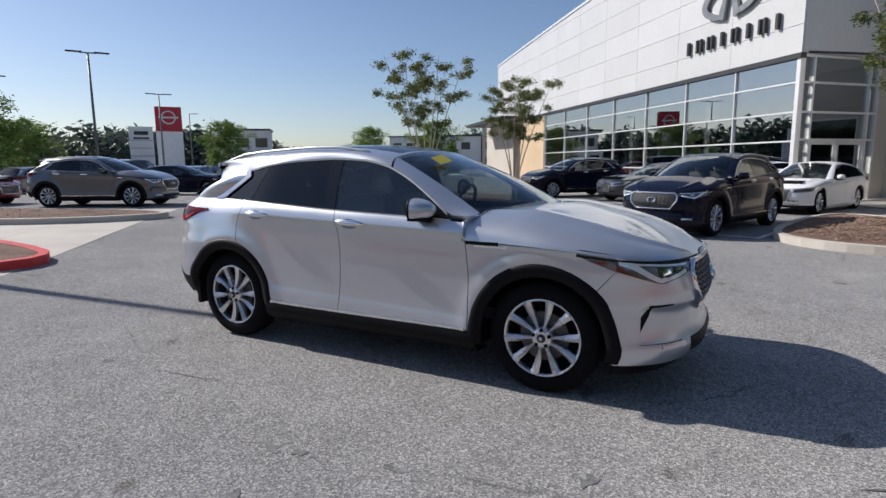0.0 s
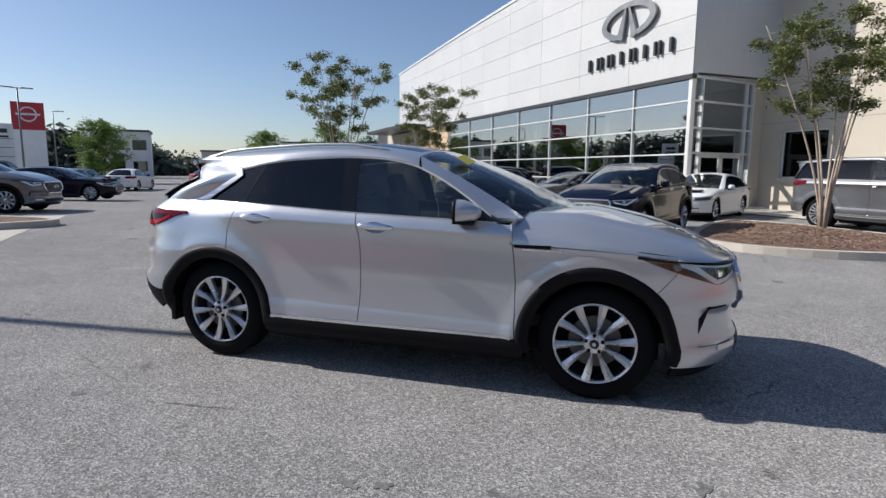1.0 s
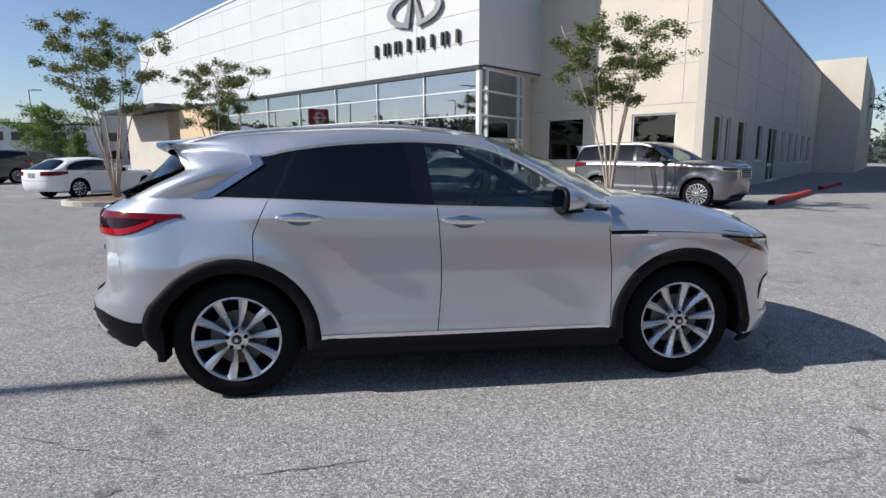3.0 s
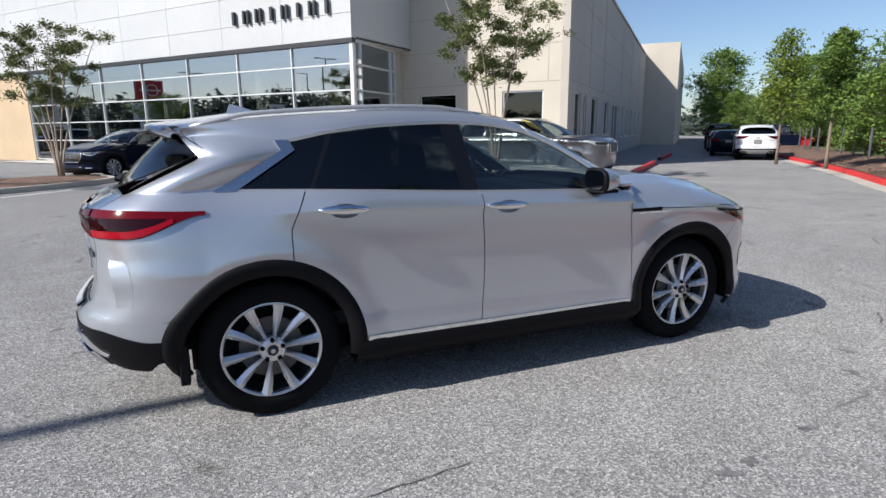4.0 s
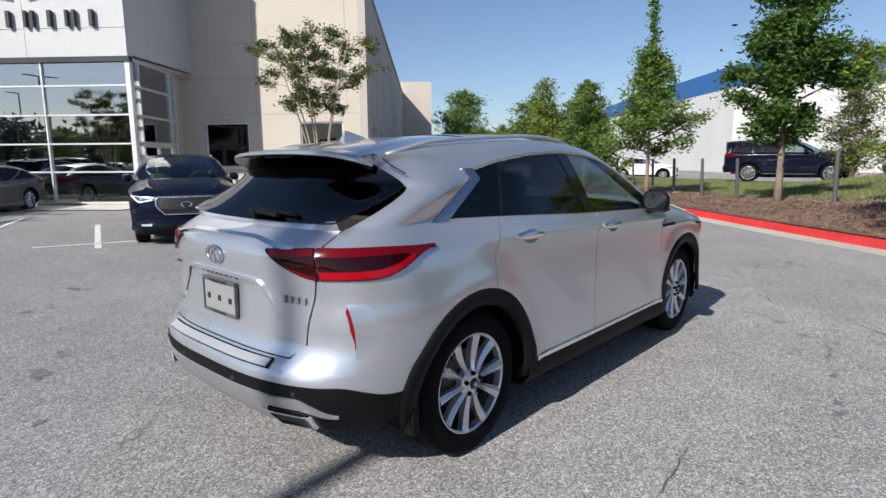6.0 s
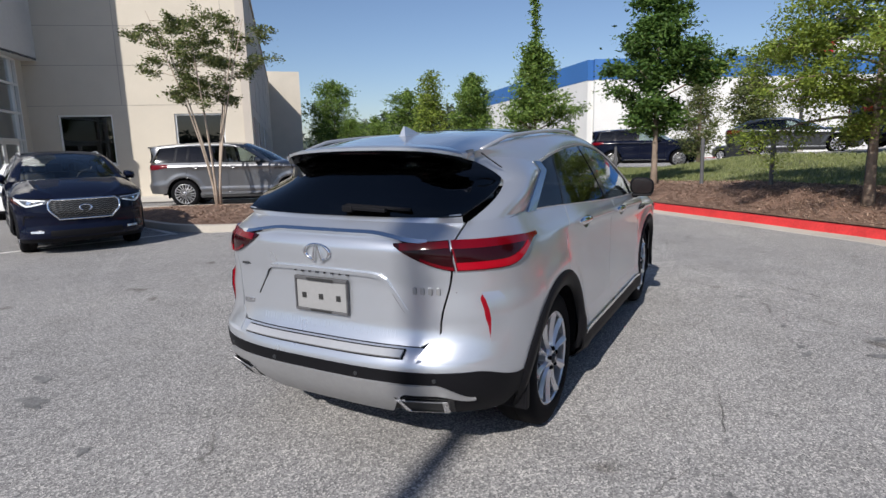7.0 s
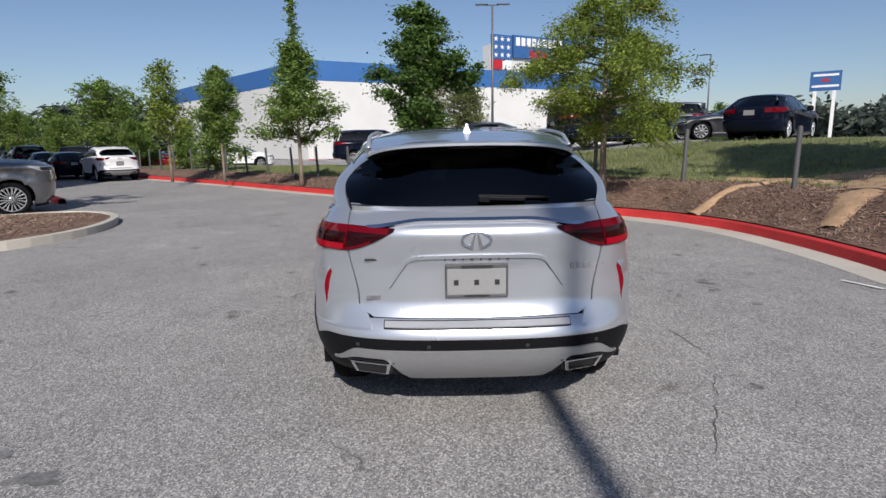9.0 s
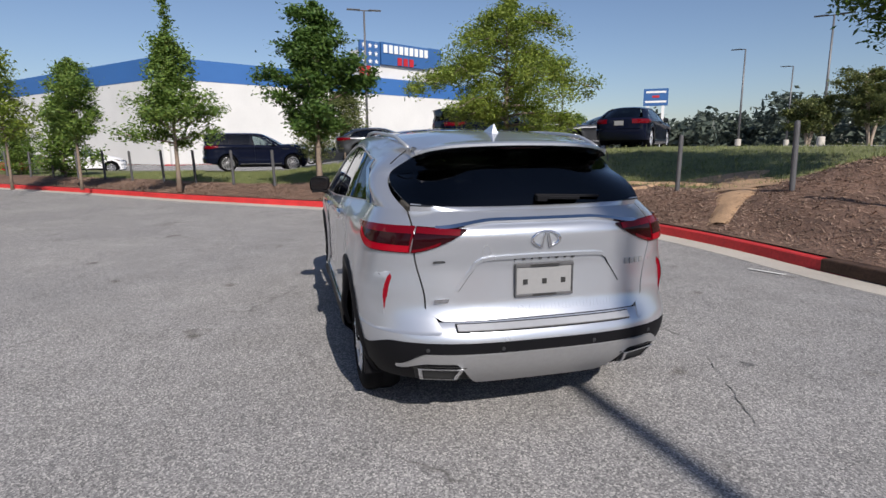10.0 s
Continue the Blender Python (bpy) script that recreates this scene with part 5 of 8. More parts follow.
def car_common(car, sh, k, pm, clad=True):
    """Wheels, linings, cabin, sills, mirrors, handles."""
    d = sh.d
    wheel_set(car, sh, d["spokes"])
    wb, R = d["wb"], d["R"]
    zf = d["sill"]
    boxes("underbody", [((wb / 2, 0, 0.30), (wb + 0.8, 1.15, 0.18)), ((wb / 2, 0, 0.31), (wb - 2 * d["arch"] - 0.06, 1.72, 0.2)), ((0, 0, 0.62), (1.0, 1.1, 0.6)), ((wb, 0, 0.62), (1.1, 1.1, 0.6)), ((-0.55, 0, 0.54), (0.30, 1.30, 0.36)), ((wb + 0.6, 0, 0.5), (0.25, 1.2, 0.4))], M_BLACKPLASTIC, car)
    # wheel linings and arch cladding
    for wx in (0.0, wb):
        vs, fs = [], []
        n = 24
        for i in range(n + 1):
            a = math.pi * (-0.08 + 1.16 * i / n)
            for y in (-sh.width(wx, 0.8) + 0.05, -0.5):
                vs.append((wx + (d["arch"] - 0.005) * math.cos(a), y, R + (d["arch"] - 0.005) * math.sin(a)))
        fs = [(2 * i, 2 * i + 1, 2 * i + 3, 2 * i + 2) for i in range(n)]
        for mir in (1, -1):
            mesh_ob("wheel_lining", [(x, y * mir, z) for x, y, z in vs], fs, M_BLACKPLASTIC, car)
        if clad:
            grid = []
            for r, off in ((d["arch"] - 0.055, -0.012), (d["arch"] - 0.045, 0.01), (d["arch"], 0.018), (d["clad"] - 0.012, 0.014), (d["clad"], 0.0)):
                row = []
                for i in range(37):
                    a = math.pi * (-0.06 + 1.12 * i / 36)
                    x, z = wx - r * math.cos(a), R + r * math.sin(a)
                    p = sh.at(x, max(z, 0.26))
                    row.append((p[0], p[1] - off, z))
                grid.append(row)
            for _, mir in k["pairs"]:
                shell("arch_cladding", grid, M_BLACKPLASTIC, car, mir, 0.015, "matt black wheel arch cladding")
    # sill
    xa, xb = d["arch"] - 0.02, wb - d["arch"] + 0.02
    grid = []
    for o, z in ((0.012, zf + 0.012), (0.022, zf - 0.03), (0.012, zf - 0.085), (-0.05, zf - 0.14), (-0.2, zf - 0.15)):
        grid.append([(xa + (xb - xa) * i / 20, -sh.width(xa + (xb - xa) * i / 20, max(z, zf)) - o, z) for i in range(21)])
    for _, mir in k["pairs"]:
        shell("sill", grid[::-1], M_BLACKPLASTIC if clad else pm, car, mir, 0.01, "black plastic sill" if clad else "")
    # cabin
    boxes("cabin_floor", [((1.1, 0, 0.46), (2.9, 1.5, 0.08)), ((-0.25, 0, 0.92), (0.8, 1.3, 0.05))], M_CABIN, car)
    zt = d["belt"](1.2)
    top = d["roofz"](0.8)
    for x, y in ((1.22, -0.36), (1.22, 0.36), (0.2, -0.38), (0.2, 0.38), (0.2, 0.0)):
        bm = bmesh.new()
        box_bm(bm, (0.22, 0, 0), (0.5, 0.5, 0.18), None, 0.05)
        box_bm(bm, (0, 0, 0.34), (0.16, 0.48, 0.62), pose(-0.05, 0, 0.0, 0, -14, 0), 0.06)
        box_bm(bm, (0, 0, 0.74), (0.1, 0.27, 0.17), pose(-0.06, 0, 0.0, 0, -14, 0), 0.04)
        box_bm(bm, (0, 0, 0.64), (0.02, 0.12, 0.14), pose(-0.06, 0, 0.0, 0, -14, 0), 0.004)
        ob = part("seat", bm, M_SEAT, car, "dark leather seat with headrest")
        ob.matrix_basis = pose(x, y, zt - 0.54)
    bm = bmesh.new()
    box_bm(bm, (2.05, 0, zt - 0.14), (0.5, 1.36, 0.16), None, 0.05)
    box_bm(bm, (1.85, 0, zt - 0.2), (0.2, 1.3, 0.24), None, 0.05)
    part("dashboard", bm, M_CABIN, car)
    v, f = [], []
    for i in range(24):
        a = 2 * math.pi * i / 24
        for j in range(6):
            b = 2 * math.pi * j / 6
            rr = 0.18 + 0.014 * math.cos(b)
            v.append((0.014 * math.sin(b), rr * math.cos(a), rr * math.sin(a)))
    for i in range(24):
        for j in range(6):
            f.append((i * 6 + j, i * 6 + (j + 1) % 6, ((i + 1) % 24) * 6 + (j + 1) % 6, ((i + 1) % 24) * 6 + j))
    ob = mesh_ob("steering_wheel", v, f, M_CABIN, car, smooth=True)
    ob.matrix_basis = pose(1.66, 0.36, zt - 0.02, 0, 20, 0)
    # mirrors
    for side in (-1, 1):
        bm = bmesh.new()
        bmesh.ops.create_uvsphere(bm, u_segments=20, v_segments=12, radius=1.0)
        pw = lambda v, e: math.copysign(abs(v) ** e, v)

        def hull(x, y, z, k=1.0):
            fx = max(x, 0)
            return Vector((0.155 * abs(x) ** 0.8 if x > 0 else -0.026 * abs(x) ** 0.5, k * 0.092 * pw(y, 0.66) * (1 - 0.2 * fx), k * 0.071 * pw(z, 0.66) * (1 - 0.25 * fx) - 0.010 * fx - 0.010 * side * y))
        for q in bm.verts:
            q.co = hull(*q.co)
        ob = part("door_mirror", bm, pm, car, "body coloured mirror housing", smooth=True)
        mx, my, mz = d["front"][2] - 0.225, d["plan"](2.0) + 0.050, d["belt"](2.0) + 0.072
        ob.matrix_basis = pose(mx, side * my, mz, 0, 0, -7 * side)
        bm = bmesh.new()
        bmesh.ops.create_uvsphere(bm, u_segments=28, v_segments=16, radius=1.0)
        for q in bm.verts:
            p = hull(*q.co, 1.012)
            q.co = Vector((min(p.x * 1.2, 0.002), p.y, p.z))
        part("mirror_bezel", bm, M_BLACKPLASTIC, ob, "black mirror surround", smooth=True)
        v, f = [(-0.0325, 0, 0)], []
        for a in range(28):
            w = 2 * math.pi * a / 28
            v.append((-0.0325, 0.077 * pw(math.cos(w), 0.6), 0.057 * pw(math.sin(w), 0.6)))
            f.append((0, 1 + (a + 1) % 28, 1 + a))
        v += [(x + 0.008, y, z) for x, y, z in v[1:]]
        f += [(1 + a, 1 + (a + 1) % 28, 29 + (a + 1) % 28, 29 + a) for a in range(28)]
        mesh_ob("mirror_glass", v, f, M_DARKMIRROR, ob, "silvered mirror glass")
        boxes("mirror_base", [((0.04, 0.0, -0.070), (0.13, 0.15, 0.020)), ((0.055, -side * 0.09, -0.080), (0.09, 0.12, 0.030))], M_BLACKPLASTIC, ob, "black mirror foot", bevel=0.009)
    # handles
    for x in (d["doors"][0] + 0.27, d["doors"][1] + 0.16):
        z = d["crease"](x) + 0.002
        for side in (-1, 1):
            bm = bmesh.new()
            bmesh.ops.create_uvsphere(bm, u_segments=16, v_segments=8, radius=1.0)
            for q in bm.verts:
                q.co = Vector((0.138 * q.co.x, 0.022 * q.co.y, 0.026 * q.co.z))
            ob = part("door_handle", bm, M_CHROME if clad else pm, car, "chrome door handle", smooth=True)
            ob.matrix_basis = pose(x, side * (sh.width(x, z) + 0.010), z, 0, 1.5, 0)
            v, f = lathe([(0.0, 0.0), (0.6, 0.004), (1.0, 0.01)], 20, "y")
            ob2 = mesh_ob("handle_cup", [(a * 0.080, side * (b - 0.008), c * 0.038 - 0.006) for a, b, c in v], f, M_GUNMETAL, ob)


def crossover(name, label, pm, group="", roof_mat=None, fine=1.0):
    """Mid-size crossover with black cladding and chrome trim."""
    sh = Shape(tuck=1.0)
    car, k = build_car(sh, pm, name, label, fine, group)
    d = sh.d
    car_common(car, sh, k, pm)
    pairs = k["pairs"]
    # chrome strip along the sill
    xs = [0.50 + 1.78 * i / 24 for i in range(25)]
    grid = [[(x, -sh.width(x, d["sill"] + 0.02) - 0.012, d["sill"] + z) for x in xs] for z in (0.008, 0.030)]
    for _, mir in pairs:
        shell("sill_trim", grid, M_CHROME, car, mir, 0.008, "bright strip above the sill")
    # fender vent
    for _, mir in pairs:
        shell("fender_vent", [[sh.at(s, z, 0.004) for s in (2.285, 2.36, 2.44, 2.52)] for z in (0.962, 0.985)], M_BLACKPLASTIC, car, mir, 0.01, "black vent blade")
        shell("vent_trim", [[sh.at(s, z, 0.006) for s in (2.34, 2.42, 2.52, 2.58)] for z in (0.948, 0.960)], M_CHROME, car, mir, 0.008)
    # tail lamps: outer and inner pieces
    y_in = 0.415
    zt = lambda s: 1.128 - 0.012 * sstep(-0.6, -0.265, s)
    s_c = sh.s_of_y(0.665, 1.07)
    def lens(nm, sa, sb, zlo, zhi, material, off, n=14, r=4, text="", parent=None):
        grid = [[sh.at(sa + (sb - sa) * i / n, zlo(sa + (sb - sa) * i / n) + (zhi(sa + (sb - sa) * i / n) - zlo(sa + (sb - sa) * i / n)) * j / r, off) for i in range(n + 1)] for j in range(r + 1)]
        return [shell(nm, grid, material, parent or car, mir, 0.02, text) for _, mir in pairs]
    zl = lambda s: 1.0 + 0.10 * sstep(-0.62, -0.27, s) ** 1.2
    lens("tail_lamp", s_c + 0.004, -0.262, zl, zt, M_TAILRED, 0.010, text="red tail lamp")
    lens("lamp_window", s_c + 0.012, -0.43, lambda s: zl(s) + 0.040, lambda s: zt(s) - 0.034 + 0.002 * sstep(-0.6, -0.43, s), M_TAILDARK, 0.013, r=2, text="smoked middle of the lamp")
    lens("lamp_band", s_c + 0.010, -0.40, lambda s: zl(s) + 0.006, lambda s: zl(s) + 0.038 - 0.012 * sstep(-0.55, -0.40, s), M_TAILBRIGHT, 0.015, r=2, text="bright red lower light band")
    s_i = sh.s_of_y(y_in, 1.10)
    zl2 = lambda s: 1.0 + 0.105 * min(max((s_c - s) / (s_c - s_i), 0), 1) ** 1.6
    zt2 = lambda s: 1.128 - 0.012 * min(max((s_c - s) / (s_c - s_i), 0), 1)
    lens("tail_lamp_inner", s_i, s_c - 0.004, zl2, zt2, M_TAILDARK, 0.010, text="dark red tailgate lamp")
    lens("lamp_band", s_i + 0.03, s_c - 0.008, lambda s: zt2(s) - 0.030, lambda s: zt2(s) - 0.004, M_TAILRED, 0.013, r=2)
    lens("lamp_band", s_i + 0.12, s_c - 0.008, lambda s: zl2(s) + 0.004, lambda s: zl2(s) + 0.018, M_TAILRED, 0.013, r=2)
    # chrome brow across the tailgate
    grid = [[], []]
    for i in range(41):
        y = -0.56 + 1.12 * i / 40
        z = 1.148 - 0.028 * sstep(0.25, 0.56, abs(y))
        for r, dz in ((0, -0.006), (1, 0.007)):
            p = sh.at(sh.s_of_y(abs(y), z + dz), z + dz, 0.014)
            grid[r].append((p[0], y, p[2]))
    shell("tailgate_brow", grid, M_CHROME, car, True, 0.012, "chrome strip across the tailgate", flip=True)
    # emblem, plate recess, plate
    def on_gate(y, z, off=0.0):
        p = sh.at(sh.s_of_y(abs(y), z), z, off)
        return (p[0], y, p[2])
    n = 28
    vs, fs = [], []
    for i in range(n + 1):
        w = radians(-62 + 304 * i / n)
        for r, o in ((1.0, 0.004), (0.97, 0.014), (0.84, 0.014), (0.80, 0.004)):
            vs.append(on_gate(0.082 * r * math.cos(w), 1.058 + 0.041 * r * math.sin(w), o))
    for i in range(n):
        for j in range(3):
            fs.append((4 * i + j, 4 * i + 4 + j, 4 * i + 5 + j, 4 * i + 1 + j))
    em = mesh_ob("rear_emblem", vs, fs, M_CHROME, car, "chrome oval emblem", smooth=True)
    for s in (-1, 1):
        mesh_ob("emblem_stroke", [on_gate(s * y, z, o) for o in (0.004, 0.015) for y, z in ((0.004, 1.088), (0.012, 1.088), (0.036, 1.016), (0.018, 1.016))], [(4, 5, 6, 7), (0, 1, 5, 4), (1, 2, 6, 5), (2, 3, 7, 6), (3, 0, 4, 7)], M_CHROME, em)
    # raised frame of the plate recess
    line = [(-0.465, 0.815), (-0.39, 0.92), (-0.335, 0.972), (-0.15, 0.982), (0.15, 0.982), (0.335, 0.972), (0.39, 0.92), (0.465, 0.815)]
    pts = smooth_path(line, 0.04)
    for nm, w0, w1, o, mt in (("plate_brow", 0.0, 0.018, 0.012, pm), ("plate_brow_edge", 0.018, 0.022, 0.004, M_DARKMETAL)):
        grid = [[], []]
        for p, w in zip(pts, path_normals(pts)):
            for r, q in ((0, w0), (1, w1)):
                grid[r].append(on_gate(p.x + w.x * q, p.y + w.y * q, o if abs(p.x) < 0.4 else o * 0.5))
        shell(nm, grid, mt, car, True, 0.012)
    boxes("number_plate", [((-0.862, 0, 0.845), (0.012, 0.305, 0.152))], M_PLATE, car, "blank paper plate in a chrome frame", bevel=0.003)
    boxes("plate_frame", [((-0.866, 0, 0.924), (0.018, 0.322, 0.018)), ((-0.866, 0, 0.767), (0.018, 0.322, 0.014)), ((-0.866, 0.157, 0.845), (0.018, 0.008, 0.16)), ((-0.866, -0.157, 0.845), (0.018, 0.008, 0.16))], M_POST, car, bevel=0.003)
    boxes("plate_bar", [((-0.8765, 0.0, 0.922), (0.004, 0.16, 0.012))], M_INK, car)
    boxes("plate_bar", [((-0.8765, 0.0, 0.768), (0.004, 0.13, 0.010))], M_INK, car)
    for y in (-0.105, 0.0, 0.105):
        boxes("plate_mark", [((-0.8705, y, 0.838), (0.004, 0.024, 0.026))], M_INK, car)
    # rows of bars where lettering stands
    for i in range(8):
        p = on_gate(-0.16 + 0.32 * i / 7, 0.964, 0.005)
        boxes("letter_bar", [(p, (0.008, 0.008 if i % 2 else 0.016, 0.020))], M_DARKMETAL, car)
    for i in range(4):
        p = on_gate(-0.50 - 0.035 * i, 0.905, 0.006)
        boxes("badge_bar", [(p, (0.006, 0.018, 0.030))], M_SKID, car)
    boxes("dealer_badge", [(on_gate(0.535, 0.955, 0.003), (0.004, 0.080, 0.011))], M_DARKMETAL, car)
    boxes("drive_badge", [(on_gate(0.53, 0.755, 0.004), (0.006, 0.085, 0.022))], M_CHROME, car)
    # bumper step plate with ribs above it
    grid = [[], []]
    for i in range(25):
        y = -0.475 + 0.95 * i / 24
        for r, (z, o) in enumerate(((0.618, 0.016), (0.640, 0.012))):
            p = sh.at(sh.s_of_y(abs(y), z), z, o)
            grid[r].append((p[0], y, p[2]))
    shell("step_plate", grid, M_SILVERTRIM, car, True, 0.01, "brushed metal plate on the bumper", flip=True)
    grid = [[(p[0], p[1], p[2]) for p in r] for r in k["tgrid"](-0.480, 0.480, 0.613, 0.645, 1, 0.008, 25)]
    shell("step_plate_rim", grid, M_BLACKPLASTIC, car, True, 0.006, flip=True)
    for i in range(40):
        y = -0.40 + 0.80 * i / 39
        shell("step_rib", k["tgrid"](y - 0.006, y + 0.006, 0.686, 0.716, 3, 0.0015, 1), pm, car, True, 0.002, flip=True, smooth=False)
    # reflectors, exhausts
    s_rf = sh.s_of_y(0.80, 0.8)

    red, fin = [], []
    for j in range(17):
        t = j / 16
        z = 0.675 + 0.225 * t
        c = s_rf + 0.020 - 0.040 * t
        w = 0.021 * (0.1 + 0.9 * min(1, 2.2 * t)) * (1 - 0.94 * sstep(0.86, 1.0, t))
        p0, p1 = Vector(sh.at(c - w, z, 0.003)), Vector(sh.at(c + w, z))
        edge = Vector((p0.x + 0.25 * (p1.x - p0.x), p1.y, z))
        red.append([p + Vector((0.006, 0, 0)) for p in (p0, (p0 + edge) / 2, edge)])
        fin.append([edge, edge.lerp(Vector(sh.at(c + w + 0.04, z)), 0.5) + Vector((-0.002, 0, 0)), sh.at(c + w + 0.085, z, 0.0005)])
    for _, mir in pairs:
        shell("rear_reflector", red, M_REFLECTOR, car, mir, 0.004, "slim upright red reflector")
        shell("reflector_fin", fin, pm, car, mir, 0.002)
    def tip_x(y, z):
        return sh.at(sh.s_of_y(abs(y), z), z)[0]
    for side in (-1, 1):
        rim = [(tip_x(0.56 + 1.16 * a, 0.384 + 1.22 * q) - 0.018, side * (0.56 + 1.16 * a), 0.382 + 1.22 * q) for a, q in ((-0.112, 0.037), (0.108, 0.037), (0.088, -0.033), (-0.092, -0.033))]
        mesh_ob("exhaust_surround", rim + [(x + 0.03, y, z) for x, y, z in rim], [(0, 1, 2, 3), (0, 4, 5, 1), (1, 5, 6, 2), (2, 6, 7, 3), (3, 7, 4, 0)], M_INK, car, "black recess round the exhaust")
        rings = []
        for dx, sc in ((0.02, 1.0), (-0.036, 1.0), (-0.040, 0.96), (-0.040, 0.84), (-0.034, 0.80), (0.02, 0.78)):
            rings.append([(tip_x(0.56 + sc * a, 0.384 + sc * q) + dx, side * (0.56 + sc * a), 0.384 + sc * q) for a, q in ((-0.112, 0.042), (0.108, 0.042), (0.088, -0.040), (-0.092, -0.040))])
        v = [p for r in rings for p in r]
        f = [(4 * r + i, 4 * r + (i + 1) % 4, 4 * r + 4 + (i + 1) % 4, 4 * r + 4 + i) for r in range(4) for i in range(4)]
        ob = mesh_ob("exhaust_tip", v, [q[::-1] for q in f] if side > 0 else f, M_CHROME, car, "chrome exhaust finisher")
        v = rings[4] + rings[5]
        f = [(i, (i + 1) % 4, 4 + (i + 1) % 4, 4 + i) for i in range(4)] + [(4, 5, 6, 7)]
        mesh_ob("exhaust_bore", [(x - 0.045 if k > 3 else x, y, z) for k, (x, y, z) in enumerate(v)], f, M_INK, ob)
    for y in (-0.62, -0.25, 0.25, 0.62):
        p = sh.at(sh.s_of_y(abs(y), 0.525), 0.525, 0.006)
        v, f = lathe([(0, -0.004), (0.009, -0.003), (0.011, 0.003)], 12, "x", (p[0], y, p[2]))
        mesh_ob("parking_sensor", v, f, M_DARKMETAL, car)
    # spoiler
    grid = []
    for j in range(8):
        row = []
        for i in range(-14, 15):
            v = i / 14
            a = abs(v)
            y = v * (0.578 + 0.02 * min(j, 3) / 3 - 0.03 * (j > 4))
            xr_ = -0.42 + 0.07 * a ** 2
            xt = -0.538 + 0.03 * a ** 2 + 0.115 * a ** 7
            zr_, zt_ = 1.556 - 0.05 * a ** 2.6, 1.541 - 0.028 * a ** 2.4 - 0.035 * a ** 8
            f = (0.0, 0.4, 0.8, 1.0, 1.0, 0.9, 0.5, 0.1)[j]
            row.append((xr_ + (xt - xr_) * f, y, zr_ + (zt_ - zr_) * f + (0.004 if j < 3 else 0.0) - (0.0, 0.0, 0.0, 0.002, 0.016, 0.026, 0.045, 0.055)[j]))
        grid.append(row)
    shell("roof_spoiler", grid[:5], pm, car, True, 0.006, smooth=False)
    # lower rows in gloss black: the shade beneath the spoiler is painted on
    shell("spoiler_underside", grid[4:], M_GLOSSBLACK, car, True, 0.006, "black underside of the spoiler", smooth=False)
    for side in (-1, 1):
        v, f = tube([(-0.345, side * 0.612, 1.502), (-0.335, side * 0.642, 1.478), (-0.305, side * 0.668, 1.452), (-0.27, side * 0.688, 1.428)], [0.0035] * 4, 5)
        mesh_ob("spoiler_joint", v, f, M_INK, car)
    boxes("brake_lamp", [((-0.510, 0, 1.514), (0.012, 0.26, 0.012))], M_TAILDARK, car, "slim red high brake lamp", bevel=0.003)
    # wiper, antenna, roof rails, sunroof
    boxes("rear_wiper", [((-0.672, -0.17, 1.262), (0.018, 0.38, 0.016)), ((-0.690, -0.13, 1.253), (0.03, 0.20, 0.020)), ((-0.690, -0.01, 1.248), (0.04, 0.06, 0.032))], M_BLACKPLASTIC, car, bevel=0.006, m=pose(0, 0, 0, 2.0, 0, 0) )
    vs = [(0.12, 0.03, 1.60), (0.12, -0.03, 1.60), (-0.10, 0.022, 1.598), (-0.10, -0.022, 1.598), (-0.075, 0.003, 1.658), (-0.075, -0.003, 1.658), (-0.04, 0.006, 1.652), (-0.04, -0.006, 1.652)]
    mesh_ob("antenna", vs, [(0, 1, 7, 6), (2, 4, 5, 3), (4, 6, 7, 5), (0, 6, 4, 2), (1, 3, 5, 7)], pm, car, "shark fin antenna")
    for side in (-1, 1):
        pts = []
        for i in range(25):
            x = -0.30 + 1.62 * i / 24
            lift = 0.026 * min(1, 6 * min(i, 24 - i) / 24)
            pts.append((x, side * (d["roofy"](x) - 0.005), d["roofz"](x) - 0.05 + lift - 0.004))
        v, f = tube(pts, [0.011] * 25, 8)
        mesh_ob("roof_rail", v, f, M_SILVERTRIM, car, "satin roof rail", smooth=True)
    grid = []
    for i in range(13):
        x = 0.42 + 1.10 * i / 12
        grid.append([(x + 0.05 * (1 - (j / 6) ** 2) * sstep(1.2, 1.6, x), j / 6 * 0.50, d["roofz"](x) - 0.05 * abs(j / 6 * 0.50 / d["roofy"](x)) ** 2.6 + 0.003) for j in range(-6, 7)])
    shell("glass_roof", [list(r) for r in zip(*grid)], M_BLACKPAINT, car, thick=0.003, label="dark panoramic roof glass")
    # head lamps
    zh1 = lambda s: d["top"](s) - 0.014
    s0, s1 = 3.05, sh.s_of_y(0.47, 0.88, True)
    s_m = s0 + 0.60 * (s1 - s0)
    zh0 = lambda s: zh1(s) - (0.006 + 0.122 * min(1.0, max(0.0, (s - s0) / (s_m - s0))) ** 0.85 if s < s_m else 0.128 - 0.075 * (s - s_m) / (s1 - s_m))
    at = lambda f: s0 + (s1 - s0) * f
    lens("head_lamp", s0, s1, zh0, zh1, M_LAMPSHELL, 0.002, n=24, text="clear slanted head lamp")
    lens("lamp_brow", s0 - 0.02, s1 + 0.01, lambda s: zh1(s) - 0.008, lambda s: zh1(s) + 0.004, M_BLACKPLASTIC, 0.013, n=24, r=2)
    lens("side_marker", at(0.10), at(0.44), lambda s: zh0(s) + 0.004, lambda s: zh0(s) + 0.006 + 0.040 * sstep(at(0.08), at(0.24), s) * (1 - sstep(at(0.26), at(0.44), s)), M_AMBER, 0.005, n=12, r=2)
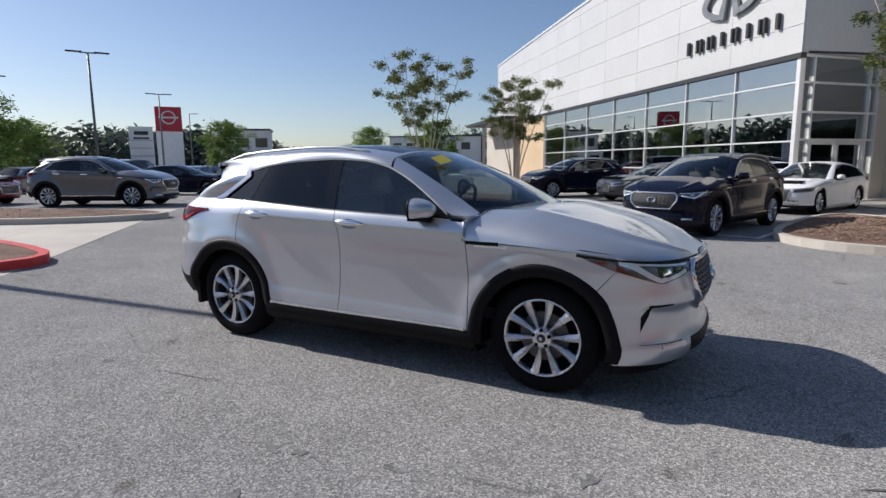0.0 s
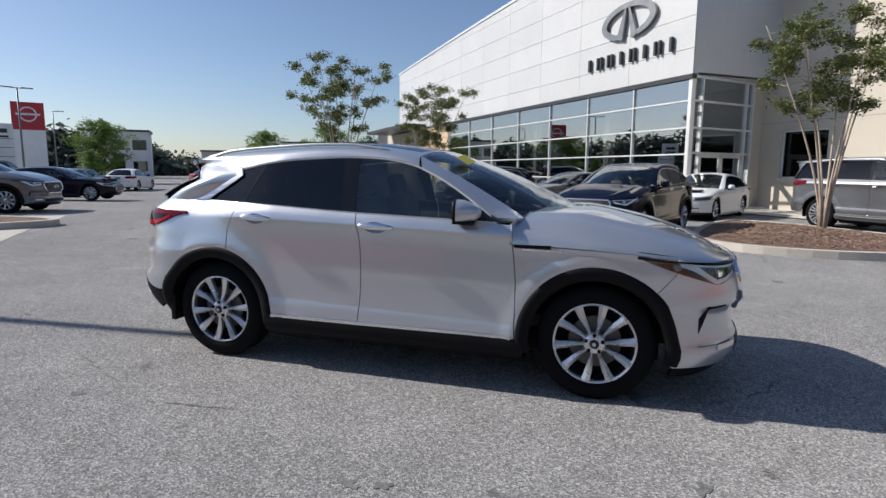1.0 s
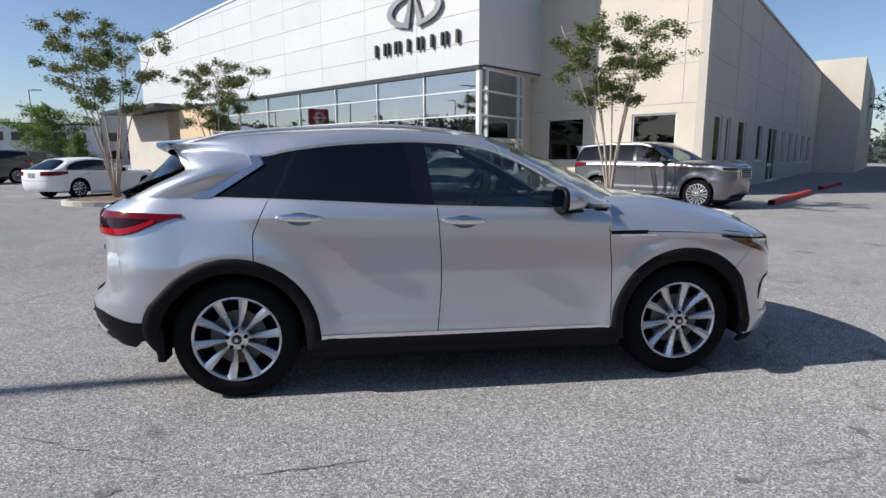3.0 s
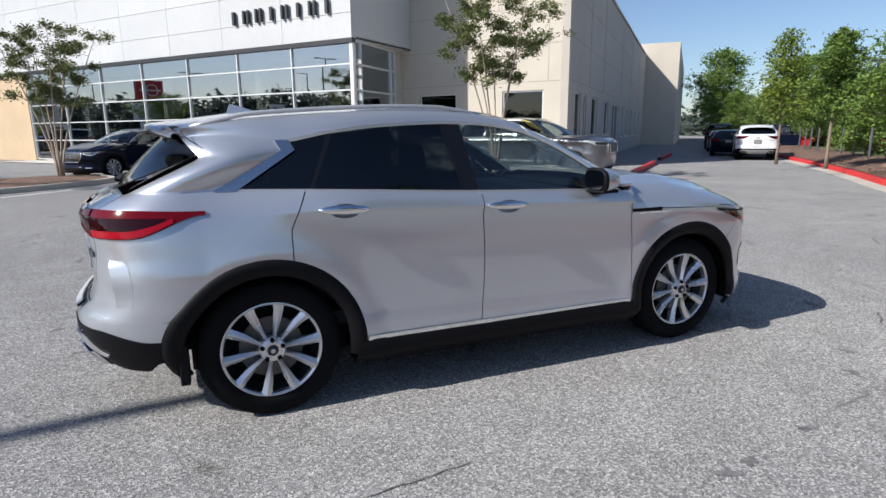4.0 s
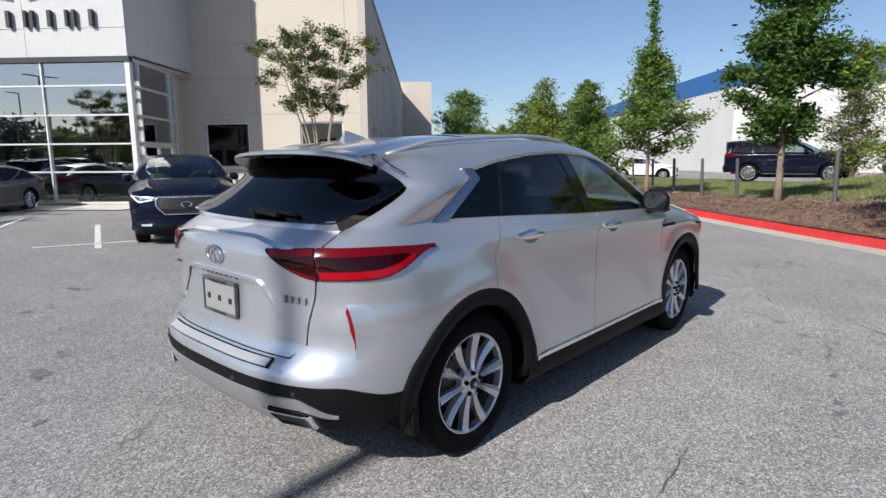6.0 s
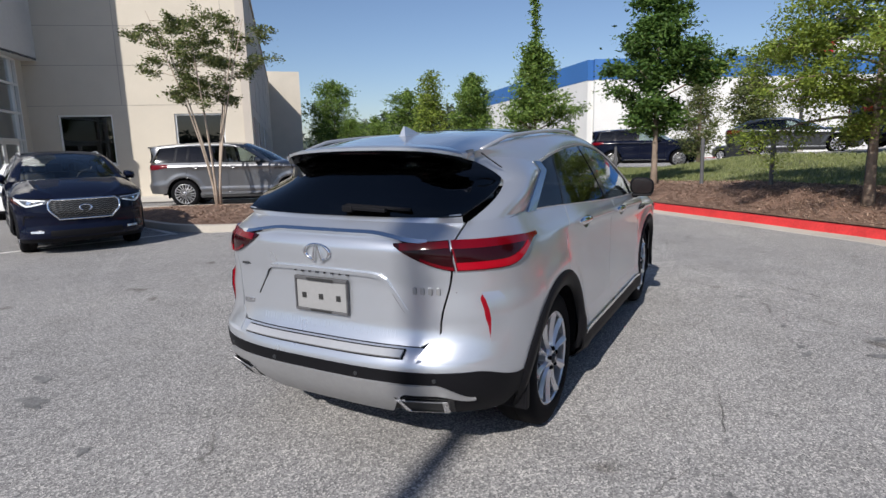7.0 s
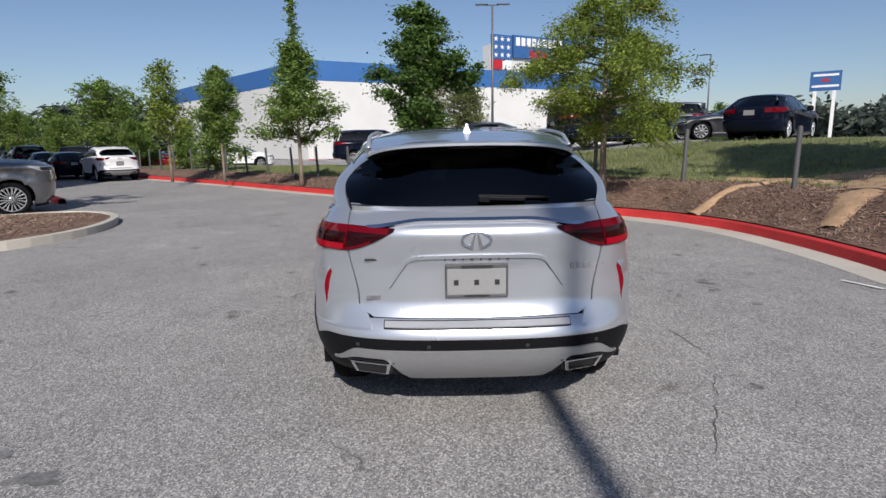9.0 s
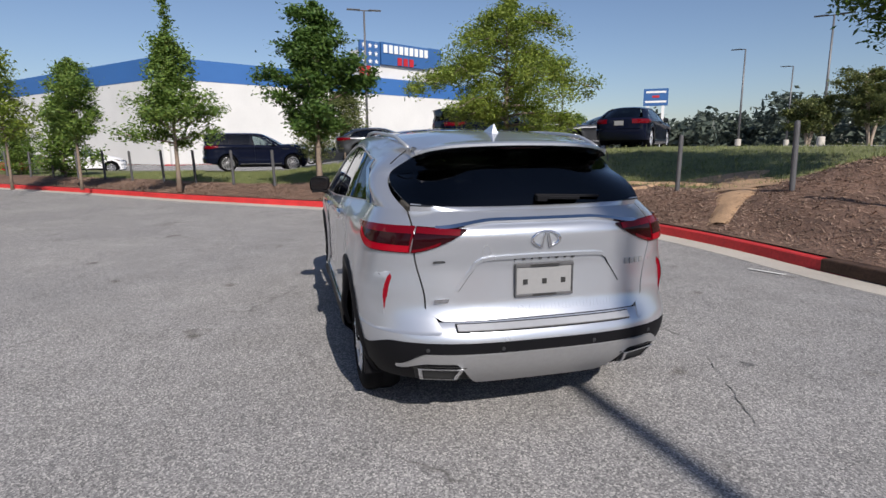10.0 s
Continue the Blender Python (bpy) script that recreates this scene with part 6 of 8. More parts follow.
    lens("light_bar", at(0.30), at(0.66), lambda s: zh0(s) + 0.046 - 0.040 * sstep(at(0.36), at(0.6), s), lambda s: zh0(s) + 0.092 - 0.054 * sstep(at(0.36), at(0.6), s), M_LIGHTBAR, 0.006, n=12, r=1, text="white light bar")
    lens("light_bar", at(0.34), at(0.94), lambda s: zh1(s) - 0.021, lambda s: zh1(s) - 0.010, M_LIGHTBAR, 0.006, n=14, r=1, text="white light bar")
    lens("light_bar", at(0.60), at(0.90), lambda s: zh0(s) + 0.006, lambda s: zh0(s) + 0.026, M_LIGHTBAR, 0.006, n=8, r=1, text="white light bar")
    for f0, f1 in ((0.60, 0.73), (0.76, 0.88)):
        lens("projector", at(f0), at(f1), lambda s: zh0(s) + 0.034, lambda s: zh1(s) - 0.028, M_INK, 0.007, n=4, r=2, text="dark square projector")
        lens("projector_rim", at(f0 + 0.02), at(f1 - 0.02), lambda s: zh0(s) + 0.046, lambda s: zh1(s) - 0.036, M_CHROME, 0.009, n=4, r=2)
    for ob in lens("lamp_cover", s0, s1, zh0, zh1, M_LAMPCOVER, 0.012, n=24, text="clear plastic lens"):
        ob.visible_shadow = False
    # grille with a chrome frame and a mesh of slats
    hw = lambda z: 0.49 - 0.13 * sstep(0.74, 0.55, z) - 0.05 * sstep(0.82, 0.87, z)
    def gpt(u, z, off):
        y = u * hw(z)
        p = sh.at(sh.s_of_y(abs(y), z, True), z, off)
        return (p[0], y, p[2])
    shell("grille", [[gpt(i / 10, 0.575 + 0.29 * j / 8, 0.004) for i in range(-10, 11)] for j in range(9)], M_INK, car, thick=0.01, label="black grille")
    loop = [(-1 + 2 * i / 16, 0.868) for i in range(17)] + [(1, 0.868 - 0.298 * i / 8) for i in range(1, 9)] + [(1 - 2 * i / 16, 0.570) for i in range(1, 17)] + [(-1, 0.570 + 0.298 * i / 8) for i in range(1, 8)]
    v, f = tube([gpt(u, z, 0.012) for u, z in loop + loop[:2]], [0.017] * (len(loop) + 2), 8)
    mesh_ob("grille_frame", v, f, M_CHROME, car, "chrome grille surround", smooth=True)
    for j in range(1, 9):
        z = 0.575 + 0.29 * j / 9
        pts = [gpt(-0.97 + 1.94 * i / 24, z + 0.010 * (1 if i % 2 else -1), 0.012) for i in range(25)]
        v, f = tube(pts, [0.0045] * 25, 5)
        mesh_ob("grille_slat", v, f, M_DISC, car)
    vs, fs = [], []
    for i in range(n + 1):
        w = radians(-62 + 304 * i / n)
        for r, o in ((1.0, 0.02), (0.96, 0.034), (0.74, 0.034), (0.70, 0.02)):
            y, z = 0.095 * r * math.cos(w), 0.735 + 0.052 * r * math.sin(w)
            p = gpt(y / hw(z), z, o)
            vs.append(p)
    for i in range(n):
        for j in range(3):
            fs.append((4 * i + j, 4 * i + 1 + j, 4 * i + 5 + j, 4 * i + 4 + j))
    mesh_ob("front_emblem", vs, fs, M_CHROME, car, "chrome oval emblem", smooth=True)
    # lower intake and side vents
    shell("lower_intake", [[(sh.at(sh.s_of_y(abs(y), z, True), z, 0.005)[0], y, z) for y in [(-0.5 + i / 20) for i in range(21)]] for z in (0.31, 0.36, 0.40)], M_BLACKPLASTIC, car, thick=0.01)
    s_v = sh.s_of_y(0.82, 0.55, True)
    lens("side_vent", s_v, s_v + 0.05, lambda s: 0.48 + 2.0 * (s - s_v), lambda s: 0.57 + 1.5 * (s - s_v), M_BLACKPLASTIC, 0.004, n=4)
    lens("bumper_joint", s_v - 0.02, s_v + 0.30, lambda s: 0.397, lambda s: 0.401, M_INK, 0.002, n=8, r=1)
    # thin black strip painted in for the shade along the bumper crease
    lens("vent_blade", s_v + 0.03, s_v + 0.20, lambda s: 0.634 - 0.006 * sstep(s_v + 0.2, s_v + 0.06, s), lambda s: 0.640, M_BLACKPLASTIC, 0.004, n=8, r=2)
    lens("fog_lamp", sh.s_of_y(0.74, 0.38, True), sh.s_of_y(0.58, 0.38, True), lambda s: 0.365, lambda s: 0.395, M_LAMPGLASS, 0.010, n=6, r=2)
    # stickers and mud flaps
    boxes("windscreen_sticker", [((0, 0, 0), (0.10, 0.16, 0.004))], M_YELLOW, car, "yellow sale sticker", m=pose(1.83, -0.40, 1.522, 0, 31, 0) @ pose(0, 0, 0, 10, 0, 0))
    for side in (-1, 1):
        boxes("mud_flap", [((-0.425, side * 0.825, 0.36), (0.045, 0.13, 0.21))], M_BLACKPLASTIC, car, bevel=0.008)
        boxes("mud_flap", [((2.33, side * 0.84, 0.30), (0.02, 0.17, 0.14))], M_BLACKPLASTIC, car, bevel=0.008)
    return car


main_car = crossover("silver_crossover", "silver crossover with black cladding parked on the asphalt", M_SILVER, fine=1.4)


def recolour(ob, old, fresh):
    for o in (ob, *ob.children_recursive):
        for sl in o.material_slots:
            if sl.material is old:
                sl.link = "OBJECT"
                sl.material = fresh


def heading(x, y, deg, wb, along=0.5, z=0.0):
    """Pose of a car whose point along the wheelbase lies at x, y."""
    a = radians(deg)
    return pose(x - math.cos(a) * wb * along, y - math.sin(a) * wb * along, z, 0, 0, deg)


def clone(ob, m, old, fresh, label, name=None):
    c = copy_thing(ob, m)
    for o in [q for q in c.children if q.name.startswith("windscreen_sticker")]:
        bpy.data.objects.remove(o)
    recolour(c, old, fresh)
    return tagged(c, label)


clone(main_car, heading(2.62, 8.4, -112, 2.8, 1.0), M_SILVER, M_BLACKPAINT, "glossy black crossover parked nose out beside the tree island").name = "black_crossover"
clone(main_car, heading(-3.7, 19.1, -135, 2.8, 1.0), M_SILVER, M_BLACKPAINT, "glossy black crossover parked before the showroom glass").name = "black_crossover"
clone(main_car, heading(-15.2, 7.3, 25.6, 2.8, 0.5, 0.155), M_SILVER, M_GREYPAINT, "dark grey crossover parked behind the entrance island").name = "grey_crossover"


# ---- other cars ----
def plain_car(name, label, sh, pm, clad=False, fine=0.8):
    car, k = build_car(sh, pm, name, label, fine, details=False)
    d = sh.d
    car_common(car, sh, k, pm, clad)
    pairs = k["pairs"]

    def lens(nm, sa, sb, zlo, zhi, material, off, n=10, r=3, text=""):
        grid = [[sh.at(sa + (sb - sa) * i / n, zlo(sa + (sb - sa) * i / n) + (zhi(sa + (sb - sa) * i / n) - zlo(sa + (sb - sa) * i / n)) * j / r, off) for i in range(n + 1)] for j in range(r + 1)]
        return [shell(nm, grid, material, car, mir, 0.015, text) for _, mir in pairs]
    zb = d["belt"](-0.9)
    lens("tail_lamp", sh.s_of_y(0.42, zb - 0.1), d["x0"] + 0.05, lambda s: zb - 0.19 + 0.05 * sstep(d["x0"] - 0.3, d["x0"], s), lambda s: zb - 0.05, M_TAILRED, 0.008, text="red tail lamp")
    s1 = sh.s_of_y(0.46, d["top"](3.6), True)
    lens("head_lamp", d["x1"] + 0.06, s1, lambda s: d["top"](s) - 0.03 - 0.10 * sstep(d["x1"], d["x1"] + 0.35, s), lambda s: d["top"](s) - 0.012, M_LAMPGLASS, 0.006, text="clear head lamp")
    lens("lamp_core", d["x1"] + 0.3, s1 - 0.05, lambda s: d["top"](s) - 0.105, lambda s: d["top"](s) - 0.035, M_DARKMETAL, 0.010)
    zt = d["top"](4.2) - 0.03
    zl = zt - 0.30

    def gp(y, z, off):
        return (sh.at(sh.s_of_y(abs(y), z, True), z, off)[0], y, z)
    shell("grille", [[gp(y / 10 * 0.40, zl + (zt - zl) * j / 6, 0.004) for y in range(-10, 11)] for j in range(7)], M_INK, car, thick=0.01, label="black grille")
    loop = [(-0.41 + 0.82 * i / 12, zt) for i in range(13)] + [(0.41 - 0.05 * i / 5, zt - (zt - zl) * i / 5) for i in range(1, 6)] + [(0.36 - 0.72 * i / 12, zl) for i in range(1, 13)] + [(-0.36 - 0.05 * i / 5, zl + (zt - zl) * i / 5) for i in range(1, 5)]
    v, f = tube([gp(y, z, 0.012) for y, z in loop + loop[:2]], [0.014] * (len(loop) + 2), 6)
    mesh_ob("grille_frame", v, f, M_CHROME, car, "chrome grille surround", smooth=True)
    for j in range(1, 6):
        z = zl + (zt - zl) * j / 6
        v, f = tube([gp(-0.37 + 0.74 * i / 10, z, 0.010) for i in range(11)], [0.005] * 11, 4)
        mesh_ob("grille_slat", v, f, M_SILVERTRIM, car)
    shell("lower_intake", [[gp(-0.6 + 1.2 * i / 12, z, 0.005) for i in range(13)] for z in (0.29, 0.40)], M_BLACKPLASTIC, car, thick=0.01)
    zp = 0.82 if d["R"] < 0.36 else 0.95
    p = sh.at(sh.s_of_y(0.0, zp), zp, 0.006)
    boxes("number_plate", [((p[0] - 0.004, 0, zp), (0.012, 0.30, 0.15))], M_PLATE, car, "blank plate")
    return car


SEDAN = Shape(wb=2.85, R=0.335, rim=0.24, tw=0.225, arch=0.395, clad=0.42, sill=0.27, track=0.85,
              plan=[(-1.0, 0.87), (-0.35, 0.895), (0, 0.91), (0.6, 0.908), (1.4, 0.908), (2.2, 0.908), (2.85, 0.912), (3.2, 0.885), (3.7, 0.84)],
              crease=[(-0.8, 0.89), (0.3, 0.885), (2.2, 0.80), (3.4, 0.74)], belt=[(-1.0, 1.0), (0, 0.985), (1.1, 0.955), (2.1, 0.925), (2.3, 0.92)],
              xr=[(0.22, -0.92), (0.4, -1.03), (0.6, -1.07), (0.8, -1.07), (0.95, -1.06), (1.01, -1.0)], xf=[(0.2, 3.58), (0.35, 3.70), (0.5, 3.74), (0.65, 3.72), (0.74, 3.66)], x0=-0.45, x1=3.1,
              top=[(2.3, 0.86), (2.8, 0.84), (3.1, 0.80), (3.4, 0.765), (3.8, 0.73), (4.4, 0.715)], hood=[(2.3, 0.97), (2.6, 0.975), (3.0, 0.93), (3.3, 0.87), (3.5, 0.80), (3.66, 0.715)], hoodx=(2.35, 3.63),
              roofz=[(-0.4, 1.335), (0, 1.395), (0.5, 1.43), (0.9, 1.435), (1.2, 1.415), (1.4, 1.38)], roofy=[(-0.4, 0.50), (0, 0.54), (0.8, 0.56), (1.35, 0.53)],
              wtop=[(-0.6, 1.03), (-0.35, 1.13), (-0.1, 1.22), (0.3, 1.305), (0.8, 1.335), (1.1, 1.32), (1.35, 1.26), (1.65, 1.13), (1.9, 1.0), (2.05, 0.94)], tumble=0.62, roof=(-0.2, 1.28),
              ws=((2.16, 0.70, 0.94), (2.46, 0.96)), quarter=(-0.42, -0.16, 0.0, 0.05), rear=(0.01, 0.06, 1.05, 1.02), front=(1.12, 1.10, 1.98), back=((-0.22, 1.355, 0.47), (-0.86, 1.0, 0.58)), doors=(0.06, 1.12, 2.2), bow=0.02, wrap=0.05, wrap0=0.06)
BIG = Shape(spokes=18, wb=3.075, R=0.40, rim=0.285, tw=0.27, arch=0.475, clad=0.50, sill=0.42, track=0.93,
            plan=[(-1.0, 0.96), (-0.35, 0.99), (0, 1.0), (1.4, 1.0), (2.4, 1.0), (3.075, 1.005), (3.4, 0.985), (4.0, 0.93)],
            crease=[(-0.8, 1.16), (0.3, 1.17), (2.2, 1.16), (3.4, 1.12)], belt=[(-1.2, 1.30), (0.5, 1.30), (2.2, 1.27), (2.6, 1.26)],
            xr=[(0.3, -0.92), (0.45, -1.08), (0.65, -1.12), (0.75, -1.07), (1.1, -1.06), (1.25, -1.04), (1.31, -1.0)], xf=[(0.25, 3.82), (0.45, 3.97), (0.8, 4.02), (1.05, 4.01), (1.14, 3.98), (1.2, 3.92)], x0=-0.45, x1=3.42,
            top=[(2.5, 1.17), (3.0, 1.19), (3.42, 1.185), (3.9, 1.16), (4.7, 1.14)], hood=[(2.5, 1.31), (3.0, 1.325), (3.5, 1.295), (3.8, 1.24), (3.95, 1.15)], hoodx=(2.62, 3.92),
            roofz=[(-1.0, 1.79), (-0.6, 1.84), (0.3, 1.88), (1.2, 1.88), (1.6, 1.85), (1.85, 1.80)], roofy=[(-1.0, 0.66), (0, 0.69), (1.2, 0.69), (1.8, 0.64)],
            wtop=[(-0.9, 1.69), (-0.6, 1.71), (0.3, 1.76), (1.2, 1.755), (1.6, 1.70), (1.9, 1.55), (2.2, 1.37), (2.36, 1.28)], tumble=0.42, roof=(-0.98, 1.70),
            ws=((2.52, 0.82, 1.275), (2.80, 1.30)), quarter=(-0.78, -0.62, 0.10, 0.15), rear=(0.15, 0.20, 1.15, 1.12), front=(1.24, 1.20, 2.30), back=((-0.99, 1.765, 0.62), (-1.0, 1.31, 0.70)), doors=(0.1, 1.24, 2.44), bow=0.02, wrap=0.08, wrap0=0.03)

big_suv = plain_car("large_silver_suv", "large silver-grey sport utility vehicle parked beside the wall", BIG, M_GUNMETAL)
for mir in (1, -1):
    for i in range(3):
        boxes("fender_vent", [((2.62 + 0.11 * i, -mir * (BIG.width(2.62 + 0.11 * i, 1.09) + 0.002), 1.09), (0.075, 0.016, 0.034))], M_INK, big_suv, "dark slotted fender vent", bevel=0.006)
    boxes("running_board", [((1.53, -mir * 0.99, 0.37), (1.95, 0.12, 0.035))], M_DARKMETAL, big_suv, "dark running board", bevel=0.01)
big_suv.matrix_basis = heading(8.88, 11.46, -54, 3.075, 0.5) @ pose(0, 0.93, 0)
sedan = plain_car("dark_sedan", "dark grey saloon parked nose out before the showroom", SEDAN, M_DARKGREY)
sedan.matrix_basis = heading(-0.8, 17.3, -135, 2.85, 1.3)
rest = [
    (sedan, "white_coupe", "white saloon parked beside the entrance doors", heading(4.95, 14.55, -115, 2.85, 1.0), M_DARKGREY, M_WHITEPAINTCAR),
    (sedan, "black_sedan", "black saloon parked in the far row of the lot", heading(-20.3, 14.4, 25, 2.85, 0.5, 0.07), M_DARKGREY, M_BLACKPAINT),
    (sedan, "red_sedan", "red saloon parked behind the grey crossover", heading(-21.0, 5.2, 25, 2.85, 0.5, 0.155), M_DARKGREY, M_REDPAINT),
    (sedan, "white_sedan", "white saloon parked with its tail towards the drive", heading(-9.6, 18.6, 62, 2.85, 0.3), M_DARKGREY, M_WHITEPAINTCAR),
    (big_suv, "grey_suv", "large grey sport utility vehicle in the far row", heading(-20.0, 29.6, -122, 3.075, 0.5), M_GUNMETAL, M_DARKGREY),
    (big_suv, "black_suv", "large black sport utility vehicle before the white store", heading(27.0, 3.0, -80, 3.075, 0.5, 0.42), M_GUNMETAL, M_BLACKPAINT),
    (main_car, "white_crossover", "white crossover parked along the drive with its tail lamps showing", heading(24.2, 15.7, 42, 2.8, 0.0), M_SILVER, M_WHITEPAINTCAR),
    (main_car, "white_crossover", "white crossover parked before the white store wall", heading(39.0, 14.6, -75, 2.8, 0.5, -0.05), M_SILVER, M_WHITEPAINTCAR),
    (sedan, "black_sedan", "black saloon parked on top of the grass bank", heading(15.05, -10.7, -46, 2.85, 0.3, 1.46), M_DARKGREY, M_BLACKPAINT),
    (sedan, "silver_sedan", "silver saloon parked behind the black one on the bank", heading(21.5, -14.6, -10, 2.85, 0.5, 1.5), M_DARKGREY, M_GUNMETAL),
]
for x, y, hd, src, col, zz, lab in (
        (24.3, -3.2, -92, "s", M_DARKGREY, None, "dark grey saloon parked on the bank behind the trees"), (19.8, -6.9, -75, "b", M_BLACKPAINT, None, "black sport utility vehicle parked on the bank"),
        (18.6, -11.6, 72, "s", M_DARKGREY, None, "dark saloon parked on the bank"), (25.5, -10.8, 70, "b", M_DARKGREY, None, "dark grey sport utility vehicle parked on the bank"),
        (38.5, -1.5, 60, "s", M_DARKGREY, 0.4, "dark saloon parked near the store"), (37.0, 19.5, -70, "s", M_REDPAINT, -0.1, "red saloon parked near the store"), (41.0, 18.5, -70, "s", M_GUNMETAL, -0.1, "silver saloon parked near the store"), (36.0, 23.0, -70, "b", M_BLACKPAINT, -0.1, "black sport utility vehicle parked near the store"),
        (27.6, 20.3, 42, "s", M_BLACKPAINT, 0.0, "black saloon parked along the drive"), (31.6, 24.2, 42, "s", M_DARKGREY, 0.0, "dark grey saloon parked along the drive"), (35.6, 28.0, 42, "b", M_BLACKPAINT, 0.0, "black sport utility vehicle parked along the drive"), (39.8, 32.0, 42, "s", M_GUNMETAL, 0.0, "silver saloon parked along the drive"),
        (-29.0, 12.0, 118, "s", M_GUNMETAL, 0.05, "silver saloon in the far row"), (-30.5, 15.5, 118, "s", M_WHITEPAINTCAR, 0.03, "white saloon in the far row"), (-31.0, 19.0, 118, "b", M_DARKGREY, 0.0, "dark sport utility vehicle in the far row"), (-29.5, 22.6, 118, "s", M_GUNMETAL, 0.0, "silver saloon in the far row"), (-28.5, 26.0, 118, "s", M_WHITEPAINTCAR, 0.0, "white saloon in the far row"),
        (-26.0, 6.0, 118, "b", M_BLACKPAINT, 0.15, "black sport utility vehicle in the far row"), (-38.0, 24.0, 118, "s", M_BLACKPAINT, 0.0, "black saloon in the far row"), (-36.0, 29.0, 118, "s", M_GUNMETAL, 0.0, "silver saloon in the far row"), (-25.0, 33.0, 60, "s", M_WHITEPAINTCAR, 0.0, "white saloon in the far row"), (-31.0, 38.0, 60, "s", M_REDPAINT, 0.0, "red saloon in the far row"), (-22.0, 40.0, 60, "b", M_DARKGREY, 0.0, "grey sport utility vehicle in the far row")):
    base = sedan if src == "s" else big_suv
    zz = bank_z(x, y, 14) - 0.03 if zz is None else zz
    word = {M_GUNMETAL: "silver", M_BLACKPAINT: "black", M_DARKGREY: "dark_grey", M_WHITEPAINTCAR: "white", M_REDPAINT: "red"}[col]
    rest.append((base, word + ("_sedan" if src == "s" else "_suv"), lab, heading(x, y, hd, 2.9, 0.5, zz), M_DARKGREY if src == "s" else M_GUNMETAL, col))
for src, nm, lab, m, old, fresh in rest:
    clone(src, m, old, fresh, lab).name = nm


# ---- trees ----
def leaf_mesh(centres, spread, count, size, rng):
    """Many small bent leaves scattered about the centres."""
    c = np.repeat(np.array(centres), count, axis=0)
    n = len(c)
    p = c + rng.normal(0, 1, (n, 3)) * np.repeat(np.array(spread), count)[:, None] * np.array([1, 1, 0.75])
    a = rng.normal(0, 1, (n, 3))
    a[:, 2] *= 0.5
    a /= np.linalg.norm(a, axis=1)[:, None]
    b = rng.normal(0, 1, (n, 3))
    b[:, 2] *= 0.55
    b -= a * np.sum(a * b, axis=1)[:, None]
    b /= np.linalg.norm(b, axis=1)[:, None]
    up = np.cross(a, b)
    s = size * rng.uniform(0.6, 1.3, n)[:, None]
    v = np.stack([p - a * s, p + b * s * 0.42 + up * s * 0.12, p + a * s, p - b * s * 0.42 + up * s * 0.12], axis=1).reshape(-1, 3)
    f = np.arange(n * 4).reshape(-1, 4)
    return v.tolist(), f.tolist()


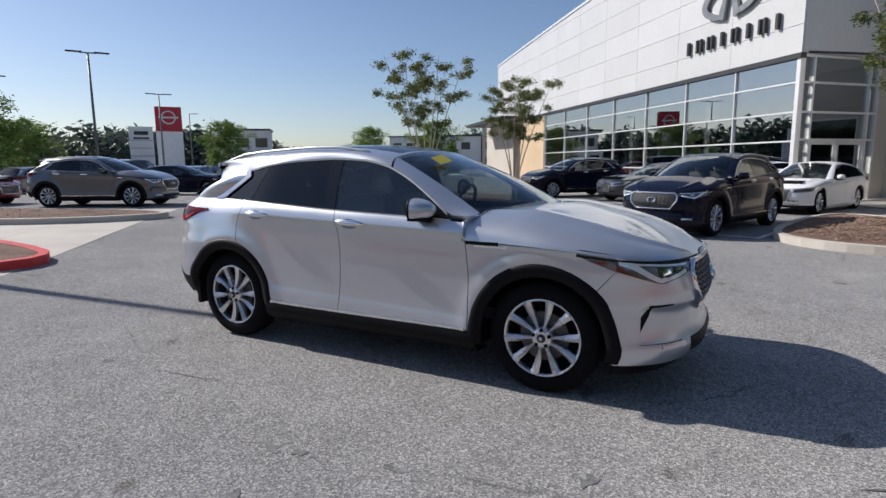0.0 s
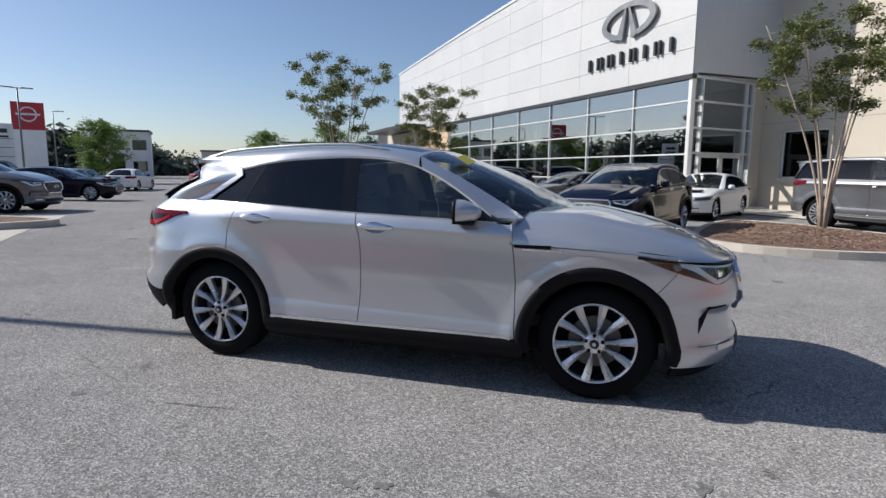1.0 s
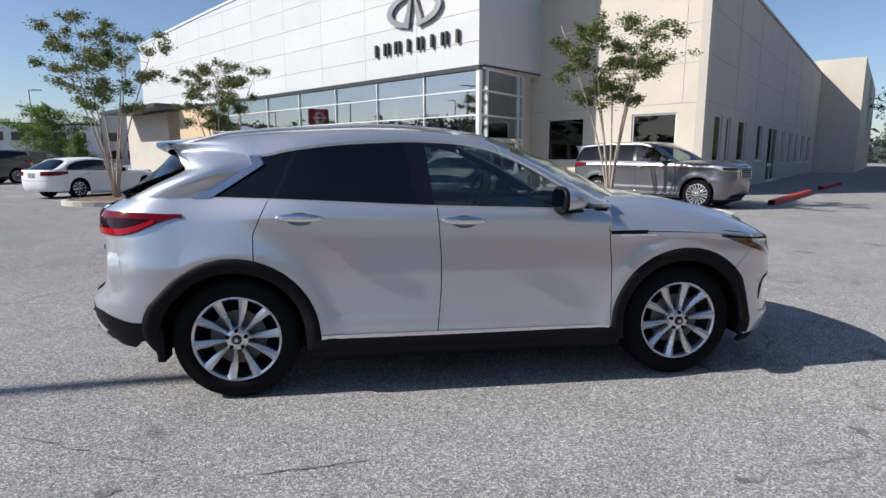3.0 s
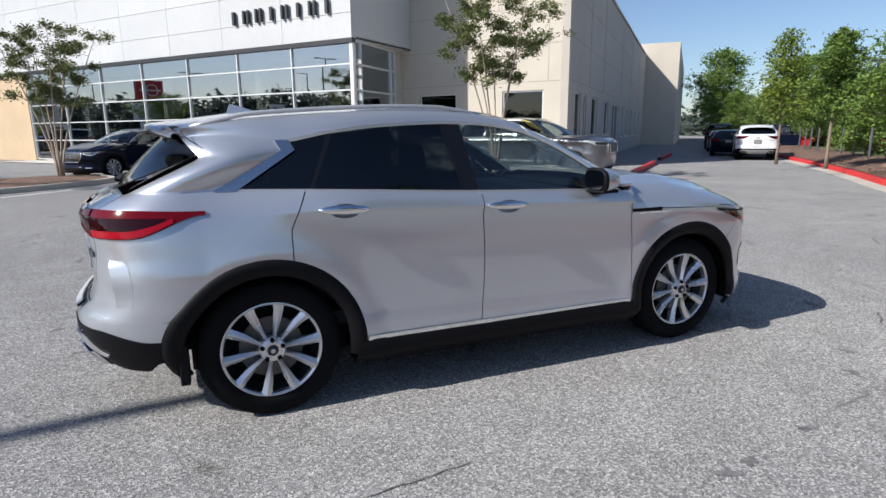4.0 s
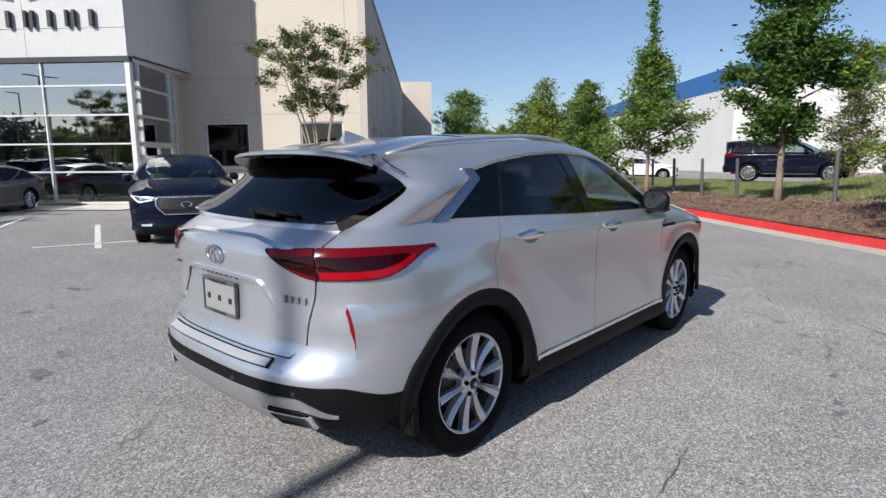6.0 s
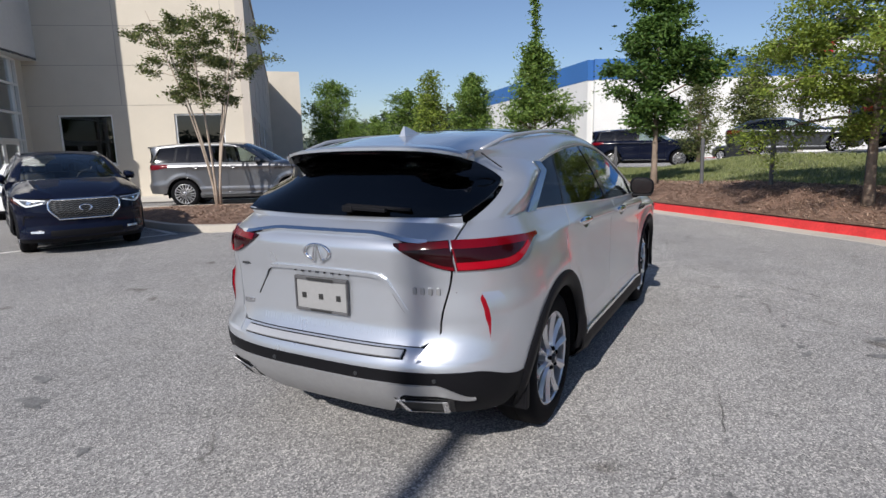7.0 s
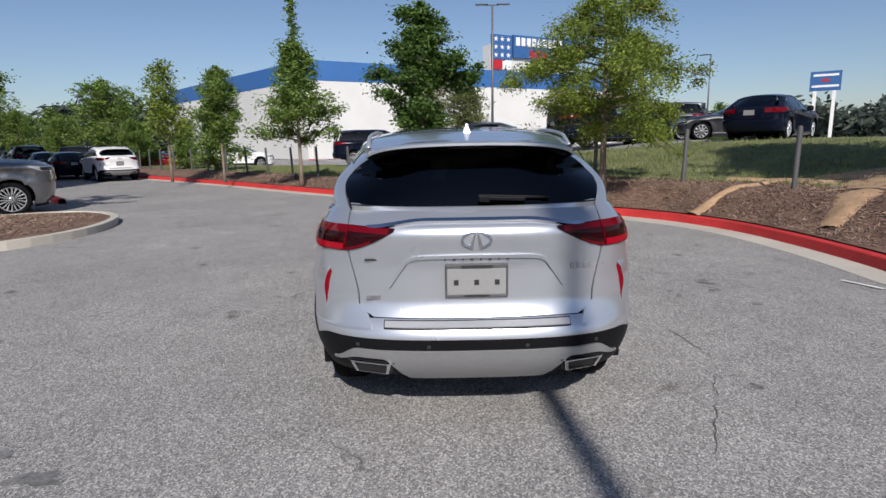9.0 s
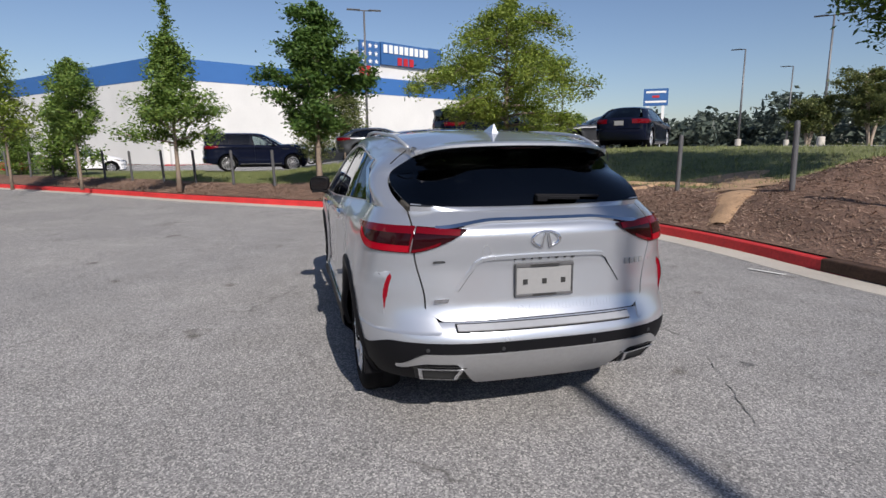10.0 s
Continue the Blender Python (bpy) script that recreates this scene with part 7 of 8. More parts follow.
def tree(label, at, height, crown, leaf, bark, seed, stems=1, trunk=0.07, clear=0.3, dens=1.0, size=0.075, spire=0.0, droop=0.0, group="", limbs=26, jag=0.35, name="tree", clump=0.16, count=26, loose=0.16):
    """crown: function of 0..1 up the crown giving its radius."""
    rng = np.random.default_rng(seed)
    t = thing(name, label, "tree", group, at=pose(*at))
    wood, tips, spr = [], [], []
    for k in range(stems):
        ang = 2 * math.pi * (k + rng.uniform(0, 0.6)) / stems
        lean = 0.0 if stems == 1 else rng.uniform(0.12, 0.27) * height
        pts, rad = [], []
        for i in range(9):
            f = i / 8
            w = 0.04 * height * 0.3 * math.sin(3.0 * f + k) * f
            r = lean * f ** 1.5
            pts.append((math.cos(ang) * (r + 0.05 * (stems > 1)) + w, math.sin(ang) * (r + 0.05 * (stems > 1)) + w * 0.6, -0.1 + f * (height * (0.96 if stems == 1 else 0.86))))
            rad.append(trunk * (1 - 0.9 * f) * (1.35 if i == 0 else 1.0) + 0.004)
        wood.append(tube(pts, rad, 8))
        nl = max(3, limbs // stems)
        for j in range(nl):
            f = clear + (1 - clear) * (j + rng.uniform(0, 0.8)) / nl
            f = min(f, 0.98)
            hgt = (f - clear) / (1 - clear)
            q = f * 8
            i0 = min(int(q), 7)
            b = Vector(pts[i0]).lerp(Vector(pts[i0 + 1]), q - i0)
            a2 = j * 2.4 + k * 1.3 + rng.uniform(-0.4, 0.4)
            ln = crown(hgt) * rng.uniform(1 - jag, 1 + 0.25 * jag)
            rise = rng.uniform(0.15, 0.55) * (1 - 0.4 * hgt)
            lp = []
            for s in range(5):
                g = s / 4
                lp.append((b.x + math.cos(a2) * ln * g, b.y + math.sin(a2) * ln * g, b.z + ln * rise * g - droop * ln * g * g))
            r0 = trunk * (1 - 0.85 * f) * 0.55 + 0.004
            wood.append(tube(lp, [r0 * (1 - 0.8 * s / 4) for s in range(5)], 5))
            for s in range(int(3 + ln * 5 * dens)):
                g = rng.uniform(0.35, 1.05)
                i1 = min(int(g * 4), 3)
                c = Vector(lp[i1]).lerp(Vector(lp[i1 + 1]), g * 4 - i1)
                side = rng.normal(0, loose * ln + 0.25 * loose, 3)
                tips.append((c.x + side[0], c.y + side[1], c.z + side[2] * 0.6))
                spr.append(clump * rng.uniform(0.7, 1.3))
                if rng.uniform() < 0.35:
                    wood.append(tube([tuple(c), tips[-1]], [r0 * 0.35, 0.002], 3))
        if stems == 1:
            for s in range(int(4 + spire * 26)):
                z = height * (0.9 + (0.1 + spire) * s / (4 + spire * 26))
                tips.append((rng.normal(0, 0.05), rng.normal(0, 0.05), z))
                spr.append(clump * (0.75 - 0.4 * s / (4 + spire * 26)))
            if spire:
                wood.append(tube([(0, 0, height * 0.9), (0.02, 0, height * (1 + spire * 1.08))], [0.012, 0.003], 4))
    v, f = merge(wood)
    mesh_ob("trunk", v, f, bark, t, "bare branching trunk", smooth=True)
    v, f = leaf_mesh(tips, spr, count, size, rng)
    mesh_ob("crown", v, f, leaf, t, "loose leafy crown with gaps")
    return t


def bz(x, y, d):
    return bank_z(x, y, d) - 0.03


cone = lambda w: (lambda h: w * (1.0 - 0.85 * h) * (0.6 + 0.4 * min(1, h * 8)))
oval = lambda w: (lambda h: w * math.sin(math.pi * min(0.12 + 0.86 * h, 1)) ** 0.7)
vase = lambda w: (lambda h: w * (0.25 + 0.75 * math.sin(math.pi * min(0.1 + 0.75 * h, 1))))
MY = dict(leaf=M_LEAF_MYRTLE, bark=M_PALEBARK, name="crape_myrtle", stems=7, trunk=0.03, group="crape myrtles of the lot")
tree("multi-stemmed crape myrtle with smooth pale trunks on the island", (7.5, 10.75, 0.2), 5.5, vase(1.25), seed=3, clear=0.55, limbs=49, dens=0.75, size=0.046, count=58, jag=0.7, clump=0.085, loose=0.07, **MY)
tree("multi-stemmed crape myrtle with airy leaves beyond the car lot", (-6.9, 14.6, 0.15), 6.1, vase(1.25), seed=5, clear=0.52, limbs=49, dens=0.75, size=0.046, count=58, jag=0.7, clump=0.085, loose=0.07, **MY)
tree("smaller crape myrtle near the showroom front", (-4.5, 17.7, 0.15), 5.4, vase(1.1), seed=8, clear=0.48, limbs=49, dens=0.75, size=0.046, count=58, jag=0.7, clump=0.085, loose=0.07, **MY)
tree("broad crape myrtle with pale trunks beside the upper lot", (14.1, -20.6, 1.46), 3.3, vase(1.35), seed=12, clear=0.32, limbs=49, dens=0.95, size=0.06, count=60, jag=0.6, clump=0.1, loose=0.08, **MY)
tree("low crape myrtle beside the upper lot", (15.6, -19.2, 1.45), 2.2, vase(1.2), seed=14, clear=0.3, limbs=40, dens=0.95, size=0.06, count=60, jag=0.6, clump=0.1, loose=0.08, **MY)
RW = "young trees along the red kerb"
tree("young sweetgum with dense dark star-shaped leaves on the bank", (13.3, 0.55, bz(13.3, 0.55, 1.6)), 5.1, lambda h: 1.8 * (1.0 - 0.72 * h) * (0.7 + 0.3 * min(1, h * 6)), M_LEAF_DARK, M_BARK, 11, trunk=0.085, clear=0.31, limbs=30, dens=0.85, size=0.070, group=RW, jag=0.75, clump=0.14, count=115, loose=0.10)
tree("young oak with a tall thin leader on the bank", (15.7, 4.75, 0.3), 4.7, cone(1.75), M_LEAF_MID, M_BARK, 12, trunk=0.07, clear=0.30, limbs=34, dens=0.85, size=0.064, spire=0.42, group=RW, jag=0.6, count=85, clump=0.14, loose=0.11)
tree("broad willow oak with fine lime-green leaves on the bank", (9.0, -3.55, bz(9.0, -3.55, 1.0)), 4.5, lambda h: 2.35 * math.sin(math.pi * min(0.24 + 0.74 * h, 1)) ** 0.8, M_LEAF_LIME, M_BARK, 13, trunk=0.08, clear=0.30, limbs=40, dens=1.0, size=0.036, droop=0.42, group=RW, jag=0.85, clump=0.12, count=170, loose=0.08)
tree("slim young tree with mid-green leaves on the bank", (18.0, 8.2, 0.3), 4.2, oval(0.92), M_LEAF_MID, M_BARK, 14, trunk=0.05, clear=0.40, limbs=28, dens=0.9, size=0.062, group=RW, jag=0.6, clump=0.13, count=75, loose=0.11)
tree("thin young tree with pale feathery leaves on the bank", (18.9, 10.6, 0.3), 4.6, cone(1.15), M_LEAF_LIME, M_BARK, 15, trunk=0.045, clear=0.36, limbs=30, dens=1.2, size=0.07, group=RW)
tree("broad leafy tree over the mulch mound", (3.7, -9.3, bz(3.7, -9.3, 4.0)), 6.4, lambda h: 2.25 * min(1.0, 0.75 + 1.5 * h) * (1 - 0.7 * h ** 2), M_LEAF_DARK, M_BARK, 16, trunk=0.09, clear=0.31, limbs=60, dens=1.3, size=0.07, group=RW, count=44)
tree("narrow olive-green cypress behind the bank", (22.6, 0.2, bz(22.6, 0.2, 9.0)), 4.9, lambda h: 0.95 * (1 - 0.8 * h ** 1.5) * (0.7 + 0.3 * min(1, h * 6)), M_LEAF_MYRTLE, M_BARK, 21, trunk=0.07, clear=0.08, limbs=60, dens=1.4, size=0.05, group=RW, jag=0.5, clump=0.12, count=40)
tree("reddish small ornamental tree near the store", (30.0, -1.6, 0.9), 4.0, oval(1.4), M_LEAF_MYRTLE, M_BARK, 17, trunk=0.05, clear=0.3, limbs=30, dens=1.3, size=0.09, group=RW)
src = tree("leafy tree along the far drive", (38.5, 24.0, 0.0), 6.6, oval(2.3), M_LEAF_MID, M_BARK, 18, trunk=0.07, clear=0.2, limbs=40, dens=1.1, size=0.11, group=RW, jag=0.6, clump=0.2)
bush = tree("bushy evergreen beside the drive", (24.8, 11.0, 0.25), 3.6, cone(1.4), M_LEAF_MID, M_BARK, 19, trunk=0.06, clear=0.08, limbs=36, dens=1.1, size=0.09, group=RW, jag=0.6)
for i, (x, y, sc) in enumerate(((28.5, 14.2, 0.78), (33.0, 16.0, 0.5), (33.5, 19.5, 0.48), (36.0, 20.0, 0.78), (43.0, 30.0, 0.7), (49.0, 38.0, 0.8), (48.5, 34.4, 1.4), (56.0, 46.0, 1.5), (64.0, 54.0, 1.1), (33, -18, 0.8))):
    o = copy_thing(src if i % 3 else bush, pose(x, y, bank_z(x, y, 6) - 0.1, 0, 0, 70 * i))
    o.scale = (sc, sc, sc * (0.9 + 0.05 * (i % 4)))
for i, (x, y, sc) in enumerate(((-34, 8, 1.0), (-37, 13, 1.1), (-42, 18, 0.9), (-40, 33, 1.0), (-44, 38, 1.1), (-33, 48, 1.0), (-25, 52, 1.2), (-18, 56, 1.1), (-10, 58, 1.0), (-46, 6, 1.3), (-30, 57, 1.2))):
    o = copy_thing(bush if i % 3 == 0 else src, pose(x, y, -0.05, 0, 0, 50 * i))
    o.scale = (sc, sc, sc * 0.85)


def far_woods():
    """Tree belt round the whole place, too far to tell single trees."""
    rng = np.random.default_rng(4)
    cs, sp = [], []
    for i in range(520):
        a = 2 * math.pi * i / 520 + rng.uniform(-0.005, 0.005)
        r = rng.uniform(125, 165)
        h = 6 + 3.0 * math.sin(a * 5) + 2.0 * math.sin(a * 13 + 1) + rng.uniform(-1.5, 2.5)
        for k in range(4):
            cs.append((r * math.cos(a) + rng.normal(0, 2), r * math.sin(a) + rng.normal(0, 2), max(1.0, h * (0.2 + 0.24 * k))))
            sp.append(2.0 - 0.2 * k)
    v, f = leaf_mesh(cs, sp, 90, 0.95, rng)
    tagged(mesh_ob("far_woods", v, f, M_LEAF_HAZED), "hazy belt of distant woods", "trees", kind="stuff")


far_woods()


# ---- bank details ----
def scatter(name, d0, d1, n, maker, material, label, category, seed, s_range=(0, 1)):
    rng = random.Random(seed)
    vs, fs = [], []
    m = len(KERB) - 1
    for _ in range(n):
        u = (s_range[0] + (s_range[1] - s_range[0]) * rng.random()) * m
        i = min(int(u), m - 1)
        p, w = KERB[i].lerp(KERB[i + 1], u - i), KN[i].lerp(KN[i + 1], u - i)
        e = mulch_edge(p)
        d = (d0 + (d1 + e - d0) * rng.random()) if "mulch" in name else (d0 + e + (d1 - d0 - e) * rng.random())
        x, y = p.x + w.x * d, p.y + w.y * d
        maker(vs, fs, x, y, bank_z(x, y, d), rng)
    return tagged(mesh_ob(name, vs, fs, material), label, category, kind="stuff")


def chip(vs, fs, x, y, z, rng):
    a, l, w, t = rng.uniform(0, 6.28), rng.uniform(0.015, 0.05), rng.uniform(0.003, 0.008), rng.uniform(-0.5, 0.5)
    ca, sa = math.cos(a), math.sin(a)
    o = len(vs)
    h = z + rng.uniform(0.012, 0.03)
    for i, j in ((-l, -w), (l, -w), (l, w), (-l, w)):
        vs.append((x + ca * i - sa * j, y + sa * i + ca * j, h + t * i + 0.3 * j))
    fs.append((o, o + 1, o + 2, o + 3))


def blade(vs, fs, x, y, z, rng):
    for _ in range(3):
        a, h, w = rng.uniform(0, 6.28), rng.uniform(0.04, 0.11), 0.008
        o = len(vs)
        bx, by = x + rng.uniform(-0.04, 0.04), y + rng.uniform(-0.04, 0.04)
        vs += [(bx - w * math.sin(a), by + w * math.cos(a), z - 0.01), (bx + w * math.sin(a), by - w * math.cos(a), z - 0.01), (bx + 0.5 * h * math.cos(a), by + 0.5 * h * math.sin(a), z + h)]
        fs.append((o, o + 1, o + 2))


scatter("mulch_chips", 0.19, 2.4, 64000, chip, M_CHIP, "loose brown wood chips on the bank", "mulch", 2, (0.40, 0.86))
scatter("grass", 2.2, 8.5, 34000, blade, M_GRASS, "short dry-tipped grass on the bank", "grass", 3, (0.38, 0.84))


def island_chips(loop, n, seed):
    rng = random.Random(seed)
    c = sum((Vector((*p, 0)) for p in loop), Vector()) / len(loop)
    vs, fs = [], []
    for _ in range(n):
        i = rng.randrange(len(loop))
        a, b = Vector((*loop[i], 0)), Vector((*loop[(i + 1) % len(loop)], 0))
        q = a.lerp(b, rng.random())
        f = rng.random() ** 0.6
        p = c + (q - c) * f * 0.93
        chip(vs, fs, p.x, p.y, ground_z(p.x, p.y) + 0.11 + 0.12 * math.sin((1 - f * 0.93) * math.pi / 2), rng)
    tagged(mesh_ob("mulch_chips", vs, fs, M_CHIP), "loose brown wood chips on the island", "mulch", kind="stuff")


island_chips(ISLE_TREE, 6000, 1)
island_chips(ISLE_LEFT, 1500, 4)

post_src = None
acc = 0.0
for i in range(1, len(KERB)):
    acc += (KERB[i] - KERB[i - 1]).length
    if acc < 1.68 or not 0.3 < KERB[i].x < 31:
        continue
    acc = 0.0
    d = 1.65
    x, y = KERB[i].x + KN[i].x * d, KERB[i].y + KN[i].y * d
    m = pose(x, y, bank_z(x, y, d) - 0.15, 2 * math.sin(i), 2 * math.cos(i * 3), 0)
    if post_src is None:
        v, f = lathe([(0.0, 0.0), (0.045, 0.0), (0.045, 1.22), (0.04, 1.27), (0.0, 1.29)], 12)
        post_src = mesh_ob("bollard", v, f, M_POST, smooth=False)
        post_src.matrix_basis = m
        tagged(post_src, "weathered grey metal post standing on the bank", "post", "posts along the bank")
    else:
        copy_thing(post_src, m)

# bare clay tracks worn across the mulch
def track(pts, w):
    vs, fs = [], []
    line = smooth_path(pts, 0.15)
    for i, (p, nn) in enumerate(zip(line, path_normals(line))):
        k = w * (0.8 + 0.5 * noise.noise((p.x * 2, p.y * 2, 0)))
        for j in range(5):
            o = (j / 2 - 1) * k
            x, y = p.x + nn.x * o, p.y + nn.y * o
            d = min((Vector((x, y, 0)) - q).length for q in KERB)
            vs.append((x, y, bank_z(x, y, d) + 0.052 - 0.05 * abs(j / 2 - 1) ** 2))
    for i in range(len(line) - 1):
        for j in range(4):
            fs.append((i * 5 + j, i * 5 + j + 1, i * 5 + 6 + j, i * 5 + 5 + j))
    tagged(mesh_ob("clay_track", vs, fs, M_CLAY, smooth=True), "bare orange clay path worn through the mulch", "path", kind="structure")


track([(4.2, -5.35), (4.8, -6.2), (5.5, -7.2), (6.3, -8.1)], 0.34)
track([(5.1, -6.6), (5.9, -7.5), (6.6, -8.0), (7.6, -8.4)], 0.85)
track([(6.6, -4.5), (7.0, -5.2), (7.3, -6.0), (7.9, -6.9)], 0.15)
track([(5.3, -8.0), (6.6, -7.6), (7.9, -6.9), (8.8, -6.3)], 0.22)
# red kerb pieces beside the building
for p, q in (((12.6, 10.9), (17.6, 15.3)), ((20.0, 17.5), (24.5, 21.4))):
    line = [Vector((*p, 0)).lerp(Vector((*q, 0)), i / 6) for i in range(7)]
    tagged(sweep("side_kerb", line, [(-0.09, -0.02), (-0.09, 0.14), (-0.07, 0.155), (0.07, 0.155), (0.09, 0.14), (0.09, -0.02)], M_RED), "red painted kerb beside the building drive", "kerb", kind="structure")
lane("paint_mark", (2.2, -4.17), (1.8, -4.33), 0.06, 0.012, M_WHITEPAINT, "short worn white paint mark by the gutter", "marking")
# cracks and oil spots in the asphalt
M_CRACK = surf("crack_dirt", (0.115, 0.112, 0.108), 0.95, var=0.3, scale=9, fine=60, bump=0.3)
M_OIL = surf("oil_stain", (0.165, 0.163, 0.16), 0.8, var=0.35, scale=14, fine=70, bump=0.2)


def crack(a, b, width, seed):
    """A ragged thin line from a to b that swells and dwindles."""
    rng = random.Random(seed)
    a, b = Vector((*a, 0)), Vector((*b, 0))
    n = max(5, int((b - a).length / 0.045))
    side = Vector(((a - b).y, (b - a).x, 0)).normalized()
    vs, fs, drift = [], [], 0.0
    for i in range(n + 1):
        t = i / n
        drift = 0.8 * drift + rng.uniform(-0.012, 0.012)
        w = width * (0.15 + math.sin(math.pi * t) ** 0.5) * rng.uniform(0.2, 1.0) * 0.3
        p = a.lerp(b, t) + side * drift
        for o in (-w, w):
            q = p + side * o
            vs.append((q.x, q.y, ground_z(q.x, q.y) + 0.004))
    for i in range(n):
        fs.append((2 * i, 2 * i + 1, 2 * i + 3, 2 * i + 2))
    tagged(mesh_ob("crack", vs, fs, M_CRACK), "thin dark crack in the weathered asphalt", "crack", kind="structure")


def oil_spot(x, y, r, seed):
    rng = random.Random(seed)
    a0, vs = rng.uniform(0, 6.28), []
    for i in range(26):
        a = 2 * math.pi * i / 26
        k = r * (0.65 + 0.55 * noise.noise((math.cos(a) * 1.7 + seed, math.sin(a) * 1.7, seed * 0.7)))
        u, v = 1.5 * k * math.cos(a), 0.8 * k * math.sin(a)
        vs.append((x + u * math.cos(a0) - v * math.sin(a0), y + u * math.sin(a0) + v * math.cos(a0), ground_z(x, y) + 0.003))
    tagged(mesh_ob("oil_spot", vs, [tuple(range(26))], M_OIL), "small dark oil spot on the asphalt", "stain", kind="structure")


for i, (a, b, w) in enumerate((((4.14, -1.95), (3.4, -2.62), 0.022), ((3.68, -1.9), (3.42, -2.5), 0.018), ((0.67, -1.70), (0.1, -1.74), 0.014), ((-0.2, -1.62), (-0.5, -1.48), 0.013), ((-0.55, -1.46), (-1.15, -1.14), 0.016),
                               ((0.78, -1.68), (0.35, -1.73), 0.012), ((8.1, 0.95), (7.75, 0.62), 0.05), ((6.05, -0.44), (5.7, -0.68), 0.05), ((4.75, -1.1), (4.45, -1.3), 0.04), ((5.85, -0.75), (6.9, -0.6), 0.03))):
    crack(a, b, w, i)
for i, (x, y, r) in enumerate(((-1.21, 2.13, 0.12), (-0.98, 2.5, 0.08), (-1.41, 1.22, 0.05), (2.35, -2.75, 0.07), (1.93, -2.66, 0.08), (3.34, -1.76, 0.06), (2.46, -2.1, 0.05), (1.93, -2.19, 0.05), (1.77, -2.22, 0.06), (-0.37, -1.8, 0.05), (-0.64, 1.89, 0.03))):
    oil_spot(x, y, r, i + 3)
# storm drain in the kerb
drain = boxes("storm_drain", [((1.2, -5.02, 0.09), (1.3, 0.30, 0.16))], M_RUST, None, "rusty dark cast iron storm drain inlet in the kerb", bevel=0.02)
tagged(drain, category="drain")


# ---- lamp posts and signs ----
def lamp_post(x, y, z, h, arms, ang, label, r=0.11):
    t = thing("street_lamp", label, "lamp post", "lamp posts of the lot", at=pose(x, y, z, 0, 0, ang))
    v, f = tube([(0, 0, 0), (0, 0, h)], [r, r * 0.6], 12)
    mesh_ob("pole", v, f, M_GALV, t, smooth=True)
    v, f = lathe([(0, 0), (0.28, 0), (0.28, 0.6), (0.25, 0.65), (0, 0.66)], 20)
    mesh_ob("base", v, f, M_CONCRETE, t, "round concrete base")
    for s in ((-1, 1) if arms == 2 else (1,)):
        boxes("lamp_head", [((s * 0.80, 0, h + 0.02), (0.95, 0.30, 0.08))], M_DARKMETAL, t, "flat dark lamp head", bevel=0.02)
        boxes("arm", [((s * 0.25, 0, h - 0.02), (0.5, 0.07, 0.07))], M_DARKMETAL, t)
    return t


lamp_post(-11.6, -1.32, 0.20, 9.7, 2, 4, "tall grey lamp post on the red island", 0.11)
for x, y, z, h, arms, ang in ((-35.6, 19.3, 0, 9.0, 2, 60), (-52.3, 36.4, 0, 9.0, 2, 60), (-70, 54, 0, 9.0, 1, 60), (-54, 21.5, 0.2, 9.0, 1, 60), (-37, 68, 0, 9.0, 1, 20), (41, -4.3, 0.8, 10.8, 2, 90), (45, -42, 1.5, 9.3, 1, 40), (32, -38, 1.5, 9.5, 2, 40), (60, -30, 1.5, 9.0, 1, 40), (52, -55, 1.5, 9.0, 1, 40), (-30, -28, 0, 9.0, 2, 40), (-18, -22, 0, 9.0, 2, 40), (-45, -20, 0, 9, 2, 40)):
    lamp_post(x, y, z, h, arms, ang, "tall grey lamp post in the parking lot")


def board(name, label, x, y, z0, ang, items):
    """A free-standing sign; items: part name, local centre, size, material."""
    t = thing(name, label, "sign", at=pose(x, y, z0, 0, 0, ang))
    for nm, c, size, mt in items:
        boxes(nm, [(c, size)], mt, t, bevel=0.01)
    return t


M_SIGNRED = surf("sign_red", (0.45, 0.02, 0.03), 0.4, var=0.04, bump=0.0)
M_SIGNWHITE = surf("sign_white", (0.78, 0.78, 0.76), 0.4, var=0.04, bump=0.0)
M_SIGNBLUE = surf("sign_blue", (0.035, 0.115, 0.30), 0.4, var=0.04, bump=0.0)
t = board("pylon_sign", "tall red and white pylon sign with a round silver emblem", -62.2, 44.7, 0, 54, [("column", (0, 0, 2.9), (3.1, 0.7, 5.8), M_SIGNWHITE), ("panel", (0, 0, 7.3), (3.1, 0.8, 3.1), M_SIGNRED)])
v, f = lathe([(0.7, -0.45), (0.85, -0.45), (0.85, 0.45), (0.7, 0.45), (0.7, -0.45)], 32, "y", (0, 0, 7.5))
mesh_ob("emblem", v, f, M_SILVERTRIM, t)
boxes("emblem_bar", [((0, 0, 7.5), (2.3, 0.86, 0.22))], M_SILVERTRIM, t)
board("directory_sign", "white slab sign with dark bars", -38.5, 24.6, 0, 57, [("slab", (0, 0, 2.25), (1.7, 0.3, 4.5), M_SIGNWHITE), ("emblem", (0, -0.16, 4.0), (1.0, 0.02, 0.28), M_DARKMETAL)] + [("text_bar", (0, -0.16, 3.45 - 0.62 * i), (1.6, 0.02, 0.035), M_DARKMETAL) for i in range(5)] + [("text_bar", (0, -0.17, 3.6), (1.1, 0.02, 0.14), M_DARKMETAL)])
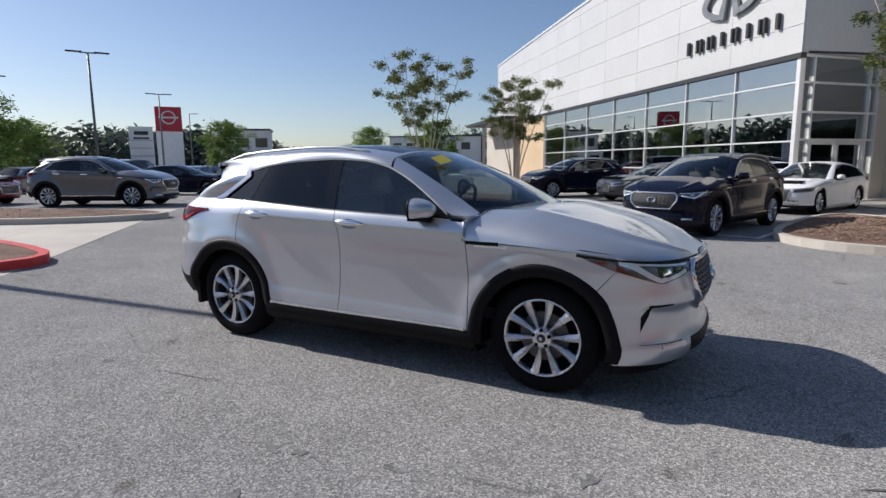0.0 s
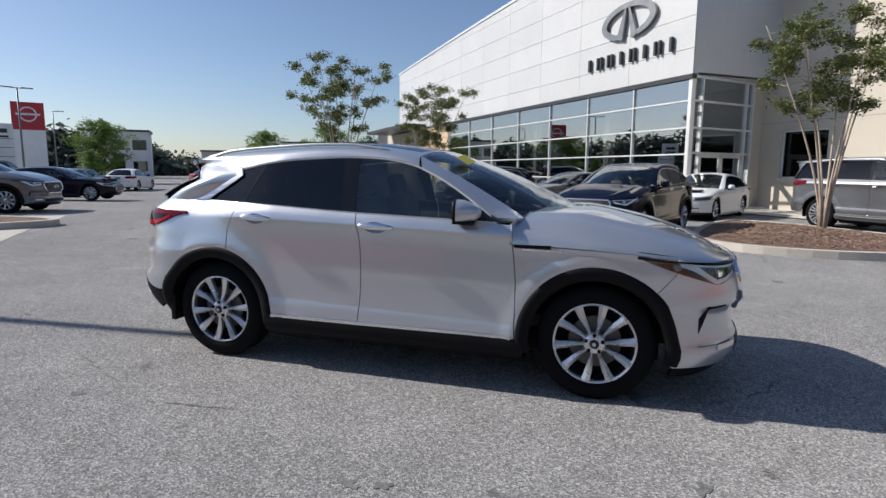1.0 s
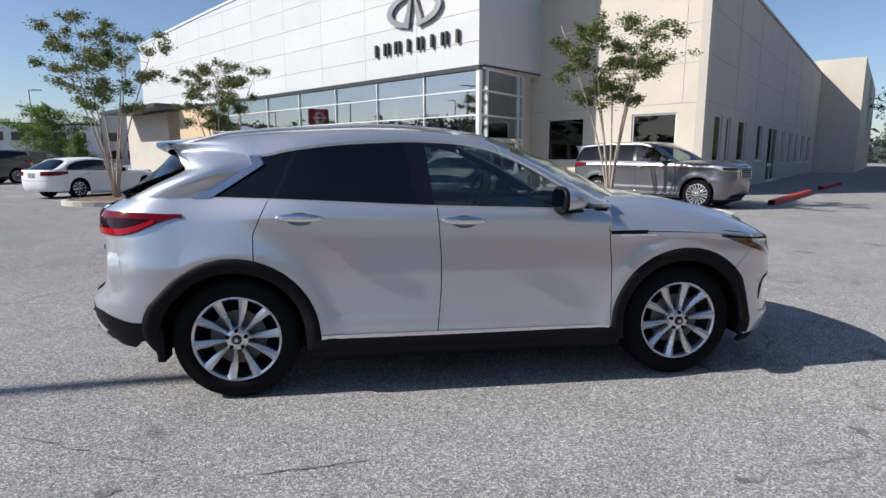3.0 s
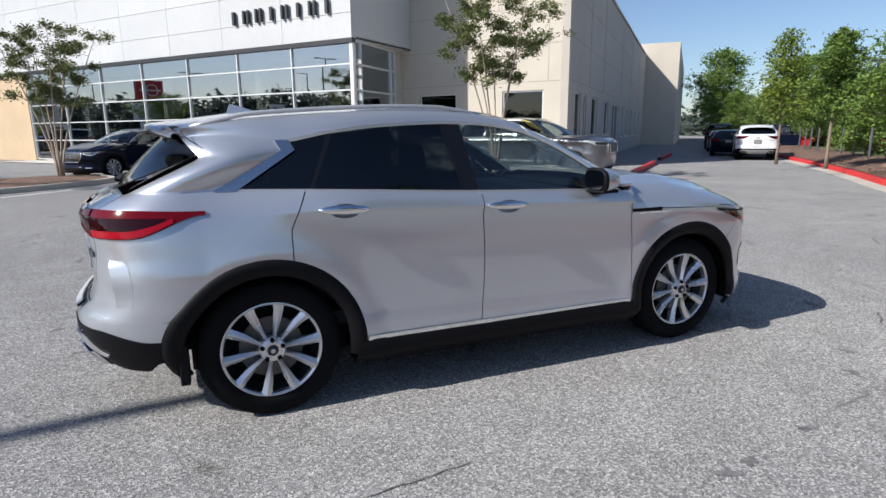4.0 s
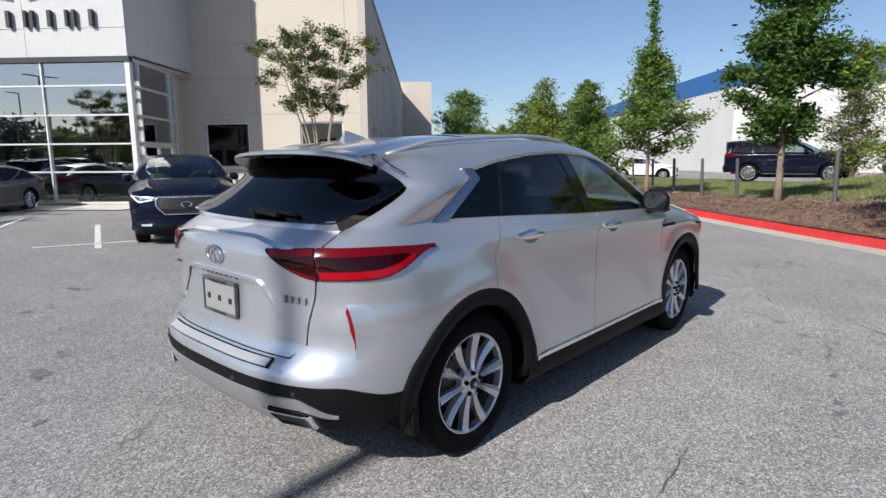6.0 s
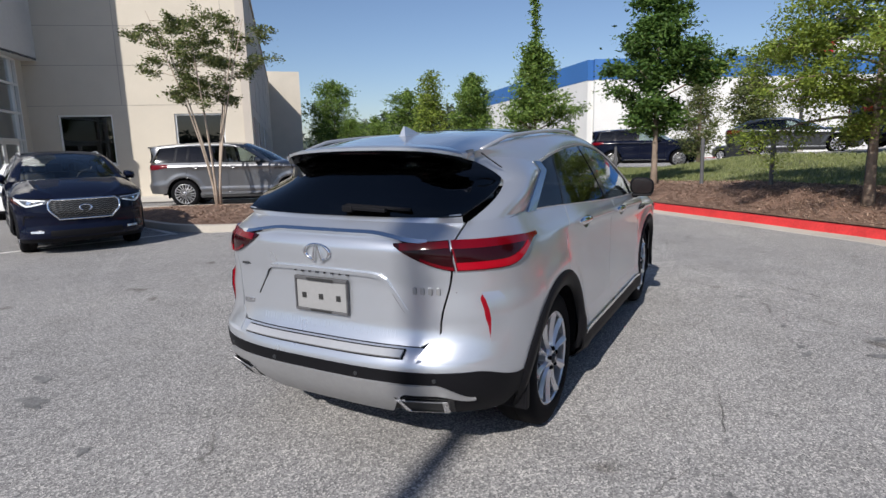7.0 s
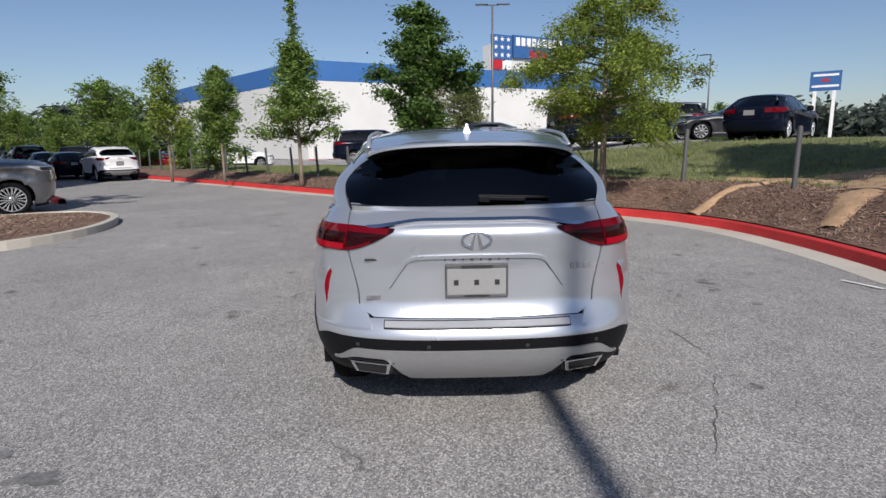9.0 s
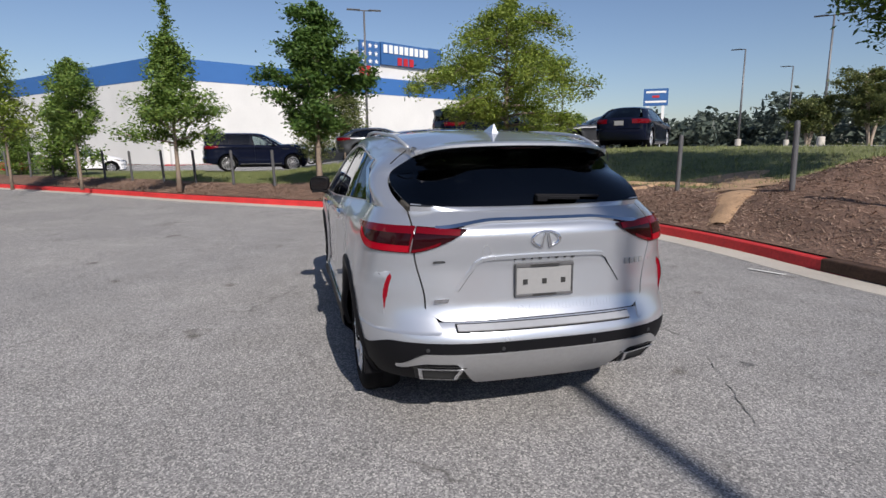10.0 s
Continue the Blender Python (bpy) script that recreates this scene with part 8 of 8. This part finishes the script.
blue_pylon = board("pylon_sign", "blue and white pylon sign on two white posts", 75, -53, 1.0, -125, [("post", (-1.3, 0, 3.9), (0.5, 0.5, 7.8), M_SIGNWHITE), ("post", (1.3, 0, 3.9), (0.5, 0.5, 7.8), M_SIGNWHITE), ("panel", (0, 0, 9.3), (4.2, 0.6, 3.0), M_SIGNBLUE), ("text_bar", (0, 0, 10.2), (3.4, 0.66, 0.35), M_SIGNWHITE), ("text_bar", (0, 0, 9.4), (1.2, 0.66, 0.4), M_SIGNRED), ("text_bar", (0, 0, 8.5), (3.6, 0.66, 0.35), M_SIGNWHITE)])

blue_pylon.scale = (0.85, 0.85, 0.85)

# ---- neighbouring store ----
store = thing("store_building", "large white store with a blue parapet band", "building")
D0 = Vector((55.4, 12.7, -0.6))


def store_wall(q, h, band, nm):
    d = (q - D0)
    ln = d.length
    ang = math.degrees(math.atan2(d.y, d.x))
    m = pose(D0.x, D0.y, D0.z, 0, 0, ang)
    s = 1 if ang > 0 else -1
    boxes(nm, [((ln / 2, -0.3 * s * -1, h / 2), (ln, 0.6, h))], M_WHITEWALL, store, m=m)
    boxes("blue_band", [((ln / 2, 0.28 * s, h - band / 2 + 0.05), (ln + 0.1, 0.7, band))], M_BLUEWALL, store, "blue parapet band", m=m)
    boxes("base_band", [((ln / 2, 0.28 * s, 0.55), (ln + 0.06, 0.64, 0.35))], M_SIGNRED, store, m=m)
    for i in range(1, int(ln / 9)):
        boxes("downpipe", [((i * 9.0 - 3.5, -0.06 * s, h / 2 - 0.5), (0.35, 0.3, h - 2))], M_BLUEWALL, store, "blue downpipe", m=m)
    return m


store_wall(Vector((87, 41, -0.6)), 10.4, 1.95, "left_wall")
RW_M = store_wall(Vector((76, -24.7, -0.6)), 10.4, 1.95, "right_wall")
v = [tuple(D0 + Vector(q)) for q in ((0.6, 0, 9.6), (31, 27.8, 9.6), (52, -8, 9.6), (20.4, -37.2, 9.6))]
mesh_ob("roof", v + [(p[0], p[1], p[2] - 0.3) for p in v], [(0, 1, 2, 3)[::-1], (4, 5, 6, 7), (0, 4, 5, 1), (1, 5, 6, 2), (2, 6, 7, 3), (3, 7, 4, 0)], M_WHITEWALL, store)
tower = thing("store_sign", "raised store sign with a starred flag panel and blue board", "sign", at=RW_M @ pose(22.0, 0.0, 0))
for nm, c, size, mt in (("tower", (6.5, 0.8, 11.0), (13.0, 1.6, 5.0), M_WHITEWALL), ("flag_panel", (1.5, -0.15, 13.2), (2.9, 0.3, 2.8), M_SIGNBLUE), ("flag_stripe", (0.8, -0.16, 11.2), (1.5, 0.3, 1.1), M_SIGNRED), ("flag_stripe", (2.2, -0.16, 11.2), (1.3, 0.3, 1.1), M_SIGNWHITE), ("board", (7.0, -0.2, 13.4), (7.8, 0.4, 2.6), M_SIGNBLUE), ("flag_panel", (12.0, -0.15, 13.6), (2.2, 0.3, 2.4), M_SIGNBLUE)):
    boxes(nm, [(c, size)], mt, tower)
for i in range(9):
    boxes("text_bar", [((3.7 + 0.82 * i, -0.45, 13.95), (0.55, 0.1, 0.95))], M_SIGNWHITE, tower)
for i in range(3):
    boxes("text_bar", [((5.9 + 0.95 * i, -0.45, 12.6), (0.65, 0.1, 0.9))], M_SIGNRED, tower)
for i in range(3):
    for j in range(3):
        v = []
        for k in range(10):
            r = 0.34 if k % 2 == 0 else 0.14
            a = math.pi / 2 + k * math.pi / 5
            v.append((0.6 + 0.9 * i + r * math.cos(a), -0.33, 12.3 + 0.9 * j + r * math.sin(a)))
        mesh_ob("star", v, [tuple(range(10))], M_SIGNWHITE, tower)

# far low buildings past the lot
for nm, lab, x, y, ang, size, mt in (("far_building", "white low building far across the lot", -72, 66, 40, (9, 6, 7), M_WHITEWALL), ("far_building", "long low grey building far across the lot", -74, 103, 35, (20, 10, 5), M_SIDEWALL), ("far_building", "grey office block far down the road", -34, 118, 20, (30, 12, 9), M_SIDEWALL), ("far_building", "pale office block beyond the road", -58, 110, 20, (20, 12, 7), M_WHITEWALL)):
    t = thing(nm, lab, "building", at=pose(x, y, 0, 0, 0, ang))
    boxes("wall", [((0, 0, size[2] / 2), size)], mt, t)
    boxes("roof", [((0, 0, size[2] + 0.15), (size[0] + 0.4, size[1] + 0.4, 0.3))], M_DARKMETAL, t)
    for fl in range(int(size[2] // 3.2)):
        for i in range(int(size[0] // 3)):
            boxes("window", [((-size[0] / 2 + 1.7 + 3 * i, -size[1] / 2 - 0.02, 1.8 + 3.2 * fl), (1.9, 0.1, 1.5))], M_DARKGLASS, t)
